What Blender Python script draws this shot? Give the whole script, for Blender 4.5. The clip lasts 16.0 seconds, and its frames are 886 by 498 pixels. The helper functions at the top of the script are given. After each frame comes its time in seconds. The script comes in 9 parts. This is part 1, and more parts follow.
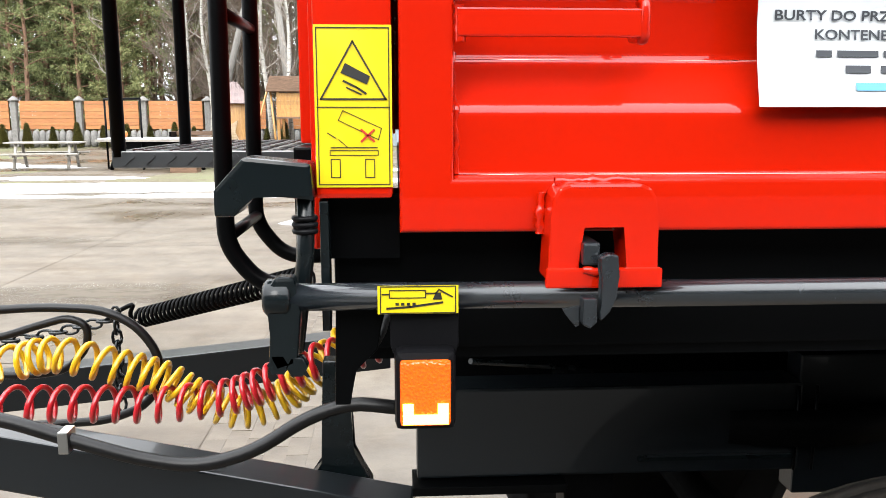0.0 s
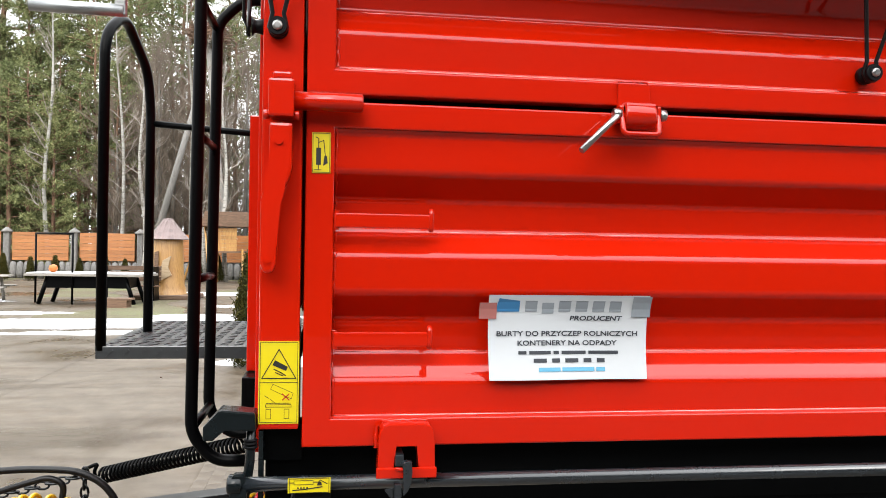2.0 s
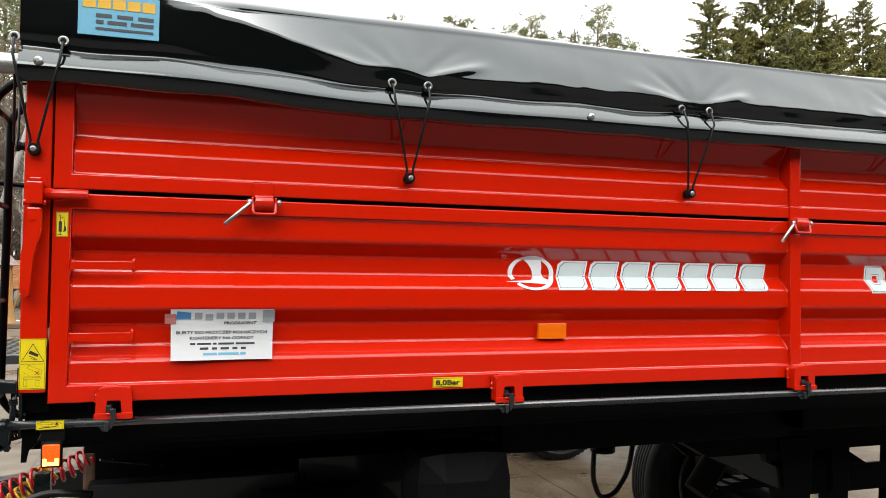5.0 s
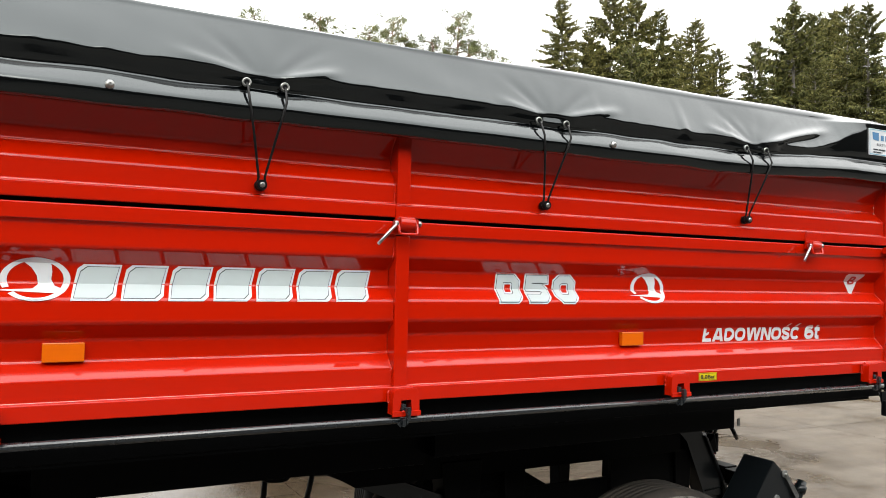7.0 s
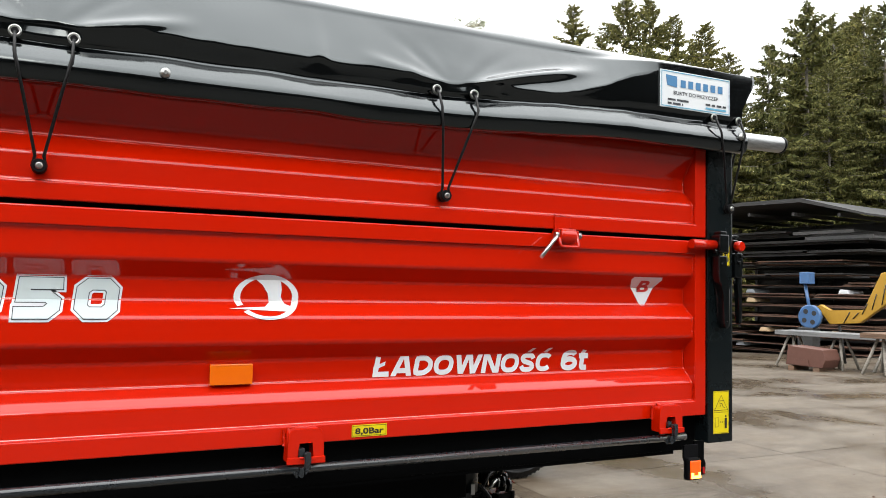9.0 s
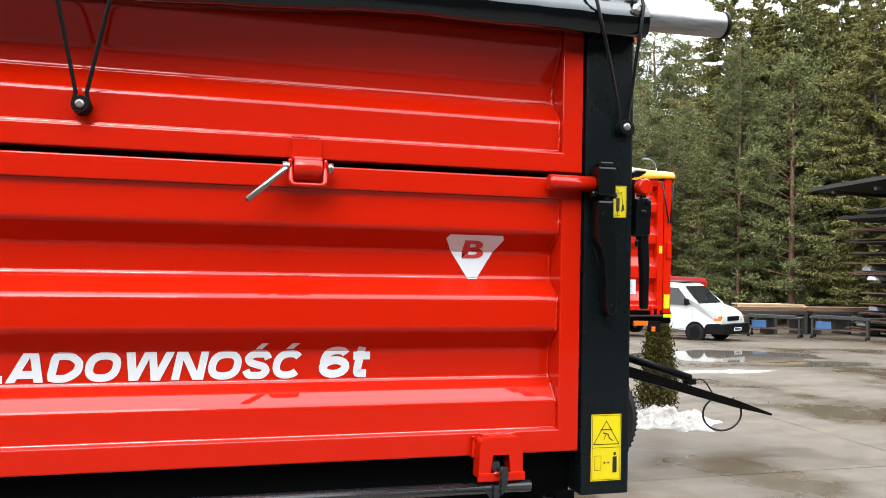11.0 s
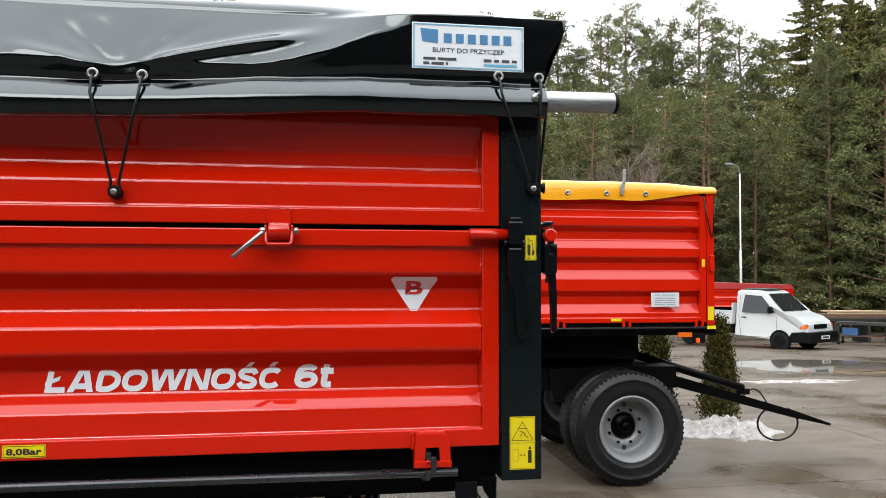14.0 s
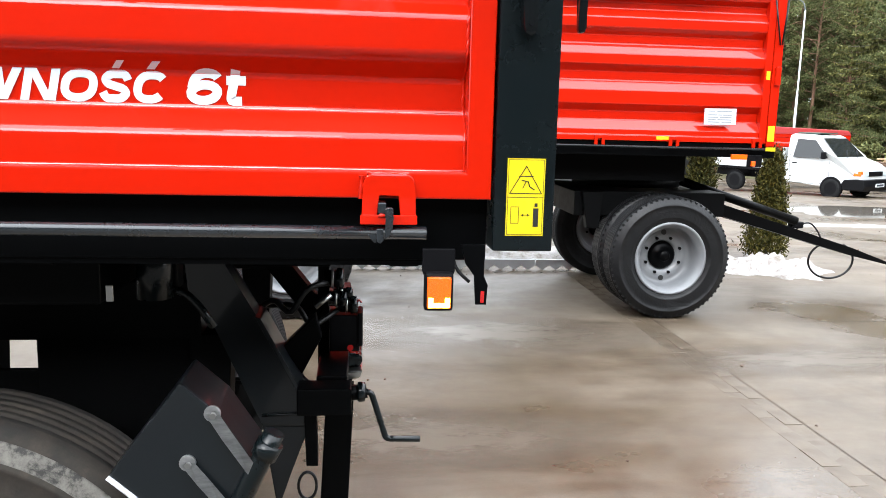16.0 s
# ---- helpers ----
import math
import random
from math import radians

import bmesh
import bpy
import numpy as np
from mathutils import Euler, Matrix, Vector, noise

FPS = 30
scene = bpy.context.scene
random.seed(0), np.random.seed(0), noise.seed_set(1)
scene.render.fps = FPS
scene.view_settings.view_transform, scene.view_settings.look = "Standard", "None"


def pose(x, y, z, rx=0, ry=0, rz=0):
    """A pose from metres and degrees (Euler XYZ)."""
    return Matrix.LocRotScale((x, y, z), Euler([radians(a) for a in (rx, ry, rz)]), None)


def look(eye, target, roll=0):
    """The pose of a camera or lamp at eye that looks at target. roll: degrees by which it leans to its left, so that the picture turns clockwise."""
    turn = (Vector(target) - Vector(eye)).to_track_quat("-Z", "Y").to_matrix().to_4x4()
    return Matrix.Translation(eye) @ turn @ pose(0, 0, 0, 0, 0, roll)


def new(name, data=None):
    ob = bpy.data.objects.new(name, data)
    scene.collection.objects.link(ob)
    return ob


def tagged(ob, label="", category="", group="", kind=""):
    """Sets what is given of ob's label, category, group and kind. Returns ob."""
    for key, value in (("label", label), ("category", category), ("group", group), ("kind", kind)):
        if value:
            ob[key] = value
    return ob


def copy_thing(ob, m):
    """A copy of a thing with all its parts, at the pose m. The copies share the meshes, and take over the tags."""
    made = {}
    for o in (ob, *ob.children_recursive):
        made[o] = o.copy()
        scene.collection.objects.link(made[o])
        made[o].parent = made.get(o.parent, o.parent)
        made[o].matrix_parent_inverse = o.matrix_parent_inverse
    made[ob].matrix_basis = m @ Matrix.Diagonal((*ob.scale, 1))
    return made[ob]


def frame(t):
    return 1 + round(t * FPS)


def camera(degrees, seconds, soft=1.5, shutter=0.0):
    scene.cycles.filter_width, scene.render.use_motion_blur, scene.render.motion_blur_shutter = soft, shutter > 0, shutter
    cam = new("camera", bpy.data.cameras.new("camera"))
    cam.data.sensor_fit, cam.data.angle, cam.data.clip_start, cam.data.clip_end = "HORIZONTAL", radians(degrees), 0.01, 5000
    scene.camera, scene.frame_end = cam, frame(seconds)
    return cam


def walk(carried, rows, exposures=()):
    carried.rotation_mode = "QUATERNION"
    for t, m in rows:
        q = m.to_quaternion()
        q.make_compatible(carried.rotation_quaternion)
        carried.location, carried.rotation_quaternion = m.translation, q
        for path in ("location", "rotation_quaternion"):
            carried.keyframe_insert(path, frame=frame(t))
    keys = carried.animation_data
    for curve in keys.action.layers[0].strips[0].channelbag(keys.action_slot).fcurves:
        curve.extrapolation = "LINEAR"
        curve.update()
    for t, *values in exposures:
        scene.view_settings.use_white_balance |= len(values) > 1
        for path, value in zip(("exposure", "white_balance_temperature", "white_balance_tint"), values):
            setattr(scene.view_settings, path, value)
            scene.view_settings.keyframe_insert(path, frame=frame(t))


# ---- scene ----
cam = camera(58.4, 16.0, soft=0.9)
PATH = [
    (0, (-0.002, -0.612, 1.516), (0.113, 1.356, 1.182), 0.0),
    (0.5, (-0.046, -0.689, 1.568), (0.138, 1.28, 1.272), 0.0),
    (1, (-0.024, -0.844, 1.627), (0.174, 1.135, 1.416), 0.2),
    (1.5, (0.048, -1.04, 1.668), (0.262, 0.946, 1.569), 0.7),
    (2, (0.038, -1.181, 1.722), (0.319, 0.8, 1.719), 0.9),
    (2.5, (-0.006, -1.293, 1.735), (0.353, 0.673, 1.796), 1.1),
    (3, (0.055, -1.459, 1.752), (0.438, 0.502, 1.834), 1.1),
    (3.2, (0.107, -1.555, 1.749), (0.487, 0.406, 1.835), 1.2),
    (5.3, (0.381, -2.187, 1.749), (1.066, -0.309, 1.81), 0.9),
    (5.5, (0.455, -2.217, 1.735), (1.179, -0.354, 1.797), 1.1),
    (6, (0.672, -2.196, 1.725), (1.484, -0.369, 1.788), 1.2),
    (6.5, (0.944, -2.096, 1.768), (1.828, -0.304, 1.832), 1.2),
    (6.6, (1.011, -2.097, 1.758), (1.896, -0.306, 1.838), 1.0),
    (7, (1.266, -2.057, 1.776), (2.199, -0.29, 1.85), 1.1),
    (7.5, (1.615, -2.004, 1.797), (2.586, -0.257, 1.873), 1.1),
    (8, (1.974, -1.894, 1.782), (2.957, -0.155, 1.884), 0.8),
    (8.5, (2.365, -1.838, 1.788), (3.306, -0.076, 1.89), 0.9),
    (9, (2.743, -1.77, 1.782), (3.62, 0.024, 1.882), 1.0),
    (9.5, (3.057, -1.625, 1.77), (3.861, 0.205, 1.844), 0.6),
    (9.7, (3.177, -1.557, 1.766), (3.951, 0.287, 1.834), 0.5),
    (11.8, (4.095, -1.363, 1.782), (4.468, 0.602, 1.82), 0.4),
    (12, (4.14, -1.433, 1.797), (4.482, 0.536, 1.866), -0.3),
    (12.5, (4.214, -1.61, 1.851), (4.522, 0.361, 1.982), -3.0),
    (13, (4.148, -1.717, 1.832), (4.458, 0.256, 1.939), -2.4),
    (13.5, (4.084, -1.808, 1.826), (4.392, 0.166, 1.912), -0.9),
    (14, (4.048, -1.852, 1.832), (4.361, 0.122, 1.895), 0.1),
    (14.5, (4.046, -1.788, 1.794), (4.367, 0.186, 1.788), 0.4),
    (15, (4.112, -1.633, 1.701), (4.407, 0.342, 1.589), 0.4),
    (15.5, (4.215, -1.439, 1.612), (4.453, 0.534, 1.384), 0.7),
    (16, (4.263, -1.255, 1.555), (4.481, 0.706, 1.226), 1.5),
]
walk(cam, [(t, look(eye, target, roll)) for t, eye, target, roll in PATH],
     exposures=((0, 1.15, 6450), (0.5, 1.13, 6450), (1, 1.08, 6450), (1.5, 0.94, 6500), (2, 0.71, 6550), (3, 0.56, 6650), (5.5, 0.44, 6850), (8.5, 0.36, 6800), (9, 0.47, 6700), (9.5, 0.64, 6600), (11.7, 0.80, 6300), (12.05, 0.72, 6250), (12.5, 0.02, 6450), (13, 0.05, 6500), (13.5, 0.24, 6480), (14, 0.26, 6450), (14.5, 0.36, 6400), (15, 0.84, 6300), (15.5, 1.07, 6200), (16, 1.21, 6200)))

# ---- world and light: bright overcast winter day ----
world = bpy.data.worlds.new("overcast_sky")
scene.world = world
world.use_nodes = True
wn, wl = world.node_tree.nodes, world.node_tree.links
sky = wn.new("ShaderNodeTexSky")
sky.sky_type, sky.sun_disc = "NISHITA", False
SUN_EL, SUN_AZ = radians(38), radians(200)
sky.sun_elevation, sky.sun_rotation = SUN_EL, SUN_AZ
sky.air_density, sky.dust_density = 1.0, 4.0
grey = wn.new("ShaderNodeHueSaturation")
grey.inputs["Saturation"].default_value = 0.12
veil = wn.new("ShaderNodeMix")
veil.data_type = "RGBA"
veil.inputs["Factor"].default_value = 0.85
way = wn.new("ShaderNodeTexCoord")
axes = wn.new("ShaderNodeSeparateXYZ")
dome = wn.new("ShaderNodeMapRange")              # overcast dome: the zenith is brighter than the horizon
dome.inputs["From Min"].default_value, dome.inputs["From Max"].default_value = 0.0, 1.0
dome.inputs["To Min"].default_value, dome.inputs["To Max"].default_value = 8.6, 29.5
cloud = wn.new("ShaderNodeMix")
cloud.data_type, cloud.blend_type = "RGBA", "MULTIPLY"
cloud.inputs["Factor"].default_value = 1.0
cloud.inputs["B"].default_value = (0.97, 1.0, 1.03, 1)
wl.new(way.outputs["Generated"], axes.inputs["Vector"])
wl.new(axes.outputs["Z"], dome.inputs["Value"])
wl.new(dome.outputs["Result"], cloud.inputs["A"])
wl.new(cloud.outputs["Result"], veil.inputs["B"])
wl.new(sky.outputs["Color"], grey.inputs["Color"])
wl.new(grey.outputs["Color"], veil.inputs["A"])
wl.new(veil.outputs["Result"], wn["Background"].inputs["Color"])
wn["Background"].inputs["Strength"].default_value = 0.15

sun_data = bpy.data.lights.new("sun", "SUN")
sun_data.energy, sun_data.angle, sun_data.color = 0.95, radians(30), (1.0, 0.96, 0.9)
sun = new("sun", sun_data)
sun.rotation_euler = (radians(52), 0, -SUN_AZ + math.pi)

# ---- materials ----
MATS = {}
COLOUR_SCALE = 0.64          # scales every base colour down so the brightened sky's reflections stand out more


def base_material(name, colour, rough=0.5, metal=0.0, coat=0.0, coat_rough=0.06, spec=0.5):
    m = bpy.data.materials.new(name)
    m.use_nodes = True
    p = m.node_tree.nodes["Principled BSDF"]
    p.inputs["Base Color"].default_value = (*(c * COLOUR_SCALE for c in colour), 1)
    p.inputs["Roughness"].default_value = rough
    p.inputs["Metallic"].default_value = metal
    p.inputs["Coat Weight"].default_value = coat
    p.inputs["Coat Roughness"].default_value = coat_rough
    p.inputs["Specular IOR Level"].default_value = spec
    MATS[name] = m
    return m, m.node_tree.nodes, m.node_tree.links, p


def coords(n, l, scale=(1, 1, 1), space="Object"):
    t = n.new("ShaderNodeTexCoord")
    g = n.new("ShaderNodeMapping")
    g.inputs["Scale"].default_value = scale
    l.new(t.outputs[space], g.inputs["Vector"])
    return g.outputs["Vector"]


def noise_tex(n, l, vec, scale, detail=4.0, rough=0.55, distort=0.0):
    x = n.new("ShaderNodeTexNoise")
    x.inputs["Scale"].default_value = scale
    x.inputs["Detail"].default_value = detail
    x.inputs["Roughness"].default_value = rough
    x.inputs["Distortion"].default_value = distort
    l.new(vec, x.inputs["Vector"])
    return x.outputs["Fac"]


def ramp(n, l, fac, stops):
    r = n.new("ShaderNodeValToRGB")
    while len(r.color_ramp.elements) < len(stops):
        r.color_ramp.elements.new(0.5)
    for e, (pos, col) in zip(r.color_ramp.elements, stops):
        e.position = pos
        e.color = (*col, 1) if len(col) == 3 else col
    l.new(fac, r.inputs["Fac"])
    return r.outputs["Color"]


def mix(n, l, fac, a, b, mode="MIX"):
    x = n.new("ShaderNodeMix")
    x.data_type, x.blend_type = "RGBA", mode
    for sock, v in (("Factor", fac), ("A", a), ("B", b)):
        if isinstance(v, (int, float)):
            x.inputs[sock].default_value = v
        elif isinstance(v, tuple):
            x.inputs[sock].default_value = (*v, 1) if len(v) == 3 else v
        else:
            l.new(v, x.inputs[sock])
    return x.outputs["Result"]


def pigment(n, l, p, colour):
    """Scale a colour down like every other base colour."""
    l.new(mix(n, l, 1.0, colour, (COLOUR_SCALE, COLOUR_SCALE, COLOUR_SCALE), "MULTIPLY"), p.inputs["Base Color"])


def bump(n, l, p, height, strength, dist=0.01):
    b = n.new("ShaderNodeBump")
    b.inputs["Strength"].default_value = strength
    b.inputs["Distance"].default_value = dist
    l.new(height, b.inputs["Height"])
    l.new(b.outputs["Normal"], p.inputs["Normal"])
    return b


def rough_from(n, l, p, fac, lo, hi):
    r = n.new("ShaderNodeMapRange")
    r.inputs["To Min"].default_value, r.inputs["To Max"].default_value = lo, hi
    l.new(fac, r.inputs["Value"])
    l.new(r.outputs["Result"], p.inputs["Roughness"])


def paint(name, colour, dirt, rough=0.28, coat=0.8, wave=0.35, spec=0.5, gloss=0.05):
    """Sprayed steel: slight sheet waviness, orange peel, faint dust."""
    m, n, l, p = base_material(name, colour, rough, 0, coat, gloss, spec)
    v = coords(n, l)
    big = noise_tex(n, l, v, 2.2, 3)
    fine = noise_tex(n, l, v, 260, 2)
    dust = noise_tex(n, l, v, 9, 6, 0.7)
    p.inputs["Coat IOR"].default_value = 1.5
    c = mix(n, l, ramp(n, l, dust, [(0.5, (0, 0, 0)), (0.85, (0.35, 0.35, 0.35))]), colour, dirt)
    pigment(n, l, p, c)
    h = n.new("ShaderNodeMath")
    h.operation = "MULTIPLY_ADD"
    h.inputs[1].default_value = 0.004
    l.new(fine, h.inputs[0])
    l.new(big, h.inputs[2])
    if gloss < 0.03:
        nib = noise_tex(n, l, v, 75, 1)
        pip = n.new("ShaderNodeMapRange")
        pip.inputs["From Min"].default_value, pip.inputs["From Max"].default_value = 0.76, 0.84
        pip.inputs["To Max"].default_value = 0.05
        l.new(nib, pip.inputs["Value"])
        add = n.new("ShaderNodeMath")
        l.new(h.outputs[0], add.inputs[0])
        l.new(pip.outputs["Result"], add.inputs[1])
        h = add
    bump(n, l, p, h.outputs[0], wave, 0.02)
    rough_from(n, l, p, dust, rough * 0.75, rough * 1.5)
    return m


RED = paint("red_paint", (0.63, 0.0120, 0.0002), (0.575, 0.0145, 0.001), 0.35, 0.8, 0.012, 0.05, 0.02)
# copies of one black paint: glossier where parts look lit, duller for shade
BLACK = paint("black_paint", (0.0018, 0.002, 0.0023), (0.003, 0.003, 0.003), 0.3, 0.0, 0.04, 0.055)
SATIN = paint("lit_black_paint", (0.006, 0.0085, 0.0105), (0.010, 0.012, 0.013), 0.30, 0.3, 0.05, 0.3)
UNDER = paint("shaded_chassis_black", (0.0032, 0.0034, 0.0037), (0.008, 0.0075, 0.007), 0.45, 0.0, 0.04, 0.05)
GREYBLACK = paint("graphite_paint", (0.0048, 0.008, 0.0092), (0.008, 0.011, 0.012), 0.24, 0.22, 0.04, 0.19)
WHITEPAINT = paint("white_car_paint", (0.62, 0.64, 0.63), (0.42, 0.41, 0.38), 0.3, 0.7, 0.08)
BLUEPAINT = paint("blue_machine_paint", (0.035, 0.13, 0.32), (0.12, 0.13, 0.15), 0.45, 0.3)
YELLOWPAINT = paint("yellow_machine_paint", (0.78, 0.44, 0.02), (0.4, 0.3, 0.1), 0.45, 0.2)
RUSTRED = paint("primer_red_paint", (0.125, 0.045, 0.028), (0.09, 0.06, 0.048), 0.6, 0.0)
SIGNBLACK = base_material("sign_black_ink", (0.012, 0.012, 0.012), 0.5)[0]
SIGNRED = base_material("sign_red_ink", (0.6, 0.02, 0.015), 0.5)[0]
SIGNYELLOW = paint("sign_yellow_vinyl", (0.86, 0.68, 0.0), (0.7, 0.55, 0.05), 0.35, 0.3, 0.05)
DECALWHITE = paint("white_vinyl", (0.86, 0.90, 0.93), (0.74, 0.77, 0.79), 0.3, 0.4, 0.08)
DECALGREY = base_material("grey_vinyl", (0.30, 0.33, 0.36), 0.4)[0]
DECALBLUE = base_material("blue_vinyl", (0.05, 0.22, 0.45), 0.4)[0]
DECALINK = base_material("dark_print_ink", (0.03, 0.035, 0.045), 0.5)[0]
DECALSKY = base_material("light_blue_ink", (0.12, 0.42, 0.62), 0.5)[0]
STEEL = base_material("zinc_plated_steel", (0.62, 0.62, 0.60), 0.28, 1.0)[0]


def galvanised():
    m, n, l, p = base_material("galvanised_tube", (0.55, 0.56, 0.56), 0.38, 0.9)
    v = coords(n, l, (1, 6, 6))
    a = noise_tex(n, l, v, 18, 5, 0.7)
    pigment(n, l, p, ramp(n, l, a, [(0.3, (0.36, 0.37, 0.37)), (0.7, (0.66, 0.67, 0.67))]))
    rough_from(n, l, p, a, 0.28, 0.55)
    bump(n, l, p, a, 0.1, 0.002)
    return m


GALV = galvanised()


def pvc(name, colour, rough, wave, coat=0.25, spec=0.5):
    m, n, l, p = base_material(name, colour, rough, 0, coat, 0.08, spec)
    v = coords(n, l)
    weave = noise_tex(n, l, v, 420, 2)
    soft = noise_tex(n, l, v, 5, 4, 0.6, 0.6)
    h = n.new("ShaderNodeMath")
    h.operation = "MULTIPLY_ADD"
    h.inputs[1].default_value = 0.012
    l.new(weave, h.inputs[0])
    l.new(soft, h.inputs[2])
    bump(n, l, p, h.outputs[0], wave, 0.05)
    rough_from(n, l, p, soft, rough * 0.8, rough * 1.3)
    return m


TARP = pvc("black_pvc", (0.0022, 0.0028, 0.0034), 0.10, 0.03, 0.3, 0.62)
TARP.node_tree.nodes["Principled BSDF"].inputs["Specular Tint"].default_value = (0.9, 1.0, 1.02, 1)
TARPYELLOW = pvc("yellow_pvc", (0.98, 0.42, 0.006), 0.3, 0.2)
RUBBER = pvc("rubber_hose", (0.006, 0.006, 0.0065), 0.4, 0.05, 0.0, 0.25)
YELLOWHOSE = base_material("yellow_nylon_coil", (0.86, 0.50, 0.01), 0.28, 0, 0.3)[0]
REDHOSE = base_material("red_nylon_coil", (0.55, 0.012, 0.02), 0.28, 0, 0.3)[0]


def tyre_mat():
    m, n, l, p = base_material("tyre_rubber", (0.03, 0.03, 0.031), 0.7, spec=0.14)
    v = coords(n, l)
    a = noise_tex(n, l, v, 7, 6, 0.7)
    b = noise_tex(n, l, v, 60, 4, 0.6)
    c = ramp(n, l, a, [(0.35, (0.006, 0.0064, 0.007)), (0.62, (0.015, 0.0152, 0.0156)), (0.8, (0.036, 0.034, 0.031))])
    pigment(n, l, p, c)
    bump(n, l, p, b, 0.25, 0.004)
    return m


TYRE = tyre_mat()
WETRUBBER = pvc("wet_tyre_rubber", (0.0065, 0.0068, 0.0075), 0.42, 0.3, 0.0, 0.25)
TYREWORN = base_material("worn_tyre_shoulder", (0.2, 0.19, 0.17), 0.85)
_m, _n, _l, _p = TYREWORN
_v = coords(_n, _l)
pigment(_n, _l, _p, ramp(_n, _l, noise_tex(_n, _l, _v, 30, 6, 0.75), [(0.40, (0.035, 0.033, 0.03)), (0.52, (0.17, 0.16, 0.14)), (0.72, (0.27, 0.255, 0.225))]))
TYREWORN = _m
TYREDUST = base_material("dusty_tread_rubber", (0.05, 0.042, 0.034), 0.85)
_m, _n, _l, _p = TYREDUST
_v = coords(_n, _l)
_h = noise_tex(_n, _l, _v, 14, 6, 0.7)
pigment(_n, _l, _p, ramp(_n, _l, _h, [(0.35, (0.014, 0.0115, 0.009)), (0.55, (0.032, 0.0245, 0.0175)), (0.75, (0.066, 0.050, 0.034))]))
bump(_n, _l, _p, noise_tex(_n, _l, _v, 90, 3), 0.3, 0.003)
TYREDUST = _m
RIM = paint("silver_rim_paint", (0.21, 0.22, 0.23), (0.10, 0.098, 0.09), 0.4, 0.2)
# pinkish metal that stands in for sky highlights along the board folds
FOLD_HIGHLIGHT = base_material("fold_highlight_metal", (1.0, 0.36, 0.29), 0.18, 1.0)[0]
LATCH = paint("latch_paint", (0.0035, 0.0048, 0.0054), (0.006, 0.007, 0.008), 0.22, 0.26, 0.02, 0.22)
SHAFT = paint("shaft_paint", (0.013, 0.017, 0.021), (0.018, 0.021, 0.024), 0.24, 0.6, 0.02, 0.6)


def concrete():
    m, n, l, p = base_material("wet_concrete", (0.3, 0.28, 0.25), 0.6, spec=0.36)
    v = coords(n, l)
    a = noise_tex(n, l, v, 0.35, 6, 0.62, 0.4)
    b = noise_tex(n, l, v, 3.5, 7, 0.7)
    c = noise_tex(n, l, v, 130, 6, 0.8)
    tone = ramp(n, l, b, [(0.25, (0.088, 0.069, 0.048)), (0.5, (0.135, 0.110, 0.080)), (0.78, (0.186, 0.156, 0.118))])
    wet = ramp(n, l, a, [(0.40, (0.74, 0.70, 0.66)), (0.58, (1, 1, 1))])
    col = mix(n, l, 1.0, tone, wet, "MULTIPLY")
    grit = ramp(n, l, c, [(0.36, (0.60, 0.58, 0.55)), (0.5, (0.98, 0.97, 0.96)), (0.68, (1.16, 1.15, 1.13))])
    vs = coords(n, l, (0.34, 2.6, 1))
    streak = ramp(n, l, noise_tex(n, l, vs, 1.1, 7, 0.68, 0.5), [(0.28, (0.60, 0.51, 0.41)), (0.44, (0.88, 0.82, 0.75)), (0.55, (1.02, 1.0, 0.98)), (0.72, (1.24, 1.23, 1.21))])
    col = mix(n, l, 0.95, col, streak, "MULTIPLY")
    pigment(n, l, p, mix(n, l, 0.7, col, grit, "MULTIPLY"))
    r = n.new("ShaderNodeMapRange")
    r.inputs["From Min"].default_value, r.inputs["From Max"].default_value = 0.38, 0.62
    r.inputs["To Min"].default_value, r.inputs["To Max"].default_value = 0.22, 0.75
    l.new(a, r.inputs["Value"])
    l.new(r.outputs["Result"], p.inputs["Roughness"])
    bump(n, l, p, b, 0.25, 0.01)
    return m


CONCRETE = concrete()


def wet_film():
    """A damp film that thins out towards its rim."""
    m, n, l, p = base_material("wet_film", (0.15, 0.12, 0.09), 0.3)
    g = n.new("ShaderNodeTexGradient")
    g.gradient_type = "SPHERICAL"
    t = n.new("ShaderNodeTexCoord")
    l.new(t.outputs["Object"], g.inputs["Vector"])
    v = coords(n, l, (2.2, 2.2, 1))
    k = n.new("ShaderNodeMath")
    k.operation = "MULTIPLY"
    l.new(g.outputs["Fac"], k.inputs[0])
    l.new(noise_tex(n, l, v, 2.0, 5, 0.65), k.inputs[1])
    a = n.new("ShaderNodeMapRange")
    a.inputs["From Min"].default_value, a.inputs["From Max"].default_value = 0.10, 0.42
    a.inputs["To Max"].default_value = 0.8
    l.new(k.outputs[0], a.inputs["Value"])
    l.new(a.outputs["Result"], p.inputs["Alpha"])
    return m


WETFILM = wet_film()


def ground_mat():
    m, n, l, p = base_material("winter_grass", (0.2, 0.19, 0.1), 0.95)
    v = coords(n, l)
    a = noise_tex(n, l, v, 0.3, 6, 0.65)
    b = noise_tex(n, l, v, 5, 8, 0.75)
    c = ramp(n, l, b, [(0.3, (0.06, 0.05, 0.027)), (0.5, (0.125, 0.11, 0.048)), (0.7, (0.18, 0.185, 0.075))])
    d = ramp(n, l, a, [(0.42, (0.115, 0.085, 0.05)), (0.6, (0.14, 0.155, 0.06))])
    pigment(n, l, p, mix(n, l, 0.5, c, d))
    bump(n, l, p, b, 0.8, 0.04)
    return m


GRASS = ground_mat()


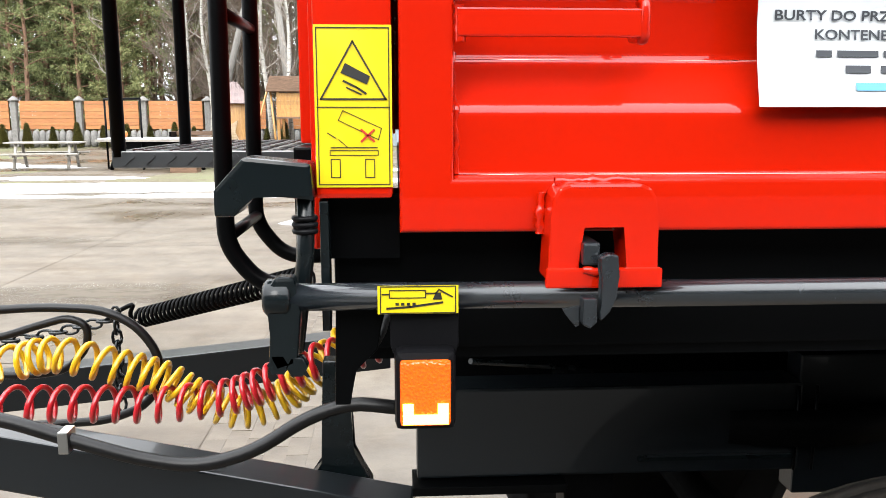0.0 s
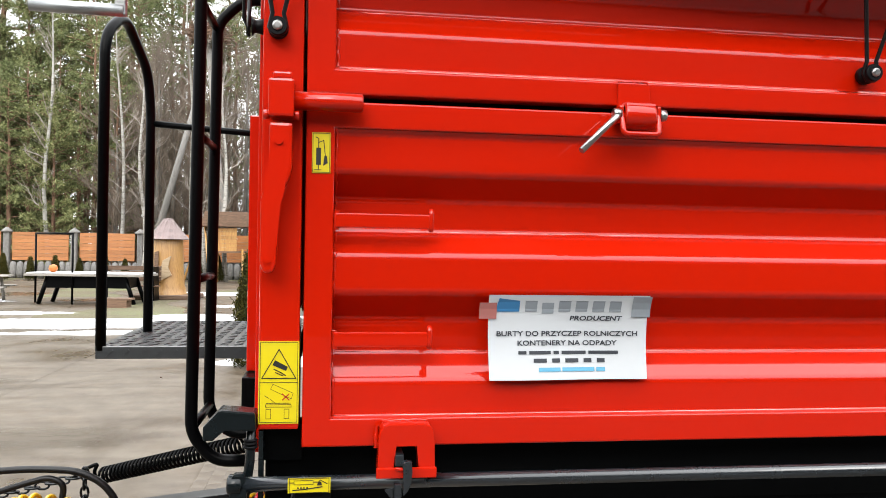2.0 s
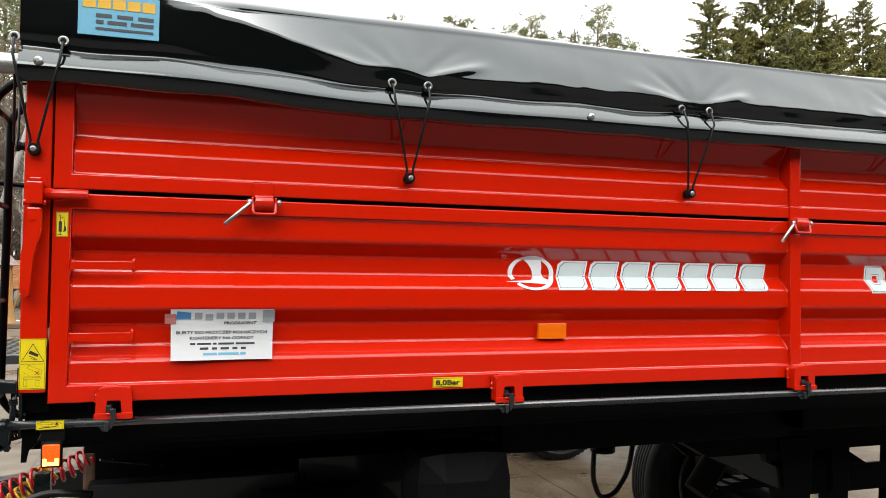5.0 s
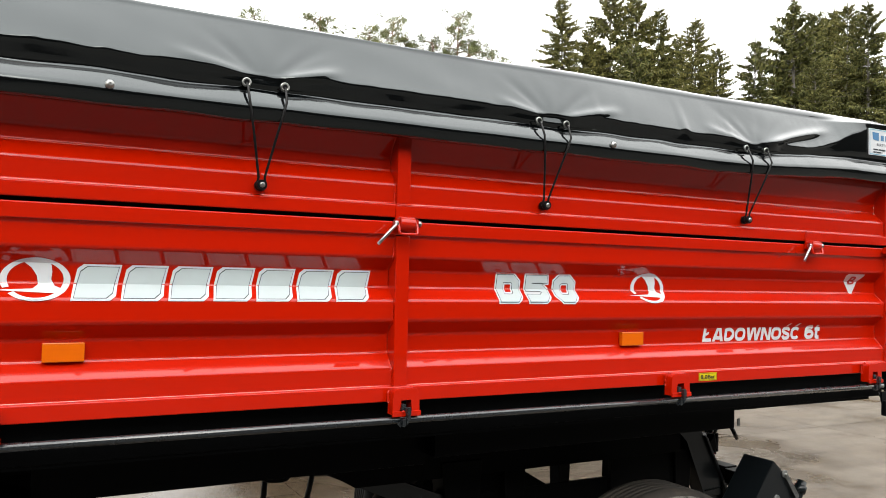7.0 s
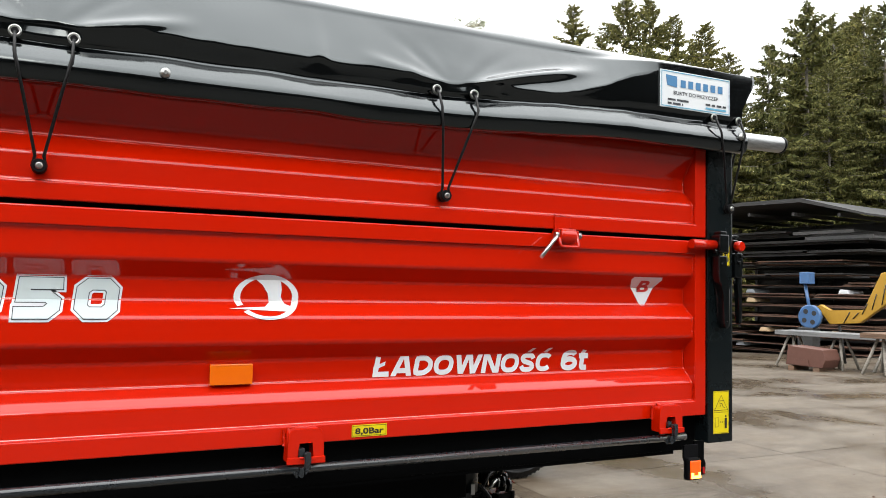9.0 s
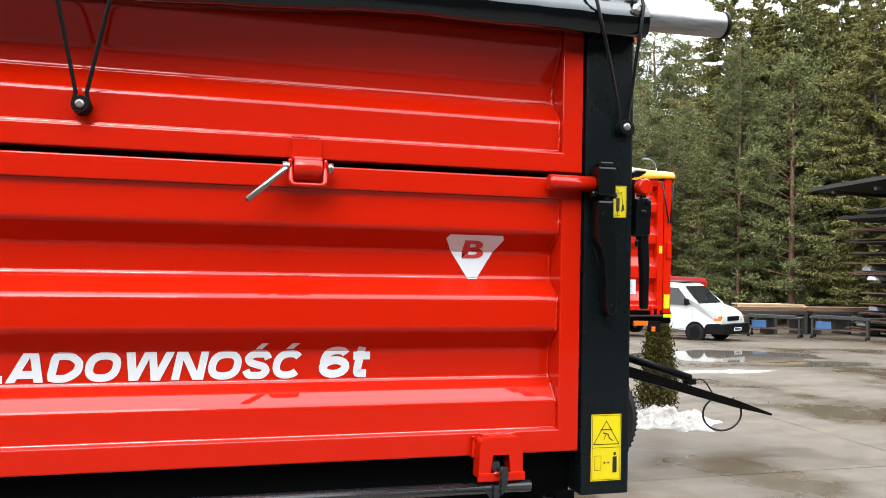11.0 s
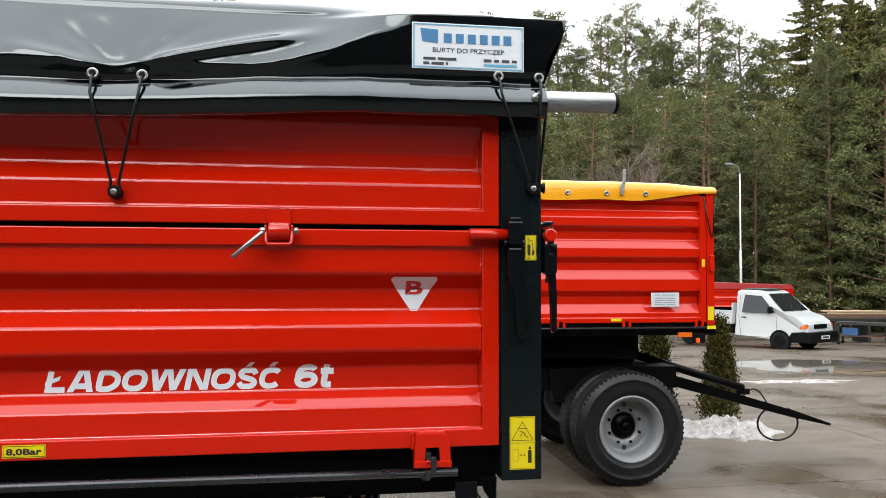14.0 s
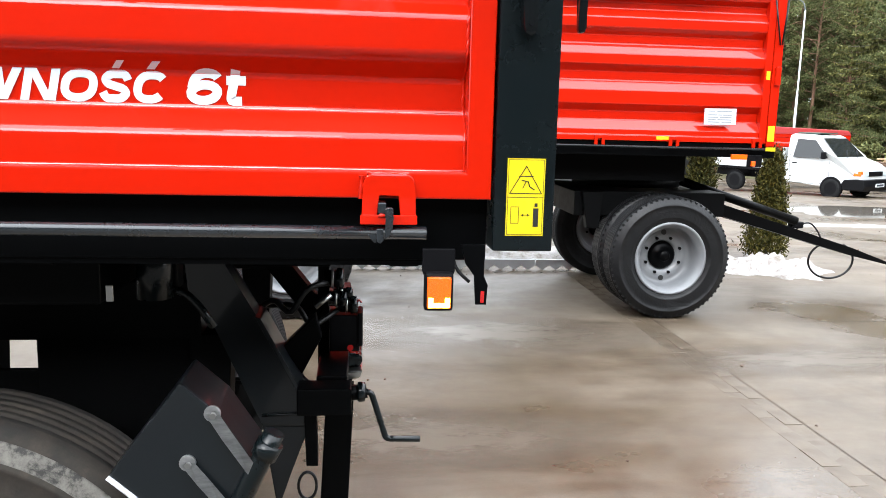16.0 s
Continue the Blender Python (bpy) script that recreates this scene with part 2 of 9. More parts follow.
def snow_mat():
    m, n, l, p = base_material("old_snow", (0.8, 0.82, 0.85), 0.6)
    v = coords(n, l)
    a = noise_tex(n, l, v, 2.0, 8, 0.7)
    b = noise_tex(n, l, v, 25, 6, 0.7)
    pigment(n, l, p, ramp(n, l, a, [(0.32, (0.40, 0.37, 0.33)), (0.46, (0.62, 0.61, 0.60)), (0.62, (0.76, 0.77, 0.79)), (0.85, (0.84, 0.85, 0.88))]))
    bump(n, l, p, b, 0.5, 0.03)
    return m


SNOW = snow_mat()
CHUTEPAINT = paint("scuffed_yellow_paint", (0.50, 0.27, 0.015), (0.2, 0.14, 0.06), 0.55, 0.1)
# dark paint of the unseen wall that the boards and tarpaulin reflect
UNSEENWALL = paint("dark_wall_paint", (0.030, 0.030, 0.026), (0.042, 0.041, 0.036), 0.8, 0.0, 0.05, 0.1)
# base grey lifted to carry the sky's sheen on the step platform
DECKSTEEL = paint("pale_chequer_plate", (0.035, 0.04, 0.043), (0.06, 0.06, 0.06), 0.3, 0.5, 0.04, 0.8)


def wood(name, lo, hi, scale=(1, 1, 12), rough=0.7, coat=0.0):
    m, n, l, p = base_material(name, hi, rough, 0, coat)
    v = coords(n, l, scale)
    a = noise_tex(n, l, v, 3.0, 6, 0.65, 0.8)
    info = n.new("ShaderNodeObjectInfo")
    c = ramp(n, l, a, [(0.3, lo), (0.7, hi)])
    tint = ramp(n, l, info.outputs["Random"], [(0, (0.82, 0.82, 0.82)), (1, (1.12, 1.1, 1.08))])
    pigment(n, l, p, mix(n, l, 1.0, c, tint, "MULTIPLY"))
    bump(n, l, p, a, 0.3, 0.004)
    return m


FENCEWOOD = wood("varnished_fence_wood", (0.42, 0.15, 0.045), (0.62, 0.26, 0.085), (1, 1, 10), 0.5)
HONEYWOOD = wood("honey_stained_wood", (0.36, 0.17, 0.045), (0.62, 0.34, 0.10), (8, 8, 1), 0.5, 0.2)
GREYWOOD = wood("weathered_wood", (0.24, 0.22, 0.19), (0.46, 0.43, 0.38), (1, 1, 14), 0.85)
BROWNWOOD = wood("brown_planks", (0.10, 0.055, 0.03), (0.26, 0.15, 0.09), (1, 1, 10), 0.75)
PALEWOOD = wood("fresh_sawn_wood", (0.45, 0.32, 0.18), (0.66, 0.5, 0.32), (1, 10, 10), 0.7)
RUSTSTEEL = wood("rusty_steel_stock", (0.04, 0.026, 0.019), (0.20, 0.092, 0.050), (0.6, 6, 6), 0.7)
DARKSTEEL = wood("dark_mill_steel", (0.010, 0.0105, 0.011), (0.038, 0.037, 0.036), (0.6, 6, 6), 0.7)
SLATESTEEL = wood("grey_primed_steel", (0.10, 0.105, 0.11), (0.22, 0.225, 0.23), (0.6, 6, 6), 0.5)
ORANGEPAINT = paint("orange_paint", (0.75, 0.2, 0.03), (0.6, 0.2, 0.05), 0.5, 0.1)
STONE = wood("pale_field_stone", (0.17, 0.16, 0.15), (0.32, 0.31, 0.29), (3, 3, 3), 0.85)
SHINGLE = wood("pale_wood_shingle", (0.20, 0.145, 0.14), (0.33, 0.26, 0.25), (4, 4, 4), 0.85)
PINEBARK = wood("pine_bark", (0.15, 0.085, 0.055), (0.40, 0.23, 0.14), (6, 6, 1), 0.9)
GREYBARK = wood("grey_bark", (0.12, 0.11, 0.095), (0.30, 0.275, 0.24), (6, 6, 1), 0.9)
POLEWOOD = wood("silver_pole_wood", (0.25, 0.24, 0.22), (0.42, 0.4, 0.37), (10, 10, 1), 0.85)
TWIG = wood("bare_twigs", (0.20, 0.155, 0.12), (0.36, 0.285, 0.22), (4, 4, 1), 0.9)


def birch_mat():
    m, n, l, p = base_material("birch_bark", (0.6, 0.58, 0.53), 0.75)
    v = coords(n, l, (2, 2, 14))
    a = noise_tex(n, l, v, 1.6, 5, 0.7)
    pigment(n, l, p, ramp(n, l, a, [(0.36, (0.06, 0.05, 0.045)), (0.45, (0.42, 0.395, 0.35)), (0.7, (0.56, 0.54, 0.49))]))
    return m


BIRCH = birch_mat()


def leaf_mat(name, dark, mid, light):
    m, n, l, p = base_material(name, mid, 0.7, spec=0.12)
    g = n.new("ShaderNodeNewGeometry")
    c = ramp(n, l, g.outputs["Random Per Island"], [(0.0, dark), (0.55, mid), (1.0, light)])
    info = n.new("ShaderNodeObjectInfo")
    t = ramp(n, l, info.outputs["Random"], [(0, (0.8, 0.84, 0.8)), (1, (1.2, 1.15, 1.05))])
    pigment(n, l, p, mix(n, l, 1.0, c, t, "MULTIPLY"))
    p.inputs["Subsurface Weight"].default_value = 0.0
    return m


# one needle in two tones: the paler carries the garden wood's light and haze
DARKLEAF = leaf_mat("dark_pine_needles", (0.066, 0.085, 0.032), (0.166, 0.190, 0.078), (0.275, 0.285, 0.125))
PALELEAF = leaf_mat("pale_pine_needles", (0.11, 0.132, 0.06), (0.255, 0.285, 0.13), (0.39, 0.41, 0.205))
SPRUCELEAF = leaf_mat("spruce_needles", (0.058, 0.066, 0.022), (0.175, 0.180, 0.060), (0.33, 0.30, 0.112))
THUJALEAF = leaf_mat("thuja_scales", (0.022, 0.026, 0.006), (0.058, 0.056, 0.010), (0.115, 0.096, 0.02))

DIRTYSNOW = base_material("dirty_snow", (0.5, 0.49, 0.47), 0.7)
_m, _n, _l, _p = DIRTYSNOW
_v = coords(_n, _l)
_h = noise_tex(_n, _l, _v, 9, 6, 0.7)
pigment(_n, _l, _p, ramp(_n, _l, _h, [(0.34, (0.22, 0.185, 0.15)), (0.50, (0.40, 0.38, 0.355)), (0.70, (0.55, 0.545, 0.54))]))
bump(_n, _l, _p, _h, 0.6, 0.03)
DIRTYSNOW = _m
PLASTIC = base_material("black_plastic", (0.005, 0.005, 0.006), 0.42, spec=0.1)[0]


def lens_mat(name, colour, glow):
    m, n, l, p = base_material(name, colour, 0.22, 0, 0.6)
    v = coords(n, l, (420, 420, 420))
    w = n.new("ShaderNodeTexVoronoi")
    l.new(v, w.inputs["Vector"])
    w.inputs["Scale"].default_value = 1.0
    bump(n, l, p, w.outputs["Distance"], 0.5 if glow else 0.08, 0.002)
    if glow:
        p.inputs["Emission Color"].default_value = (*glow[:3], 1)
        p.inputs["Emission Strength"].default_value = glow[3]
    return m


AMBER = lens_mat("amber_lens", (0.75, 0.10, 0.002), (1.0, 0.085, 0.0, 0.45))
AMBERLIT = lens_mat("lit_amber_diode", (0.9, 0.45, 0.02), (1.0, 0.52, 0.06, 7.0))
REFLECTOR = lens_mat("amber_reflector", (0.95, 0.165, 0.001), None)
REDLENS = lens_mat("red_lens", (0.5, 0.01, 0.01), None)
WATER = base_material("puddle_water", (0.16, 0.14, 0.115), 0.04, 0, 0)[0]

# ---- mesh helpers ----


def part(name, bm, material, parent=None, label="", smooth=False):
    """Link a bmesh as one mesh object, under a thing or a part."""
    me = bpy.data.meshes.new(name)
    bmesh.ops.recalc_face_normals(bm, faces=bm.faces)
    if smooth:
        for f in bm.faces:
            f.smooth = True
    bm.to_mesh(me)
    bm.free()
    me.materials.append(material)
    ob = new(name, me)
    if parent:
        ob.parent = parent
    if label:
        ob["label"] = label
    return ob


def share(name, src, parent, m=None):
    """Another object on the same mesh."""
    ob = new(name, src.data)
    ob.parent = parent
    if m is not None:
        ob.matrix_basis = m
    return ob


def thing(name, label, category, group="", at=(0, 0, 0), rz=0, kind=""):
    ob = new(name)
    ob.empty_display_size = 0.1
    ob.matrix_basis = pose(*at, 0, 0, rz)
    return tagged(ob, label, category, group, kind)


def box(bm, a, b, bev=0.0, m=None):
    x0, y0, z0 = a
    x1, y1, z1 = b
    vs = [bm.verts.new(p) for p in ((x0, y0, z0), (x1, y0, z0), (x1, y1, z0), (x0, y1, z0), (x0, y0, z1), (x1, y0, z1), (x1, y1, z1), (x0, y1, z1))]
    fs = [bm.faces.new([vs[i] for i in q]) for q in ((0, 3, 2, 1), (4, 5, 6, 7), (0, 1, 5, 4), (1, 2, 6, 5), (2, 3, 7, 6), (3, 0, 4, 7))]
    if m is not None:
        for v in vs:
            v.co = m @ v.co
    if bev:
        bmesh.ops.bevel(bm, geom=list({e for f in fs for e in f.edges}), offset=bev, segments=2, affect="EDGES", profile=0.6)
    return bm


def B(*spec, bev=0.0, m=None):
    """One bmesh of a box, or of several given as pairs of corners."""
    bm = bmesh.new()
    for a, b in zip(spec[::2], spec[1::2]):
        box(bm, a, b, bev, m)
    return bm


def prism(bm, pts, axis, a, b, bev=0.0):
    """Polygon pts extruded along an axis from a to b. Axis y takes (x, z), x takes (y, z), z takes (x, y)."""
    def at(p, w):
        return {"y": (p[0], w, p[1]), "x": (w, p[0], p[1]), "z": (p[0], p[1], w)}[axis]
    lo = [bm.verts.new(at(p, a)) for p in pts]
    hi = [bm.verts.new(at(p, b)) for p in pts]
    n = len(pts)
    fs = [bm.faces.new(lo), bm.faces.new(hi[::-1])]
    fs += [bm.faces.new((lo[i], hi[i], hi[(i + 1) % n], lo[(i + 1) % n])) for i in range(n)]
    if bev:
        bmesh.ops.bevel(bm, geom=list({e for f in fs for e in f.edges}), offset=bev, segments=2, affect="EDGES", profile=0.6)
    return bm


def rounded(pts, r, n=3):
    """Polyline with its inner corners rounded."""
    out = [Vector(pts[0])]
    for a, b, c in zip(pts, pts[1:], pts[2:]):
        a, b, c = Vector(a), Vector(b), Vector(c)
        d = min(r, (a - b).length * 0.45, (c - b).length * 0.45)
        p, q = b + (a - b).normalized() * d, b + (c - b).normalized() * d
        for i in range(n + 1):
            t = i / n
            out.append((1 - t) ** 2 * p + 2 * t * (1 - t) * b + t * t * q)
    out.append(Vector(pts[-1]))
    return out


def tube(bm, pts, r, n=10, caps=True, taper=None):
    """A round bar along points. taper: end radius."""
    pts = [Vector(p) for p in pts]
    rings = []
    up = Vector((0, 0, 1))
    for i, p in enumerate(pts):
        d = (pts[min(i + 1, len(pts) - 1)] - pts[max(i - 1, 0)]).normalized()
        if i == 0:
            side = d.cross(up if abs(d.z) < 0.9 else Vector((1, 0, 0))).normalized()
        else:
            side = (side - d * side.dot(d)).normalized()
        other = d.cross(side)
        rr = r if taper is None else r + (taper - r) * i / (len(pts) - 1)
        rings.append([bm.verts.new(p + rr * (math.cos(2 * math.pi * k / n) * side + math.sin(2 * math.pi * k / n) * other)) for k in range(n)])
    for a, b in zip(rings, rings[1:]):
        for k in range(n):
            bm.faces.new((a[k], a[(k + 1) % n], b[(k + 1) % n], b[k])).smooth = True
    if caps:
        bm.faces.new(rings[0][::-1])
        bm.faces.new(rings[-1])
    return bm


def T(pts, r, n=10, **k):
    return tube(bmesh.new(), pts, r, n, **k)


def lathe(bm, prof, centre, axis="y", n=32, caps=True):
    """Turn a profile of (radius, along) round an axis."""
    c = Vector(centre)
    rings = []
    for r, w in prof:
        ring = []
        for k in range(n):
            a = 2 * math.pi * k / n
            u, v = r * math.cos(a), r * math.sin(a)
            ring.append(bm.verts.new(c + Vector({"y": (u, w, v), "x": (w, u, v), "z": (u, v, w)}[axis])))
        rings.append(ring)
    for a, b in zip(rings, rings[1:]):
        for k in range(n):
            bm.faces.new((a[k], a[(k + 1) % n], b[(k + 1) % n], b[k])).smooth = True
    for ring in (rings[0], rings[-1]) if caps else ():
        bm.faces.new(ring)
    return bm


def L(prof, centre, axis="y", n=32, caps=True):
    return lathe(bmesh.new(), prof, centre, axis, n, caps)


def profile_y(prof, z):
    for (z0, y0), (z1, y1) in zip(prof, prof[1:]):
        if z0 <= z <= z1:
            return y0 + (y1 - y0) * (z - z0) / (z1 - z0)
    return prof[0][1] if z < prof[0][0] else prof[-1][1]


def drape(bm, prof, lift):
    """Cut a flat print at the board's creases and lay it on the corrugation."""
    if prof:
        for z, _ in prof:
            bmesh.ops.bisect_plane(bm, geom=bm.verts[:] + bm.edges[:] + bm.faces[:], plane_co=(0, 0, z), plane_no=(0, 0, 1))
    for v in bm.verts:
        v.co.y += (profile_y(prof, v.co.z) if prof else 0.0) - lift
    return bm


def letters(text, x, z, height, width=None, shear=0.0, bold=0.0, centre=False, space=1.0):
    """Built-in font as a flat mesh in the x-z plane: left (or middle) of the base line at x, z."""
    cu = bpy.data.curves.new("text", "FONT")
    cu.body, cu.size, cu.shear, cu.offset, cu.space_character = text, 1.0, shear, bold, space
    cu.resolution_u = 3
    ob = bpy.data.objects.new("text", cu)
    me = bpy.data.meshes.new_from_object(ob)
    bm = bmesh.new()
    bm.from_mesh(me)
    bpy.data.objects.remove(ob)
    bpy.data.curves.remove(cu)
    bpy.data.meshes.remove(me)
    xs = [v.co.x for v in bm.verts]
    s = height / 0.73
    sx = width / (max(xs) - min(xs)) if width else s
    x0 = min(xs) if not centre else (max(xs) + min(xs)) / 2
    for v in bm.verts:
        v.co = Vector((x + (v.co.x - x0) * sx, 0, z + v.co.y * s))
    return bm


def quad(bm, pts, y=0.0):
    bm.faces.new([bm.verts.new((p[0], y, p[1])) for p in pts])
    return bm


def frame_rect(bm, x0, z0, x1, z1, w):
    for a in (((x0, z0), (x1, z0), (x1, z0 + w), (x0, z0 + w)), ((x0, z1 - w), (x1, z1 - w), (x1, z1), (x0, z1)),
              ((x0, z0 + w), (x0 + w, z0 + w), (x0 + w, z1 - w), (x0, z1 - w)), ((x1 - w, z0 + w), (x1, z0 + w), (x1, z1 - w), (x1 - w, z1 - w))):
        quad(bm, a)
    return bm


def line(bm, pts, w):
    for a, b in zip(pts, pts[1:]):
        a, b = Vector(a), Vector(b)
        d = (b - a).normalized() * w / 2
        s = Vector((-d.y, d.x))
        quad(bm, (a - s - d, b - s + d, b + s + d, a + s - d))
    return bm


def smooth_step(a, b, x):
    u = min(1.0, max(0.0, (x - a) / (b - a)))
    return u * u * (3 - 2 * u)


def ground_z(x, y):
    """Level round the trailer; falls on one side to fit distant things to the camera's view."""
    return -0.041 * min(32.0, max(0.0, y - 8.0)) * smooth_step(5.0, 10.0, x)

# ---- setting: ground, yard, snow ----


def sheet(name, x0, x1, y0, y1, nx, ny, lift, material, shape=None):
    bm = bmesh.new()
    rows = []
    for j in range(ny + 1):
        y = y0 + (y1 - y0) * j / ny
        rows.append([bm.verts.new((x, y, ground_z(x, y) + lift + (shape(x, y) if shape else 0))) for x in (x0 + (x1 - x0) * i / nx for i in range(nx + 1))])
    for a, b in zip(rows, rows[1:]):
        for i in range(nx):
            bm.faces.new((a[i], a[i + 1], b[i + 1], b[i]))
    ob = part(name, bm, material, smooth=True)
    return ob


def meadow(x, y):
    return 0.06 * noise.noise(Vector((x * 0.3, y * 0.3, 3))) if y > 14 and x < 5 else 0.0


ground = tagged(sheet("ground", -400, 400, -400, 400, 160, 160, -0.06, GRASS), "dull winter grass and bare soil round the yard", "ground", kind="structure")
lawn = tagged(sheet("lawn", -60, 4.5, 13.2, 70, 120, 110, -0.012, GRASS, meadow), "yellow-green winter lawn with soil showing", "lawn", kind="structure")


# ground before the trailer, never in view, made dark to darken board reflections
DARKYARD = paint("dark_reflected_ground", (0.085, 0.080, 0.072), (0.115, 0.108, 0.096), 0.75, 0.0, 0.2, 0.2)


def slab(name, x0, x1, y0, y1):
    nx, ny = max(1, int((x1 - x0) / 1.2)), max(1, int((y1 - y0) / 1.2))
    ob = sheet(name, x0, x1, y0, y1, nx, ny, 0.0, CONCRETE if y0 > -0.45 else DARKYARD)
    return ob


yard = thing("yard_pavement", "worn damp concrete slabs with dirty joints", "pavement", kind="structure")
XS = (-14, -10.3, -6.9, -3.55, -0.92, 3.3, 6.42, 10.2, 14.3, 18.6, 23, 30, 40)
YS = (-14, -9.5, -5, -0.4, 4.25, 8.72, 13.2)
YS_R = (-14, -9.5, -5, -0.4, 4.6, 9.4, 14.4, 19.5, 25, 31, 38)
G = 0.012
for xa, xb in zip(XS, XS[1:]):
    if xa == 3.3:
        xb = 6.42
    ys = YS if xb <= 4 else YS_R
    for ya, yb in zip(ys, ys[1:]):
        left = xa + (0.5 if xa in (-0.92,) else 0.205 if xa == 6.42 else 0) + G / 2
        slab("concrete_slab" if ya > -1 else "asphalt_slab", left, xb - G / 2, ya + G / 2, yb - G / 2).parent = yard
bed = tagged(sheet("joint_bed", -14, 40, -0.4, 38, 54, 38, -0.0035, CONCRETE), "worn grey bed showing in the joints", "ground", kind="structure")
# unseen dark sheet added under the front slabs for the same reflections
dark_bed = tagged(sheet("asphalt_bed", -14, 40, -14, -0.4, 54, 13, -0.0035, DARKYARD), "unseen dark ground added to darken reflections in the boards", "ground", kind="structure")

# two strips of grey pavers run between the slabs
PAVERBM = bmesh.new()
box(PAVERBM, (-0.0488, -0.0988, -0.06), (0.0488, 0.0988, 0), 0.0016)
paver_strip = thing("paver_strip", "strip of weathered grey paving blocks between concrete slabs", "paving", kind="structure")
first = None
rest = bmesh.new()
for x0, ya, yb, near in ((-0.915, 1.2, 13.1, (1.9, 4.2)), (6.422, 0.4, 9.0, (0.9, 3.0))):
    for c in range(2 if x0 > 0 else 5):
        for r in range(int((yb - ya) / 0.2)):
            x, y = x0 + 0.05 + c * 0.1, ya + 0.1 + r * 0.2 + (0.1 if c % 2 else 0)
            m = pose(x + random.uniform(-0.002, 0.002), y, random.uniform(-0.004, 0.0), random.uniform(-0.4, 0.4), random.uniform(-0.4, 0.4), random.uniform(-0.5, 0.5))
            if near[0] < y < near[1] + 3.5:
                if first is None:
                    first = part("paver", PAVERBM, CONCRETE, paver_strip)
                    first.matrix_basis = m
                else:
                    share("paver", first, paver_strip, m)
            else:
                box(rest, (-0.048, -0.098, -0.06), (0.048, 0.098, 0), 0, m)
part("paver_run", rest, CONCRETE, paver_strip)["kind"] = "stuff"


def snow_patch(name, cx, cy, rx, ry, h, seed, label, rough=0.8, lump=0.0):
    """A low irregular heap of old snow."""
    bm = bmesh.new()
    n, k = (44, 9) if not lump else (72, 22)
    top = bm.verts.new((cx, cy, ground_z(cx, cy) + h))
    prev = None
    for j in range(1, k + 1):
        ring = []
        for i in range(n):
            a = 2 * math.pi * i / n
            edge = 1 + rough * noise.noise(Vector((math.cos(a) * 1.7, math.sin(a) * 1.7, seed))) + 0.5 * rough * noise.noise(Vector((math.cos(a) * 6, math.sin(a) * 6, seed)))
            u = j / k
            x, y = cx + rx * u * edge * math.cos(a), cy + ry * u * edge * math.sin(a)
            z = h * (1 - u ** 2.2) * (0.75 + 0.55 * noise.noise(Vector((x * 3.1, y * 3.1, seed))) + (1.6 * lump * abs(noise.noise(Vector((x * 6.5, y * 6.5, seed)))) - 0.3 * lump))
            ring.append(bm.verts.new((x, y, ground_z(x, y) + (max(0.004, z) if j < k else -0.02))))
        for i in range(n):
            if prev is None:
                bm.faces.new((top, ring[i], ring[(i + 1) % n]))
            else:
                bm.faces.new((prev[i], ring[i], ring[(i + 1) % n], prev[(i + 1) % n]))
        prev = ring
    return tagged(part(name, bm, DIRTYSNOW if lump else SNOW, smooth=True), label, "snow", "snow patches", "stuff")


for i, (cx, cy, rx, ry, h) in enumerate(((-6.8, 16.4, 5.4, 0.95, 0.10), (-2.2, 17.8, 2.4, 0.8, 0.09), (-9.5, 14.5, 3.2, 0.22, 0.05), (-3.8, 14.6, 2.2, 0.3, 0.06), (-13.5, 17.2, 4, 1.2, 0.1), (-8.2, 19.0, 2.0, 0.35, 0.06), (-1.2, 21.5, 2.0, 0.5, 0.07), (-0.75, 10.9, 0.6, 0.7, 0.12), (-3, 27, 3, 1.0, 0.06), (-14, 24, 4, 1.2, 0.06))):
    snow_patch("snow_patch", cx, cy, rx, ry, h, 10 + i, "thawing patch of white snow on the lawn", 1.0)
snow_patch("snow_heap", 8.72, 6.85, 0.60, 0.62, 0.15, 31, "grey-white heap of melting snow round the thuja", 0.5, 1.0)
snow_patch("snow_heap", 5.2, 7.35, 2.3, 0.5, 0.2, 37, "low bank of old snow behind the edging", 0.25, 0.4)
snow_patch("snow_patch", 12.9, 11.7, 0.85, 0.30, 0.03, 43, "thin dirty rest of snow beside a puddle", 1.1, 0.6)


def puddle(cx, cy, rx, ry, seed):
    bm = bmesh.new()
    n = 48
    vs = []
    for i in range(n):
        a = 2 * math.pi * i / n
        e = 1 + 0.4 * noise.noise(Vector((math.cos(a) * 2, math.sin(a) * 2, seed)))
        x, y = cx + rx * e * math.cos(a), cy + ry * e * math.sin(a)
        vs.append(bm.verts.new((x, y, ground_z(x, y) + 0.004)))
    bm.faces.new(vs)
    tagged(part("puddle", bm, WATER), "shallow brown puddle on the concrete", "puddle", "puddles", "structure")


for i, q in enumerate(((15.6, 15.2, 2.3, 1.9), (15.9, 12.9, 1.5, 0.7))):
    puddle(*q, 50 + i)

def wet_patch(cx, cy, rx, ry):
    bm = bmesh.new()
    bmesh.ops.create_circle(bm, cap_ends=True, segments=32, radius=1.0)
    ob = tagged(part("wet_patch", bm, WETFILM), "dark damp patch on the concrete", "wet patch", "wet patches", "structure")
    ob.matrix_basis = pose(cx, cy, ground_z(cx, cy) + 0.0035) @ Matrix.Diagonal((rx, ry, 1, 1))


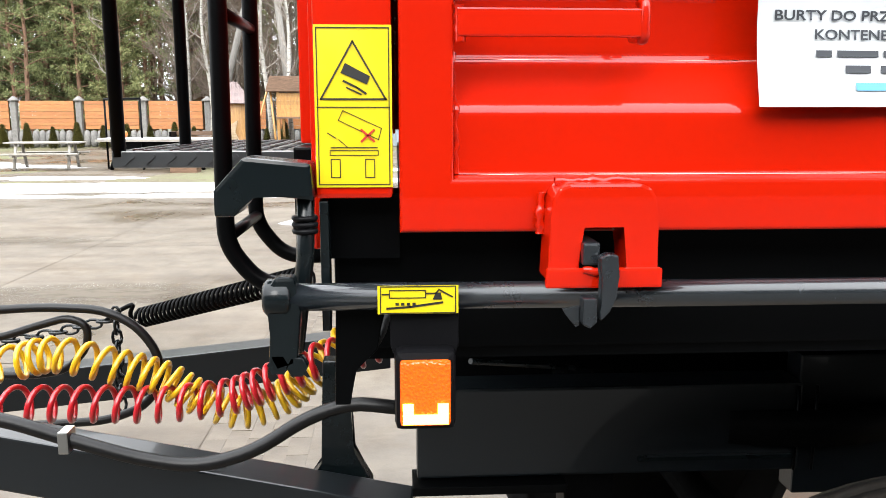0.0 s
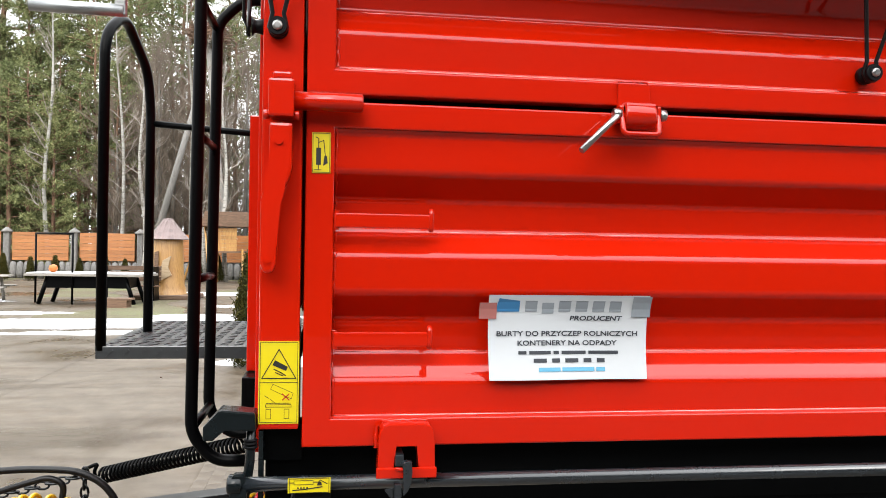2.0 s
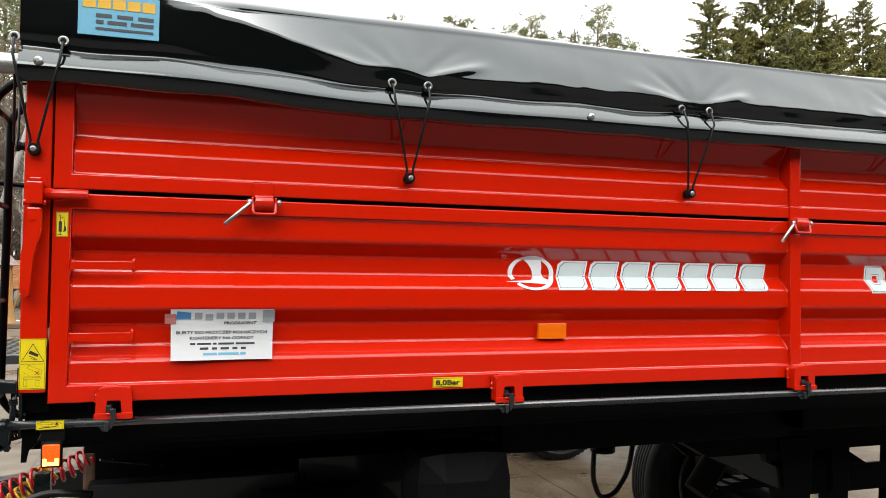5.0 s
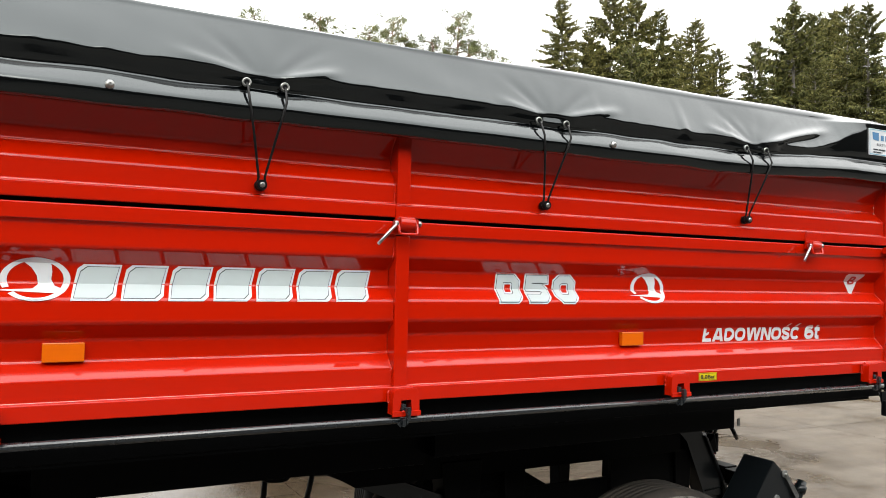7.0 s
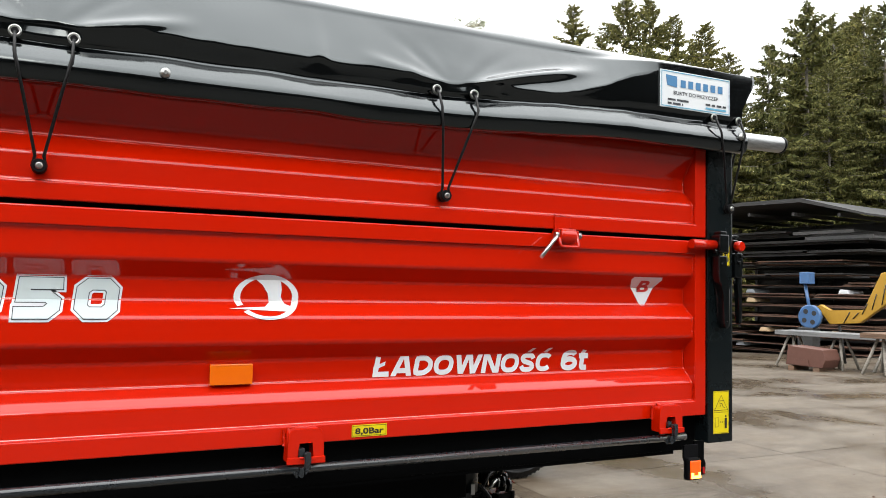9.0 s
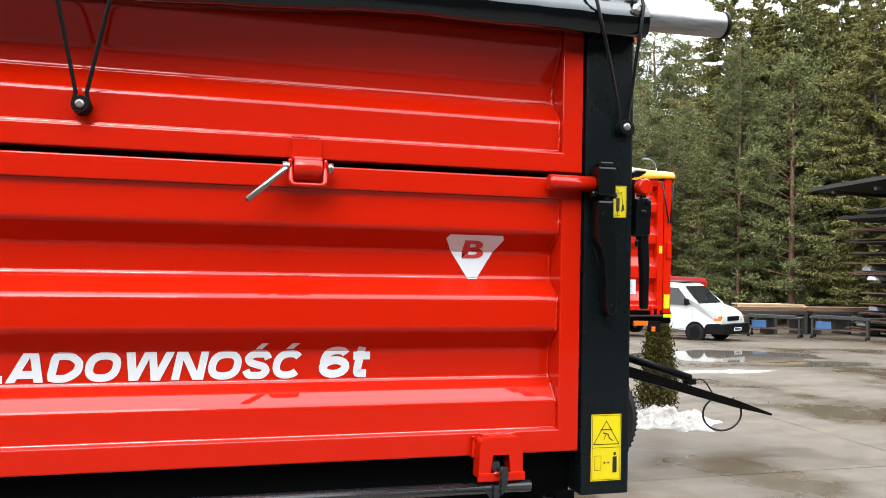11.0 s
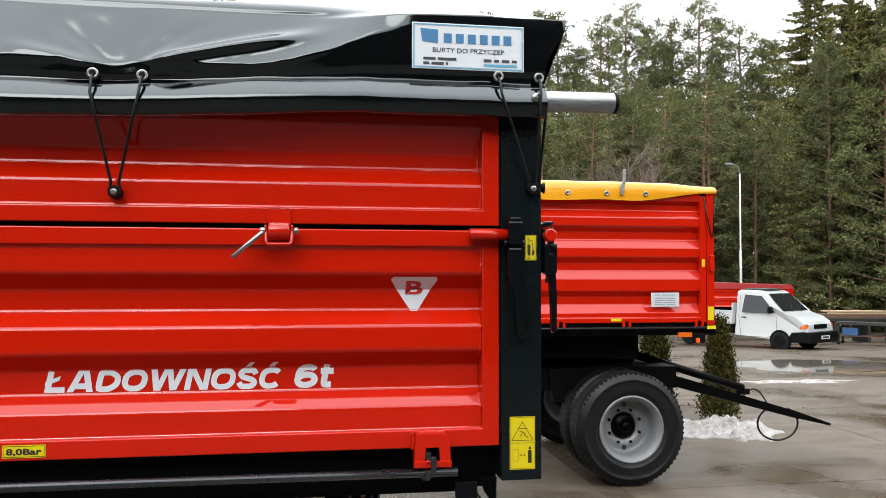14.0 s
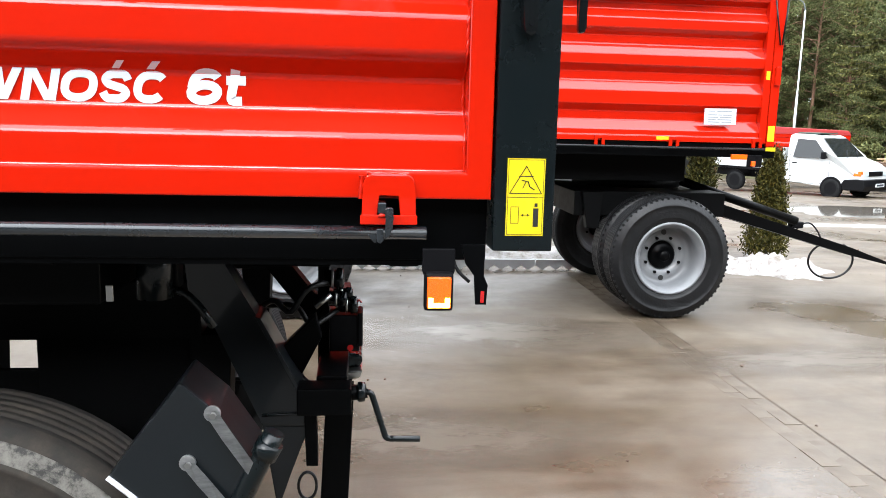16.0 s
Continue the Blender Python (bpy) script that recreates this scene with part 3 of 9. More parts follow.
for q in ((5.3, 4.3, 1.7, 0.75), (7.4, 3.6, 1.9, 0.5), (4.6, 2.4, 1.5, 0.55), (-2.6, 6.2, 1.6, 0.6), (-5.2, 9.2, 2.2, 0.5)):
    wet_patch(*q)
# grit and small stones lying on the concrete
grit = bmesh.new()
rnd = random.Random(90)
for k in range(170):
    x, y = rnd.uniform(-3.5, 13), rnd.uniform(0.6, 11)
    r = rnd.choice((0.004, 0.006, 0.006, 0.009, 0.014))
    lathe(grit, [(r * 0.6, 0.0), (r, r * 0.4), (r * 0.6, r * 0.9)], (x, y, ground_z(x, y) - 0.001), "z", 5)
tagged(part("grit", grit, RUSTSTEEL), "dark grit scattered over the concrete", "grit", kind="stuff")

# white edging stones with a toothed rim behind the second trailer
edging = thing("edging", "white scalloped plastic garden edging", "edging", kind="structure")
bm = bmesh.new()
box(bm, (-0.5, -0.015, 0.05), (0.5, 0.015, 0.11))
for i in range(7):
    prism(bm, [(-0.5 + i / 7, 0.05), (-0.5 + (i + 1) / 7, 0.05), (-0.5 + (i + 0.5) / 7, 0.0)], "y", -0.015, 0.015)
piece = part("edging_piece", bm, DECALWHITE, edging)
piece.matrix_basis = pose(3.6, 6.75, 0.0)
for i in range(1, 4):
    share("edging_piece", piece, edging, pose(3.6 + i * 1.01, 6.75, 0.0))

# ---- the red tipping trailer ----
trailer = thing("tipping_trailer", "red farm tipping trailer with corrugated steel sides on a black chassis", "trailer")
X1 = 4.478
LOW = [(1.466, 0.003), (1.469, 0.011), (1.521, 0.011), (1.5605, 0.050), (1.612, 0.050), (1.653, 0.010), (1.710, 0.010), (1.7465, 0.051), (1.795, 0.051), (1.834, 0.010), (1.889, 0.010), (1.896, 0.003)]
UP = [(1.984, 0.003), (1.987, 0.011), (2.044, 0.011), (2.0835, 0.051), (2.122, 0.051), (2.182, 0.010), (2.280, 0.010), (2.284, 0.003)]


def corrugated(prof, x0, x1, y0=0.0):
    """A folded sheet between two uprights, with a little depth."""
    pts = rounded([(y + y0, z) for z, y in prof], 0.0075, 7)
    bm = bmesh.new()
    n = 24
    for sgn, off in ((1, 0.0), (-1, 0.004)):
        rows = []
        for i in range(n + 1):
            x = x0 + (x1 - x0) * i / n
            rows.append([bm.verts.new((x, p[0] + off, p[1])) for p in pts])
        for a, b in zip(rows, rows[1:]):
            for k in range(len(pts) - 1):
                bm.faces.new((a[k], a[k + 1], b[k + 1], b[k])[::sgn])
    return bm


def weld(x, z0, z1, y, seed, horizontal=False, r=0.0028):
    """A lumpy weld bead."""
    bm = bmesh.new()
    rnd = random.Random(seed)
    z, k = z0, 0
    pts = []
    while z < z1:
        pts.append((z, rnd.uniform(-0.0012, 0.0012)))
        z += rnd.uniform(0.003, 0.006)
    rings = []
    for z, e in pts:
        rr = r * rnd.uniform(0.6, 1.35)
        ring = []
        for q in range(6):
            a = 2 * math.pi * q / 6
            p = (x + e + rr * math.cos(a), profile_y(y, z) + 0.001 + rr * math.sin(a), z) if not horizontal else (z, y + rr * math.sin(a), x + e + rr * math.cos(a))
            ring.append(bm.verts.new(p))
        rings.append(ring)
    for a, b in zip(rings, rings[1:]):
        for q in range(6):
            bm.faces.new((a[q], a[(q + 1) % 6], b[(q + 1) % 6], b[q])).smooth = True
    return bm


def rail(a, b):
    return B(a, b, bev=0.003)


def ring_frame(x0, x1, z0, z1, wl, wr, wb, wt, y0=0.0, y1=0.05, bev=0.003):
    """A welded rectangular frame with mitred corners."""
    bm = bmesh.new()
    loops = []
    for y in (y0, y1):
        loops.append([bm.verts.new(p) for p in ((x0, y, z0), (x1, y, z0), (x1, y, z1), (x0, y, z1))])
        loops.append([bm.verts.new(p) for p in ((x0 + wl, y, z0 + wb), (x1 - wr, y, z0 + wb), (x1 - wr, y, z1 - wt), (x0 + wl, y, z1 - wt))])
    fo, fi, bo, bi = loops
    hard = []
    for k in range(4):
        j = (k + 1) % 4
        for q in ((fo[k], fo[j], fi[j], fi[k]), (bo[j], bo[k], bi[k], bi[j]), (fo[j], fo[k], bo[k], bo[j]), (fi[k], fi[j], bi[j], bi[k])):
            bm.faces.new(q)
        hard += [bm.edges.get((fo[k], fo[j])), bm.edges.get((fi[k], fi[j]))]
    bmesh.ops.bevel(bm, geom=hard, offset=bev, segments=3, affect="EDGES", profile=0.5)
    return bm


# lower board: welded frame, two corrugated panels
lower = part("lower_side_board", ring_frame(0.0, X1, 1.425, 1.936, 0.042, 0.041, 0.0415, 0.0395), RED, trailer, "glossy red corrugated drop side")
part("middle_upright", rail((2.201, -0.002, 1.4675), (2.243, 0.05, 1.895)), RED, lower)
part("panel", corrugated(LOW, 0.042, 2.201), RED, lower)
part("panel", corrugated(LOW, 2.243, 4.437), RED, lower)
for i, x in enumerate((0.044, 2.199, 2.245, 4.435)):
    part("weld_seam", weld(x, 1.47, 1.9, LOW, 5 + i), RED, lower)
def fold_highlights(prof, zs, parent):
    """Thin bright metal strips added along the folds as painted highlights."""
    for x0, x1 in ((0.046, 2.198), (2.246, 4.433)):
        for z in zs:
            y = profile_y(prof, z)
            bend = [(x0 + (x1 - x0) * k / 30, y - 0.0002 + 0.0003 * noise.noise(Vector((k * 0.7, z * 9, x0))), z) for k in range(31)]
            part("fold_edge", T(bend, 0.0012, 6), FOLD_HIGHLIGHT, parent)


fold_highlights(LOW, (1.4690, 1.5600, 1.7460), lower)
upper = part("upper_side_board", ring_frame(0.0, X1, 1.947, 2.32, 0.042, 0.041, 0.0375, 0.0365), RED, trailer, "glossy red corrugated extension board")
part("middle_upright", rail((2.201, -0.002, 1.9855), (2.243, 0.05, 2.283)), RED, upper)
part("panel", corrugated(UP, 0.042, 2.201), RED, upper)
part("panel", corrugated(UP, 2.243, 4.437), RED, upper)
for i, x in enumerate((0.044, 2.199, 2.245, 4.435)):
    part("weld_seam", weld(x, 1.99, 2.25, UP, 15 + i), RED, upper)
fold_highlights(UP, (1.9868, 2.0830), upper)
# pull-out steps folded from flat bar at the front end of the lower board
for z in (1.582, 1.758):
    bm = B((0.044, -0.004, z - 0.008), (0.184, 0.004, z + 0.013), bev=0.0015)
    part("step_bar", bm, RED, lower)
    part("step_end", T(rounded([(0.187, 0.03, z - 0.006), (0.187, -0.001, z - 0.010), (0.187, -0.001, z + 0.019), (0.187, 0.012, z + 0.019)], 0.005), 0.0042, 8), RED, lower)
    part("weld_seam", weld(0.046, z - 0.012, z + 0.018, [(0, 0.0), (3, 0.0)], int(z * 100), r=0.0042), RED, lower)

# inner lining, far side, front and rear walls close the box
part("far_side_board", corrugated(LOW + UP, -0.02, X1 - 0.02, 2.12), RED, trailer)
# black strip added behind the gap between the boards to keep it dark
part("board_seal", B((0.002, 0.030, 1.925), (4.476, 0.049, 1.957)), BLACK, trailer)
part("box_floor", B((0.0, 0.052, 1.39), (4.47, 2.16, 1.424)), BLACK, trailer)
part("tailgate", B((4.50, 0.06, 1.40), (4.55, 2.16, 2.30), bev=0.004), RED, trailer)
front_wall = part("front_wall", B((-0.075, 0.075, 1.40), (-0.04, 2.2, 2.30), bev=0.003), RED, trailer)
part("front_stiffener", B((-0.117, 0.36, 1.482), (-0.076, 0.42, 1.968), bev=0.003), RED, front_wall)
part("front_stiffener", B((-0.117, 1.75, 1.482), (-0.076, 1.81, 1.968), bev=0.003), RED, front_wall)
part("front_panel", B((-0.112, 0.42, 1.482), (-0.078, 1.75, 1.96), bev=0.003), RED, front_wall)
part("front_sill", B((-0.119, 0.30, 1.40), (-0.04, 1.95, 1.480), bev=0.003), BLACK, trailer)

# corner posts with their over-centre levers
post = part("front_post", B((-0.064, 0.0, 1.452), (-0.005, 0.075, 2.30), bev=0.004), RED, trailer)
far_post = part("front_post", B((-0.064, 2.125, 1.452), (-0.005, 2.2, 2.30), bev=0.004), RED, trailer)
rear = part("rear_post", B((4.482, -0.004, 1.342), (4.581, 0.09, 2.33), bev=0.004), GREYBLACK, trailer, "graphite-grey steel corner post")
part("rear_post", B((4.482, 2.11, 1.342), (4.581, 2.2, 2.33), bev=0.004), GREYBLACK, trailer)


def lever(x, z, mat, parent, flip=1):
    """Claw, cranked handle and pivot of a corner latch whose pin sits at x, z."""
    bm = B((x - 0.018, -0.045, z - 0.028), (x + 0.018, -0.004, z + 0.026), bev=0.004)
    box(bm, (x - 0.012, -0.04, z + 0.026), (x + 0.014, -0.012, z + 0.036), 0.003)
    claw = part("latch_claw", bm, mat, parent)
    for dx in (-0.021, 0.021):
        part("latch_pivot", L([(0.007, -0.004), (0.007, 0.004)], (x + dx, -0.028, z - 0.024), "x", 12), mat, claw)
    path = [(-0.0160, -0.036), (-0.0160, -0.100), (-0.0120, -0.116), (-0.002, -0.132), (0.0035, -0.150), (0.0045, -0.236), (0.008, -0.247), (0.0155, -0.251), (0.0235, -0.247), (0.027, -0.236), (0.027, -0.146), (0.022, -0.128), (0.0175, -0.114), (0.0160, -0.098), (0.0160, -0.036)]
    bm = prism(bmesh.new(), [(x + a * flip, z + b) for a, b in path], "y", -0.040, -0.008, 0.0045)
    hd = part("latch_handle", bm, mat, parent)
    part("rivet", L([(0.0055, -0.003), (0.0055, 0.003), (0.003, 0.004)], (x - 0.002, -0.040, z - 0.062), "y", 12), mat, hd)
    part("rivet", L([(0.004, -0.003), (0.004, 0.003)], (x + 0.0157 * flip, -0.040, z - 0.232), "y", 10), mat, hd)


lever(-0.034, 1.932, RED, post, -1)
part("latch_pin", L([(0.0135, -0.04), (0.0135, 0.068), (0.011, 0.07)], (0.012, -0.022, 1.930), "x", 20), RED, post)
lever(4.508, 1.930, LATCH, rear, 1)
part("latch_pin", L([(0.0135, -0.092), (0.0145, -0.085), (0.0145, 0.0)], (4.492, -0.022, 1.925), "x", 20), RED, rear)
# tailgate latch on the back face of the rear post
bm = prism(bmesh.new(), [(4.584, 1.955), (4.592, 1.960), (4.612, 1.960), (4.616, 1.956), (4.604, 1.948), (4.598, 1.949), (4.584, 1.942)], "y", 0.002, 0.03, 0.003)
tail = part("tailgate_latch", bm, LATCH, rear)
part("latch_arm", prism(bmesh.new(), [(4.606, 1.944), (4.613, 1.946), (4.617, 1.90), (4.602, 1.90)], "y", 0.004, 0.022, 0.002), LATCH, tail)
part("latch_backing", B((4.583, 0.012, 1.835), (4.596, 0.032, 1.942), bev=0.002), LATCH, tail)
part("latch_pin", L([(0.013, 0), (0.016, 0.006), (0.016, 0.02), (0.012, 0.024)], (4.600, -0.024, 1.925), "y", 20), RED, tail, "red capped latch pin")
cheek = part("latch_cheek", prism(bmesh.new(), [(4.5885, 1.902), (4.594, 1.906), (4.618, 1.906), (4.6205, 1.902), (4.6195, 1.880), (4.619, 1.836), (4.614, 1.831), (4.592, 1.830), (4.587, 1.836)], "y", -0.008, 0.016, 0.003), LATCH, tail)
for x, z in ((4.6125, 1.897), (4.602, 1.877)):
    part("latch_bolt", L([(0.0035, -0.0045), (0.0048, -0.004), (0.0055, 0.0)], (x, -0.008, z), "y", 12), LATCH, cheek)
part("latch_handle", prism(bmesh.new(), [(4.600, 1.836), (4.618, 1.836), (4.618, 1.806), (4.620, 1.778), (4.620, 1.698), (4.617, 1.691), (4.609, 1.690), (4.6065, 1.696), (4.608, 1.775), (4.603, 1.800)], "y", -0.004, 0.012, 0.003), LATCH, tail)
part("latch_peg", T([(4.598, 0.004, 1.832), (4.594, 0.002, 1.811)], 0.0035, 8), LATCH, tail)

# drop-side brackets over the lock shaft, with their hooks
for x in (0.152, 1.190, 2.226, 3.260, 4.313):
    bm = bmesh.new()
    prism(bm, [(x - 0.0425, 1.3925), (x - 0.0185, 1.3925), (x - 0.0175, 1.436), (x + 0.017, 1.436), (x + 0.018, 1.3925), (x + 0.042, 1.3925), (x + 0.0405, 1.44), (x + 0.039, 1.456), (x + 0.034, 1.463), (x + 0.026, 1.466), (x - 0.026, 1.466), (x - 0.034, 1.463), (x - 0.039, 1.456), (x - 0.0405, 1.44)], "y", -0.037, -0.002, 0.0025)
    box(bm, (x - 0.0445, -0.043, 1.3885), (x + 0.0435, -0.0368, 1.4035), 0.002)
    br = part("hinge_bracket", bm, RED, lower)
    part("weld_seam", weld(1.466, x - 0.034, x + 0.034, -0.014, int(x * 90), True, 0.004), RED, br)
    part("weld_seam", weld(x - 0.042, 1.425, 1.462, [(0, -0.008), (3, -0.008)], int(x * 50), r=0.0045), RED, br)
    part("weld_seam", weld(1.402, x - 0.017, x + 0.004, -0.043, int(x * 40), True, 0.003), RED, br)
    x -= 0.010
    claw = [(x + 0.002, 1.414), (x + 0.008, 1.417), (x + 0.0155, 1.416), (x + 0.0165, 1.400), (x + 0.0150, 1.384), (x + 0.0105, 1.374), (x + 0.004, 1.367), (x + 0.003, 1.374), (x + 0.0055, 1.384), (x + 0.006, 1.398), (x + 0.0045, 1.408)]
    hook = part("lock_hook", prism(bmesh.new(), claw, "y", -0.058, -0.046, 0.0015), SHAFT, trailer)
    part("hook_heel", prism(bmesh.new(), [(x - 0.009, 1.384), (x + 0.001, 1.384), (x + 0.002, 1.366), (x - 0.003, 1.361), (x - 0.009, 1.364)], "y", -0.056, -0.042, 0.0015), SHAFT, hook)
    part("hook_blade", prism(bmesh.new(), [(x - 0.022, 1.374), (x - 0.0092, 1.376), (x - 0.0092, 1.361), (x - 0.012, 1.360), (x - 0.020, 1.370)], "y", -0.046, -0.043, 0.0005), SHAFT, hook)
    part("hook_pin", B((x - 0.0075, -0.044, 1.406), (x + 0.0055, -0.002, 1.423), bev=0.002), SHAFT, hook)

# lock shaft along the sill with its crank linkage
shaft = part("lock_shaft", T([(-0.092, -0.026, 1.381), (4.372, -0.026, 1.374)], 0.0105, 16), SHAFT, trailer, "dark grey round lock shaft")
part("shaft_plate", prism(bmesh.new(), [(0.002, 1.45), (0.016, 1.452), (0.020, 1.40), (0.020, 1.36), (0.012, 1.346), (0.004, 1.346)], "x", -0.062, -0.055, 0.001), GREYBLACK, trailer)
link = bmesh.new()
prism(link, [(-0.092, 1.398), (-0.078, 1.398), (-0.074, 1.372), (-0.078, 1.33), (-0.094, 1.325), (-0.099, 1.335), (-0.095, 1.37), (-0.099, 1.388)], "y", -0.036, -0.020, 0.003)
crank = part("shaft_crank", link, GREYBLACK, trailer)
part("crank_boss", L([(0.011, -0.010), (0.0145, -0.007), (0.0145, 0.008), (0.0115, 0.011)], (-0.092, -0.026, 1.381), "x", 20), GREYBLACK, crank)
for x, z in ((-0.092, 1.331), (-0.078, 1.329)):
    part("crank_nut", L([(0.008, -0.006), (0.008, 0.006)], (x, -0.03, z), "y", 6), GREYBLACK, crank)
part("pull_rod", T([(-0.084, 0.004, 1.33), (-0.074, 0.004, 1.405), (-0.072, 0.004, 1.47)], 0.007, 8), GREYBLACK, crank)
bm = bmesh.new()
for k in range(3):
    lathe(bm, [(0.0095, 0), (0.0105, 0.002), (0.0095, 0.004)], (-0.0735, 0.004, 1.425 + k * 0.005), "z", 14)
part("rod_clamp", bm, PLASTIC, crank)
# release handle bent from flat bar
hb = bmesh.new()
for y0, y1 in ((-0.014, 0.026),):
    prism(hb, [(-0.139, 1.460), (-0.116, 1.485), (-0.066, 1.480), (-0.064, 1.452), (-0.110, 1.458), (-0.124, 1.440), (-0.139, 1.440)], "y", y0, y1, 0.003)
part("release_handle", hb, GREYBLACK, trailer)


def pictogram(x0, z0, x1, z1, parent, prof=None, y=0.0, kind="warn", lift=0.0012):
    """Yellow safety label with a black frame and plain black marks."""
    st = part("safety_label", drape(quad(bmesh.new(), ((x0, z0), (x1, z0), (x1, z1), (x0, z1))), None, 0.0), SIGNYELLOW, parent, "yellow safety label with black pictograms")
    st.location.y = y - lift
    w, h = x1 - x0, z1 - z0
    ink = bmesh.new()
    red = None
    frame_rect(ink, x0 + 0.03 * w, z0 + 0.015 * h, x1 - 0.03 * w, z1 - 0.015 * h, 0.0008)

    def P(u, v):
        return (x0 + u * w, z0 + v * h)
    if kind in ("crush", "gap"):
        line(ink, [P(0.03, 0.5), P(0.97, 0.5)], 0.0008)
        line(ink, [P(0.08, 0.55), P(0.5, 0.9), P(0.92, 0.55), P(0.08, 0.55)], 0.0014)
    if kind == "crush":
        quad(ink, (P(0.34, 0.71), P(0.68, 0.64), P(0.72, 0.69), P(0.40, 0.77)))
        line(ink, [P(0.38, 0.66), P(0.55, 0.62), P(0.66, 0.585)], 0.0016)
        line(ink, [P(0.42, 0.62), P(0.60, 0.58)], 0.0012)
        line(ink, [P(0.2, 0.25), P(0.8, 0.25)], 0.0008)
        frame_rect(ink, *P(0.18, 0.20), *P(0.82, 0.235), 0.0006)
        for u in (0.19, 0.64):
            frame_rect(ink, *P(u, 0.06), *P(u + 0.13, 0.18), 0.0007)
        line(ink, [P(0.3, 0.3), P(0.42, 0.25)], 0.0006)
        line(ink, [P(0.30, 0.42), P(0.82, 0.30), P(0.86, 0.37), P(0.36, 0.48), P(0.30, 0.42)], 0.0006)
        line(ink, [P(0.16, 0.34), P(0.26, 0.31)], 0.0008)
        red = line(line(bmesh.new(), [P(0.6, 0.29), P(0.76, 0.36)], 0.0016), [P(0.6, 0.36), P(0.76, 0.29)], 0.0016)
    elif kind == "gap":
        line(ink, [P(0.32, 0.77), P(0.68, 0.77)], 0.0016)
        line(ink, [P(0.40, 0.72), P(0.56, 0.70), P(0.60, 0.64), P(0.72, 0.60)], 0.0018)
        line(ink, [P(0.5, 0.7), P(0.42, 0.62)], 0.0014)
        frame_rect(ink, *P(0.12, 0.16), *P(0.34, 0.38), 0.0008)
        line(ink, [P(0.4, 0.27), P(0.62, 0.27)], 0.0008)
        quad(ink, (P(0.40, 0.27), P(0.46, 0.25), P(0.46, 0.29)))
        quad(ink, (P(0.62, 0.27), P(0.56, 0.25), P(0.56, 0.29)))
        quad(ink, (P(0.72, 0.12), P(0.86, 0.12), P(0.86, 0.36), P(0.72, 0.36)))
        quad(ink, (P(0.75, 0.38), P(0.83, 0.38), P(0.83, 0.425), P(0.75, 0.425)))
    elif kind == "grease_v":
        quad(ink, (P(0.22, 0.2), P(0.48, 0.2), P(0.48, 0.62), P(0.22, 0.62)))
        line(ink, [P(0.35, 0.62), P(0.35, 0.85), P(0.2, 0.88)], 0.0012)
        line(ink, [P(0.35, 0.75), P(0.62, 0.8), P(0.72, 0.4)], 0.0012)
        quad(ink, (P(0.6, 0.18), P(0.85, 0.25), P(0.8, 0.42), P(0.66, 0.42)))
        line(ink, [P(0.35, 0.2), P(0.35, 0.08)], 0.0012)
        line(ink, [P(0.15, 0.08), P(0.5, 0.08)], 0.001)
    elif kind == "grease_h":
        frame_rect(ink, *P(0.14, 0.55), *P(0.6, 0.85), 0.0008)
        line(ink, [P(0.06, 0.7), P(0.14, 0.7)], 0.0012)
        line(ink, [P(0.6, 0.72), P(0.72, 0.72), P(0.76, 0.85), P(0.92, 0.6)], 0.0012)
        quad(ink, (P(0.68, 0.5), P(0.8, 0.5), P(0.78, 0.75), P(0.72, 0.75)))
        line(ink, [P(0.12, 0.2), P(0.4, 0.25), P(0.8, 0.4)], 0.0016)
        for u in (0.22, 0.29, 0.36, 0.43):
            quad(ink, (P(u, 0.3), P(u + 0.04, 0.3), P(u + 0.04, 0.4), P(u, 0.4)))
    part("pictogram", ink, SIGNBLACK, st).location.y = -0.0006
    if red:
        part("cross_mark", red, SIGNRED, st).location.y = -0.0009
    return st


pictogram(-0.063, 1.461, -0.005, 1.582, post, y=-0.0, kind="crush")
pictogram(0.009, 1.829, 0.036, 1.889, lower, kind="grease_v")
pictogram(4.502, 1.368, 4.564, 1.493, rear, y=-0.004, kind="gap")
pictogram(4.540, 1.865, 4.568, 1.926, rear, y=-0.004, kind="grease_v")
sl = pictogram(-0.017, 1.370, 0.043, 1.3915, trailer, y=-0.0372, kind="grease_h")

# ---- prints on the boards ----


def print_on(name, bm, material, parent, lift=0.0012, label="", prof=LOW):
    return part(name, drape(bm, prof, lift), material, parent, label)


DECALPALE = paint("pale_blue_vinyl", (0.66, 0.76, 0.78), (0.55, 0.6, 0.6), 0.3, 0.4, 0.05)


def stroke(pts, w, closed=False, butt=False):
    """A flat band of even width along a polyline, its corners mitred."""
    bm = bmesh.new()
    pts = [Vector(p) for p in pts]
    n = len(pts)
    rows = []
    for i, p in enumerate(pts):
        a = pts[i - 1] if i or closed else None
        c = pts[(i + 1) % n] if i < n - 1 or closed else None
        d1 = (p - a).normalized() if a is not None else (c - p).normalized()
        d2 = (c - p).normalized() if c is not None else d1
        n1, n2 = Vector((-d1.y, d1.x)), Vector((-d2.y, d2.x))
        m = (n1 + n2).normalized()
        k = w / 2 / max(0.4, m.dot(n1))
        e = (d2 if a is None else -d1) * (-w / 2) if (a is None or c is None) else Vector((0, 0))
        if butt:
            e = Vector((0, 0))
        rows.append([bm.verts.new((q.x, 0, q.y)) for q in (p + e + m * k, p + e - m * k)])
    for a, b in zip(rows, rows[1:] + (rows[:1] if closed else [])):
        bm.faces.new((a[0], b[0], b[1], a[1]))
    return bm


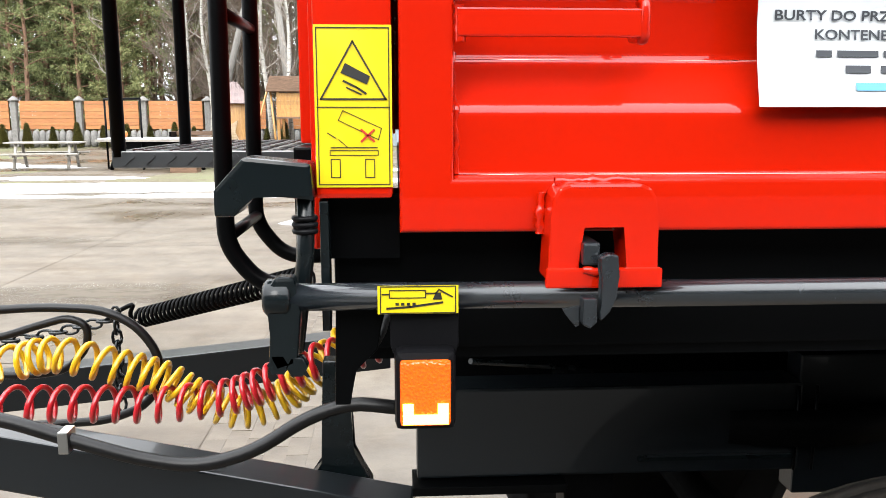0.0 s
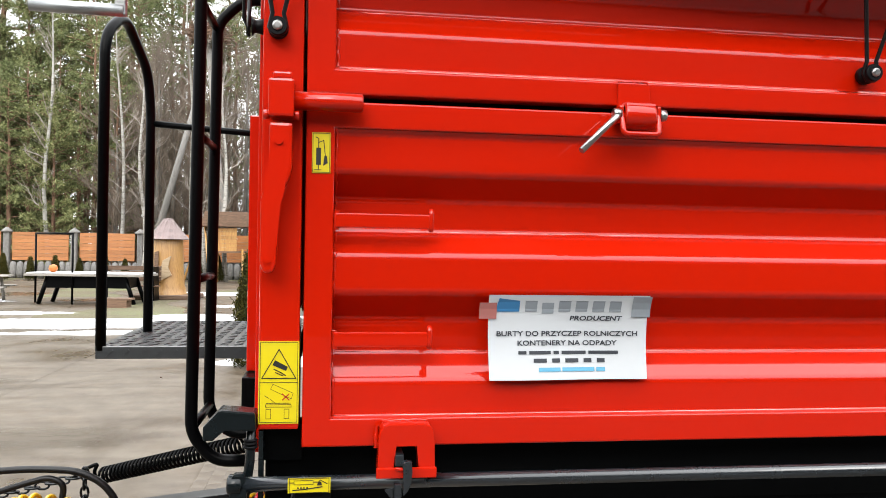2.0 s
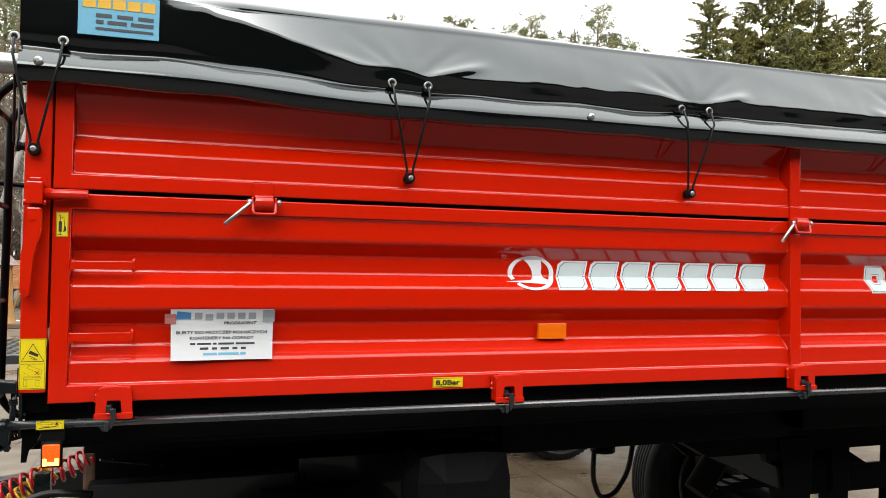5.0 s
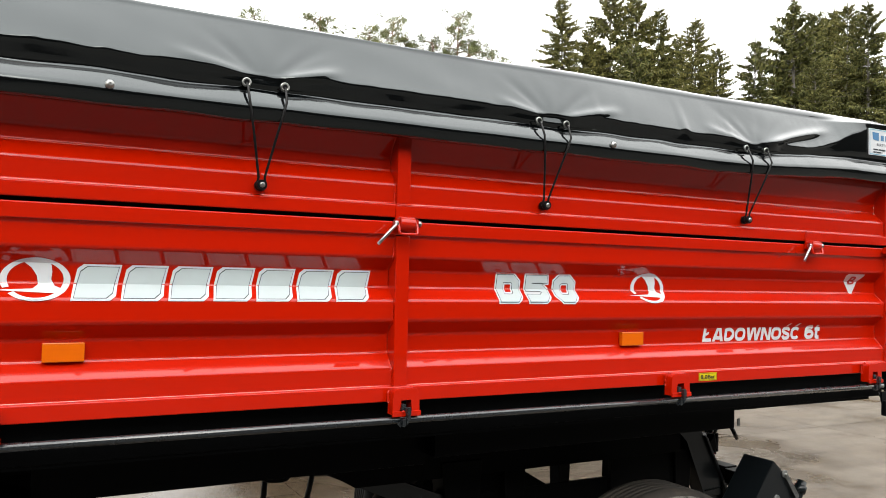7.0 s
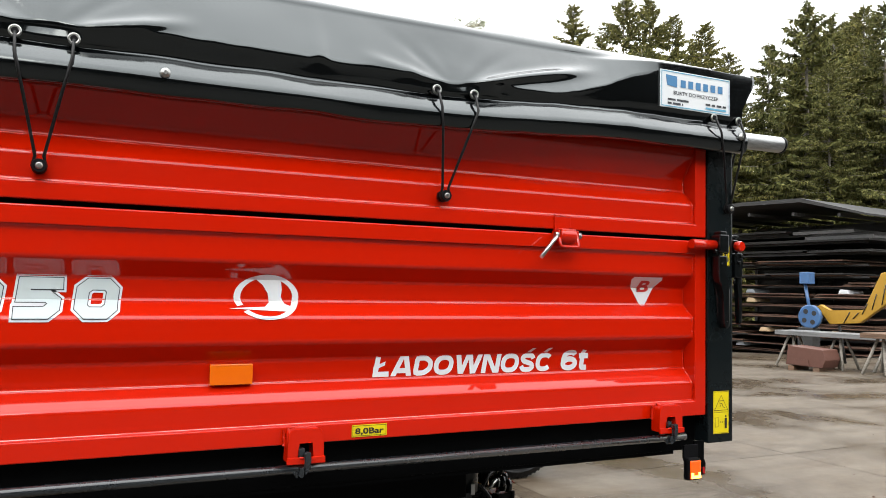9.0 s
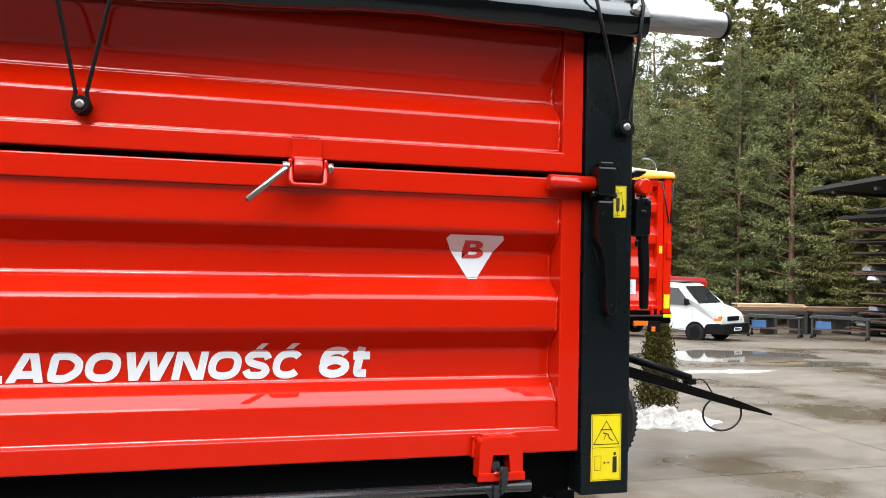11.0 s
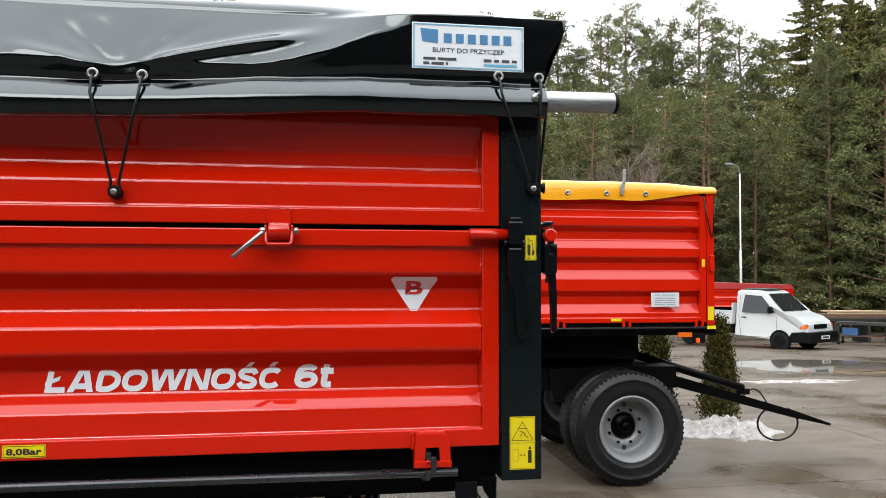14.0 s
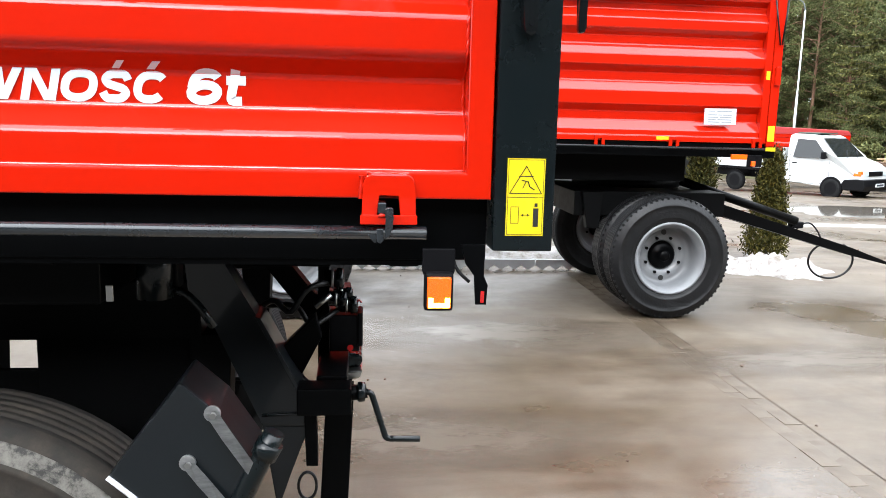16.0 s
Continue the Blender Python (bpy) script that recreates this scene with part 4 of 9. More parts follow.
def numeral(x, z, w, h, path, closed):
    cut = 0.22
    oct_ = {"a": (cut, 0), "b": (1 - cut, 0), "c": (1, cut * 0.9), "d": (1, 1 - cut * 0.9), "e": (1 - cut, 1), "f": (cut, 1), "g": (0, 1 - cut * 0.9), "h": (0, cut * 0.9),
            "A": (0, 0), "F": (0, 1), "E": (1, 1), "m": (0, 0.56), "M": (1 - cut, 0.56), "k": (1, 0.40)}
    pts = [(x + w * oct_[k][0] + 0.12 * h * oct_[k][1], z + h * oct_[k][1]) for k in path]
    outer = print_on("model_lettering", stroke(pts, 0.036, closed), DECALWHITE, lower, 0.0012, "silver-white block numeral with a dark inner line")
    print_on("inner_line", stroke(pts, 0.027, closed), DECALINK, outer, 0.0019)
    print_on("numeral_face", stroke(pts, 0.0235, closed), DECALPALE, outer, 0.0026)


numeral(2.575, 1.719, 0.058, 0.060, "AbcdeF", True)
numeral(2.683, 1.719, 0.058, 0.060, "AbckMmFE", False)
numeral(2.792, 1.719, 0.058, 0.060, "abcdefgh", True)
for i in range(7):
    a = 1.365 + i * 0.1105
    lay = []
    for e in (0.0, 0.006, 0.0075):
        c = 0.012
        lay.append(quad(bmesh.new(), ((a + e, 1.706 + e), (a + 0.098 - e - c, 1.706 + e), (a + 0.101 - e, 1.706 + e + c), (a + 0.117 - e, 1.795 - e), (a + 0.019 + e + c, 1.795 - e), (a + 0.016 + e, 1.795 - e - c))))
    mk = print_on("maker_mark", lay[0], DECALWHITE, lower, 0.0012, "white bordered block of the maker's mark")
    print_on("inner_line", lay[1], DECALINK, mk, 0.0019)
    print_on("mark_face", lay[2], DECALPALE, mk, 0.0026)


def bow(a0, a1, n, rx=0.385, rz=0.385):
    """An arc of a squarish oval in the unit square, from angle a0 to a1."""
    out = []
    for k in range(n + 1):
        a = radians(a0 + (a1 - a0) * k / n)
        c, s = math.cos(a), math.sin(a)
        out.append((0.5 + rx * math.copysign(abs(c) ** 0.82, c), 0.5 + rz * math.copysign(abs(s) ** 0.82, s)))
    return out


# block letters of the load mark: width, strokes along a path, slanting bars (foot, head, breadth)
ACUTE = (0.42, 1.06, 0.60, 1.30, 0.24)
ESS = [tuple(p) for p in rounded([(0.86, 0.70), (0.74, 0.885), (0.26, 0.885), (0.115, 0.72), (0.24, 0.57), (0.76, 0.43), (0.885, 0.28), (0.74, 0.115), (0.26, 0.115), (0.12, 0.31)], 0.12, 3)]
GLYPHS = {
    "\u0141": (0.80, [[(0.14, 1.0), (0.14, 0.115), (0.96, 0.115)]], [(-0.04, 0.30, 0.62, 0.56, 0.02)]),
    "A": (1.02, [[(0.24, 0.27), (0.76, 0.27)]], [(0.12, 0.0, 0.42, 1.0, 0.25), (0.88, 0.0, 0.58, 1.0, 0.25)]),
    "D": (0.94, [[tuple(p) for p in rounded([(0.125, 0.5), (0.125, 0.115), (0.58, 0.115), (0.875, 0.34), (0.875, 0.66), (0.58, 0.885), (0.125, 0.885), (0.125, 0.5)], 0.12, 2)]], []),
    "O": (1.00, [bow(0, 345, 23) + ["close"]], []),
    "W": (1.42, [], [(0.27, 0.0, 0.09, 1.0, 0.18), (0.29, 0.0, 0.46, 1.0, 0.16), (0.71, 0.0, 0.54, 1.0, 0.16), (0.73, 0.0, 0.91, 1.0, 0.18)]),
    "N": (0.96, [], [(0.125, 0.0, 0.125, 1.0, 0.25), (0.80, 0.0, 0.20, 1.0, 0.26), (0.875, 0.0, 0.875, 1.0, 0.25)]),
    "\u015a": (0.86, [ESS], [ACUTE]),
    "\u0106": (0.94, [bow(38, 322, 20)], [ACUTE]),
    "6": (0.90, [bow(38, 180, 12) + [(0.115, 0.45)], [(0.5 + 0.385 * math.cos(a), 0.335 + 0.225 * math.sin(a)) for a in (2 * math.pi * k / 18 for k in range(18))] + ["close"]], []),
    "t": (0.62, [[tuple(p) for p in rounded([(0.36, 1.0), (0.36, 0.115), (0.86, 0.115)], 0.14, 3)], [(0.02, 0.70), (0.86, 0.70)]], []),
}


def block_text(text, x, z, h, stretch, gap):
    """Slanted heavy capitals, one object a letter."""
    for ch in text:
        w, paths, bars = GLYPHS[ch]
        w *= h * stretch

        def at(u, v):
            return (x + u * w + 0.20 * v * h, z + v * h)
        bm = bmesh.new()
        for k, path in enumerate(paths):
            closed = path[-1] == "close"
            one = stroke([at(*p) for p in (path[:-1] if closed else path)], 0.262 * h, closed, True)
            for v in one.verts:
                v.co.y -= 0.0002 * k
            me = bpy.data.meshes.new("stroke")
            one.to_mesh(me)
            one.free()
            bm.from_mesh(me)
            bpy.data.meshes.remove(me)
        for k, (u0, v0, u1, v1, b) in enumerate(bars):
            if ch == "\u0141":
                pts = (at(u0, v0), at(u1, v1), at(u1, v1 + 0.2), at(u0, v0 + 0.2))
            else:
                pts = (at(u0 - b / 2, v0), at(u0 + b / 2, v0), at(u1 + b / 2, v1), at(u1 - b / 2, v1))
            quad(bm, pts, -0.0002 * (k + 1))
        print_on("load_letter", bm, DECALWHITE, lower, 0.0014, "white slanted letter")
        x += w + gap


block_text("\u0141ADOWNO\u015a\u0106", 3.446, 1.5645, 0.0485, 1.125, 0.0037)
block_text("6t", 3.994, 1.5645, 0.0545, 1.06, 0.0035)


def roundel(cx, cz, r):
    """Oval ring, thicker at its sides, with a sail-shaped stroke that ends in a long tail."""
    bm = bmesh.new()
    n = 44
    rows = [[bm.verts.new((cx + a * r * math.cos(2 * math.pi * i / n), 0, cz + b * r * math.sin(2 * math.pi * i / n))) for i in range(n)] for a, b in ((1.50, 1.02), (1.20, 0.87))]
    for i in range(n):
        if i not in (25, 26):
            bm.faces.new((rows[0][i], rows[0][(i + 1) % n], rows[1][(i + 1) % n], rows[1][i]))
    left = ((-0.64, 0.90), (-0.19, 0.55), (0.05, 0.16), (0.11, -0.23), (-0.12, -0.44), (-0.77, -0.47), (-1.81, -0.52))
    right = ((0.50, 0.94), (0.66, 0.68), (0.70, 0.35), (0.66, 0.0), (0.81, -0.30), (1.20, -0.47), (1.05, -0.66))
    for (a, b), (c, d) in zip(zip(left, left[1:]), zip(right, right[1:])):
        quad(bm, [(cx + u * r, cz + v * r) for u, v in (b, d, c, a)], -0.0002)
    return bm


print_on("maker_roundel", roundel(1.2915, 1.7560, 0.050), DECALWHITE, lower, 0.0016)
print_on("maker_roundel", roundel(3.1825, 1.7560, 0.050), DECALWHITE, lower, 0.0016)
tri = bmesh.new()
quad(tri, ((4.221, 1.818), (4.227, 1.825), (4.328, 1.825), (4.333, 1.818), (4.287, 1.744), (4.270, 1.744)))
mark = print_on("inspection_mark", tri, DECALWHITE, lower, 0.0014, "white rounded triangle with a red letter")
part("mark_letter", drape(letters("B", 4.279, 1.784, 0.032, 0.042, 0, 0.03, True), LOW, 0.0026), SIGNRED, mark)
for xa, xb in ((0.973, 1.062), (3.379, 3.467)):
    st = part("pressure_label", drape(quad(bmesh.new(), ((xa, 1.432), (xb, 1.432), (xb, 1.460), (xa, 1.460))), None, 0.0014), SIGNYELLOW, lower, "small yellow tyre pressure label")
    part("label_text", drape(letters("8,0Bar", (xa + xb) / 2, 1.4392, 0.0135, 0.072, 0, 0.03, True), None, 0.0024), SIGNBLACK, st)
    part("label_frame", drape(frame_rect(bmesh.new(), xa + 0.002, 1.434, xb - 0.002, 1.458, 0.001), None, 0.002), SIGNBLACK, st)
for xa, xb in ((1.310, 1.402), (3.058, 3.152)):
    bm = B((xa, 0.030, 1.560), (xb, 0.046, 1.606), bev=0.002)
    rf = part("side_reflector", bm, REFLECTOR, lower, "rectangular amber reflector")

# maker's paper notice taped on the board
notice = bmesh.new()
nx, nz = 14, 8
grid = []
for j in range(nz + 1):
    row = []
    for i in range(nx + 1):
        u, v = i / nx, j / nz
        y = 0.006 + 0.010 * math.sin(3.1 * v) - 0.005 * smooth_step(0.85, 1.0, v) - 0.002 * math.sin(7 * u + 2 * v) - 0.006 * (1 - u) * (1 - v)
        row.append(notice.verts.new((0.279 + 0.252 * u - 0.004 * v * (0.5 - u), y - 0.004, 1.522 + 0.130 * v)))
    grid.append(row)
for a, b in zip(grid, grid[1:]):
    for i in range(nx):
        notice.faces.new((a[i], a[i + 1], b[i + 1], b[i]))


def notice_y(x, z):
    u, v = (x - 0.279) / 0.252, (z - 1.522) / 0.130
    return 0.002 + 0.010 * math.sin(3.1 * v) - 0.005 * smooth_step(0.85, 1.0, v) - 0.002 * math.sin(7 * u + 2 * v) - 0.006 * (1 - u) * (1 - v)


def on_notice(bm, lift=0.0012):
    for k in range(1, 12):
        bmesh.ops.bisect_plane(bm, geom=bm.verts[:] + bm.edges[:] + bm.faces[:], plane_co=(0, 0, 1.522 + 0.130 * k / 12), plane_no=(0, 0, 1))
    for k in range(1, 14):
        bmesh.ops.bisect_plane(bm, geom=bm.verts[:] + bm.edges[:] + bm.faces[:], plane_co=(0.279 + 0.252 * k / 14, 0, 0), plane_no=(1, 0, 0))
    for v in bm.verts:
        v.co.y = notice_y(v.co.x, v.co.z) - lift
    return bm


PAPER = base_material("white_paper", (0.66, 0.68, 0.70), 0.45)[0]
TAPE = base_material("clear_tape", (0.46, 0.17, 0.15), 0.2)[0]
nt = tagged(part("paper_notice", notice, PAPER, None, smooth=True), "white printed notice taped on the red drop side", "notice")


def bar_row(x0, x1, z, h, cells):
    bm = bmesh.new()
    tot = sum(cells)
    x = x0
    for k, c in enumerate(cells):
        w = (x1 - x0) * c / tot
        if k % 2 == 0:
            quad(bm, ((x, z), (x + w, z), (x + w, z + h), (x, z + h)))
        x += w
    return bm


part("print_line", on_notice(letters("PRODUCENT", 0.407, 1.6125, 0.0074, 0.084, 0.15, 0.03)), DECALINK, nt)
part("print_line", on_notice(letters("BURTY DO PRZYCZEP ROLNICZYCH", 0.404, 1.5885, 0.0078, 0.226, 0, 0.022, True)), DECALINK, nt)
part("print_line", on_notice(letters("KONTENERY NA ODPADY", 0.404, 1.574, 0.0078, 0.160, 0, 0.022, True)), DECALINK, nt)
part("print_line", on_notice(bar_row(0.325, 0.486, 1.5605, 0.005, (3, 1, 8, 1, 2, 1, 9, 1, 11))), DECALINK, nt)
part("print_line", on_notice(bar_row(0.349, 0.464, 1.548, 0.006, (5, 2, 3, 2, 5, 2, 3, 2, 3))), DECALINK, nt)
part("print_line", on_notice(bar_row(0.357, 0.464, 1.5345, 0.006, (12, 1, 18, 1, 5))), DECALSKY, nt)
sw = bmesh.new()
quad(sw, ((0.288, 1.626), (0.326, 1.626), (0.326, 1.643), (0.293, 1.647)))
part("maker_emblem", on_notice(sw), DECALBLUE, nt)
for k in range(6):
    part("maker_bar", on_notice(bar_row(0.335 + 0.0268 * k, 0.354 + 0.0268 * k, 1.626 - 0.003 * (k == 1), 0.017, (1,))), DECALGREY, nt)
for xa, xb, za, zb in ((0.263, 0.290, 1.615, 1.640), (0.505, 0.536, 1.618, 1.650)):
    tp = bmesh.new()
    quad(tp, ((xa, za), (xb, za), (xb, zb), (xa, zb)))
    part("tape", on_notice(tp, 0.0022), TAPE if xa < 0.4 else DECALGREY, nt)

# ---- board latches with sprung lever rods ----
for x in (0.500, 2.222, 3.962):
    bm = B((x - 0.026, -0.006, 1.942), (x + 0.026, 0.002, 1.982), bev=0.002)
    lathe(bm, [(0.0, -0.024), (0.019, -0.024), (0.0205, -0.021), (0.0205, 0.021), (0.019, 0.024), (0.0, 0.024)], (x, -0.020, 1.928), "x", 20, False)
    box(bm, (x - 0.024, -0.036, 1.930), (x + 0.024, -0.004, 1.946), 0.004)
    lt = part("board_latch", bm, RED, lower)
    hoop = T(rounded([(x - 0.0285, -0.004, 1.934), (x - 0.0285, -0.030, 1.930), (x - 0.0285, -0.038, 1.898), (x + 0.0285, -0.038, 1.898), (x + 0.0285, -0.030, 1.930), (x + 0.0285, -0.004, 1.934)], 0.008), 0.0045, 8)
    part("latch_hoop", hoop, RED, lt)
    part("hoop_ear", B((x - 0.033, -0.034, 1.916), (x - 0.026, -0.002, 1.942), bev=0.003), RED, lt)
    part("hoop_ear", B((x + 0.026, -0.034, 1.916), (x + 0.033, -0.002, 1.942), bev=0.003), RED, lt)
    part("weld_seam", weld(1.983, x - 0.026, x + 0.026, -0.004, int(x * 70), True, 0.003), RED, lt)
    part("latch_pin", T([(x + 0.043, -0.026, 1.929), (x + 0.03, -0.026, 1.929)], 0.0055, 10), STEEL, lt)
    rod = T([(x - 0.030, -0.028, 1.931), (x - 0.040, -0.034, 1.922), (x - 0.099, -0.055, 1.868)], 0.0052, 10)
    part("latch_rod", rod, STEEL, lt, "zinc-plated lever rod")
    part("rod_nut", L([(0.009, -0.005), (0.010, 0), (0.009, 0.005)], (x + 0.038, -0.026, 1.929), "x", 6), STEEL, lt)
    part("rod_boss", L([(0.008, -0.006), (0.0085, 0.006)], (x - 0.036, -0.029, 1.929), "x", 10), STEEL, lt)

# knobs for the tarpaulin's elastic loops
KNOBS = ((-0.042, 2.037), (0.895, 2.013), (1.806, 2.010), (2.707, 2.011), (3.605, 2.012), (4.556, 2.036))
for x, z in KNOBS:
    kb = part("cord_knob", L([(0.0145, 0.006), (0.0145, -0.004), (0.010, -0.008), (0.010, -0.014), (0.0145, -0.018), (0.013, -0.024)], (x, 0, z), "y", 20), PLASTIC, trailer)
    part("knob_bolt", L([(0.0045, -0.0285), (0.0075, -0.0265), (0.0078, -0.022)], (x, 0, z), "y", 8), STEEL, kb)
kb = part("cord_knob", L([(0.0145, 0.006), (0.010, -0.008), (0.010, -0.014), (0.0145, -0.018)], (-0.066, 0.04, 2.05), "x", 20), PLASTIC, trailer)
kb = part("cord_knob", L([(0.010, 0.0), (0.010, 0.012), (0.0145, 0.018)], (4.582, 0.04, 2.045), "x", 20), PLASTIC, trailer)

# ---- black roll tarpaulin over the box ----
TX0, TX1 = -0.075, 4.580
PAIRS = [(-0.085, 0.02), (0.833, 0.935), (1.753, 1.853), (2.656, 2.760), (3.563, 3.666), (4.466, 4.564)]


def hem_z(x):
    """Hem height, lowered along the middle to fit the camera's view; the tube follows."""
    return 2.2365 + 0.0014 * x - 0.027 * smooth_step(0.25, 0.85, x) * (1 - smooth_step(3.5, 4.2, x))


def pair_pull(x):
    """1 at an eyelet pair, 0 midway between two pairs."""
    return max(math.exp(-(max(0.0, abs(x - (a + b) / 2) - 0.05) / 0.10) ** 2) for a, b in PAIRS)


SWEEP = ((0.16, 0.05, 0.05, 0.02), (0.20, 0.060, 0.22, 0.05), (0.17, 0.045, 0.20, 0.045), (0.24, 0.055, 0.15, 0.035), (0.40, 0.105, 0.20, 0.045), (0.04, 0.02, 0.14, 0.05))


def tarp_fold(x, z):
    """Long sweeping folds that rise from the eyelets, and slack waves between them."""
    d = 0.0
    for (a, b), (lr, hr_, ll, hl) in zip(PAIRS, SWEEP):
        for ex, sg, ln, rise, amp in ((b, 1, lr, hr_, 0.011 if lr < 0.3 else 0.021), (a, -1, ll, hl, 0.006)):
            u = (x - ex) * sg / ln
            if -0.06 < u < 1.1:
                zg = 2.272 + rise * max(0.0, u) ** 0.75
                env = smooth_step(-0.06, 0.15, u) * (1 - smooth_step(0.55, 1.1, u))
                d -= amp * env * math.exp(-((z - zg - 0.012) / (0.011 + 0.007 * max(0.0, u))) ** 2)
        mid = (a + b) / 2
        for lean, amp in ((-1.1, 0.0035), (-0.35, 0.0025), (0.5, 0.003), (1.3, 0.0035)):
            dz = z - 2.272
            if dz > 0:
                off = (x - mid - lean * dz) / (0.012 + 0.16 * dz)
                d += amp * math.exp(-off * off) * smooth_step(0.0, 0.03, dz) * (1 - smooth_step(0.07, 0.16, dz))
    d += 0.005 * noise.noise(Vector((x * 1.7, z * 4.0, 7))) + 0.0012 * noise.noise(Vector((x * 8, z * 12, 2)))
    d += 0.003 * noise.noise(Vector((x * 3.0 + z * 9, z * 3, 9)))
    return d * (1 - 0.55 * tail(x))


def brim(x):
    """The sheet stands higher over the rear end board."""
    return 0.014 * smooth_step(3.9, 4.5, x)


def tail(x):
    """1 at the two ends of the sheet, where it hangs upright, 0 along the middle."""
    return max(smooth_step(4.02, 4.28, x), 1 - smooth_step(0.24, 0.45, x))


def crease(x):
    """Height at which the sloping skirt turns under, lowest at the eyelets."""
    end = max(smooth_step(3.88, 4.32, x), 1 - smooth_step(0.30, 0.84, x))
    knot = max(0.0, noise.noise(Vector((x * 4.2, 11, 4))) - 0.12) ** 1.5 + 0.6 * max(0.0, noise.noise(Vector((x * 13, 2, 8))) - 0.2) ** 1.5
    return 2.300 + 0.045 * knot + 0.110 * end - 0.012 * pair_pull(x) * (1 - end) + 0.005 * noise.noise(Vector((x * 5, 0, 4))) + 0.0025 * noise.noise(Vector((x * 17, 3, 4)))


def skirt_y(x, z):
    u = min(1.0, max(0.0, (2.44 - z) / (2.44 - crease(x))))
    slope = 0.022 - 0.066 * u
    e = tail(x)
    return slope * (1 - e) + e * (-0.042 + 0.064 * smooth_step(2.425, 2.452, z - brim(x)))


# the hem pocket round the roller tube: slack above, pulled round below
HEM = [tuple(p) for p in rounded([(-0.002, -0.038), (-0.048, -0.044), (-0.0585, -0.037), (-0.0650, -0.010), (-0.0625, 0.0), (-0.050, 0.018), (-0.038, 0.034), (-0.028, 0.044)], 0.005, 3)]


def tarp_sheet():
    bm = bmesh.new()
    nx = 620
    rows = []
    for i in range(nx + 1):
        x = TX0 + (TX1 - TX0) * i / nx
        zc = crease(x)
        e = tail(x)
        wob = 0.002 * noise.noise(Vector((x * 4, 0, 1)))
        wave = 0.0045 * noise.noise(Vector((x * 11, 2, 1))) * smooth_step(3.4, 4.2, x)
        wide = 0.003 * noise.noise(Vector((x * 3, 1, 1)))
        row = [(y + wide * (1 if z > -0.02 else 0), hem_z(x) + z * (1 + 0.12 * noise.noise(Vector((x * 6, 4, 1)))) + wob + wave) for y, z in HEM]
        top = row[-1]
        yb, yc = -0.031 - 0.009 * max(e, pair_pull(x)), skirt_y(x, zc) + tarp_fold(x, zc)
        for f in (0.12, 0.4, 0.7, 0.9):
            ripple = 0.0025 * noise.noise(Vector((x * 9, 5, 2 + f)))
            row.append((yb + (yc + 0.003 * (1 - e) - yb) * smooth_step(0.0, 1.15, f) + ripple, top[1] + f * (zc - top[1])))
        for k in range(30):
            z = zc + 0.001 + (2.448 + brim(x) - zc - 0.001) * k / 29
            row.append((skirt_y(x, z) + tarp_fold(x, z), z))
        for y, z in ((0.038, 2.460), (0.058, 2.467), (0.10, 2.476), (0.18, 2.490), (0.35, 2.515), (0.6, 2.545), (0.9, 2.572), (1.1, 2.58), (1.3, 2.572), (1.6, 2.545), (1.9, 2.50), (2.12, 2.462), (2.19, 2.43), (2.2, 2.36), (2.21, 2.24)):
            w = 0.008 * noise.noise(Vector((x * 1.6, y * 3, 5))) + 0.002 * noise.noise(Vector((x * 7, y * 9, 8)))
            row.append((y, z + w + 0.008 * math.sin(x * 2.2) * math.exp(-y * 3) + (brim(x) if y < 1 else 0)))
        ear = 0.052 * smooth_step(4.44, 4.58, x)
        rows.append([bm.verts.new((x + (ear * math.exp(-((z - 2.425) / 0.06) ** 2) if y < 0.4 else 0.0), y, z - (0.6 * ear if z > 2.44 and y < 0.4 else 0.0))) for y, z in row])
    for a, b in zip(rows, rows[1:]):
        for k in range(len(a) - 1):
            bm.faces.new((a[k], b[k], b[k + 1], a[k + 1]))
    # gable ends, drooping outwards a little
    for row, sg in ((rows[0], -1), (rows[-1], 1)):
        inner = row[len(HEM) + 4:]
        low = [bm.verts.new(((TX1 if sg > 0 else TX0) + sg * 0.006 * abs(math.sin(v.co.y * 4)), min(max(v.co.y, 0.0), 2.2), max(2.27, v.co.z - 0.17))) for v in inner]
        for k in range(len(inner) - 1):
            bm.faces.new((inner[k], inner[k + 1], low[k + 1], low[k]))
    return bm


tarp = thing("roll_tarpaulin", "glossy black PVC roll tarpaulin drawn over the trailer box", "tarpaulin")
part("cover", tarp_sheet(), TARP, tarp, smooth=True)


pipe = part("roller_tube", T([(-0.215, -0.028, 2.232)] + [(0.1 * k, -0.028, hem_z(0.1 * k) + 0.0015) for k in range(46)] + [(4.756, -0.028, 2.247)], 0.0245, 20, caps=False), GALV, tarp, "galvanised roller tube")
part("tube_cap", L([(0.0, 0.0), (0.021, 0.0), (0.021, -0.004), (0.026, -0.004), (0.026, 0.004), (0.0, 0.004)], (4.757, -0.028, 2.247), "x", 20), PLASTIC, pipe)
crk = bmesh.new()
box(crk, (-0.262, -0.036, 2.036), (-0.247, -0.024, 2.245), 0.002)
tube(crk, [(-0.256, -0.03, 2.235), (-0.20, -0.029, 2.232)], 0.016, 14)
tube(crk, [(-0.372, -0.034, 2.044), (-0.25, -0.032, 2.043)], 0.0085, 14)
part("crank_handle", crk, GALV, pipe, "galvanised crank")
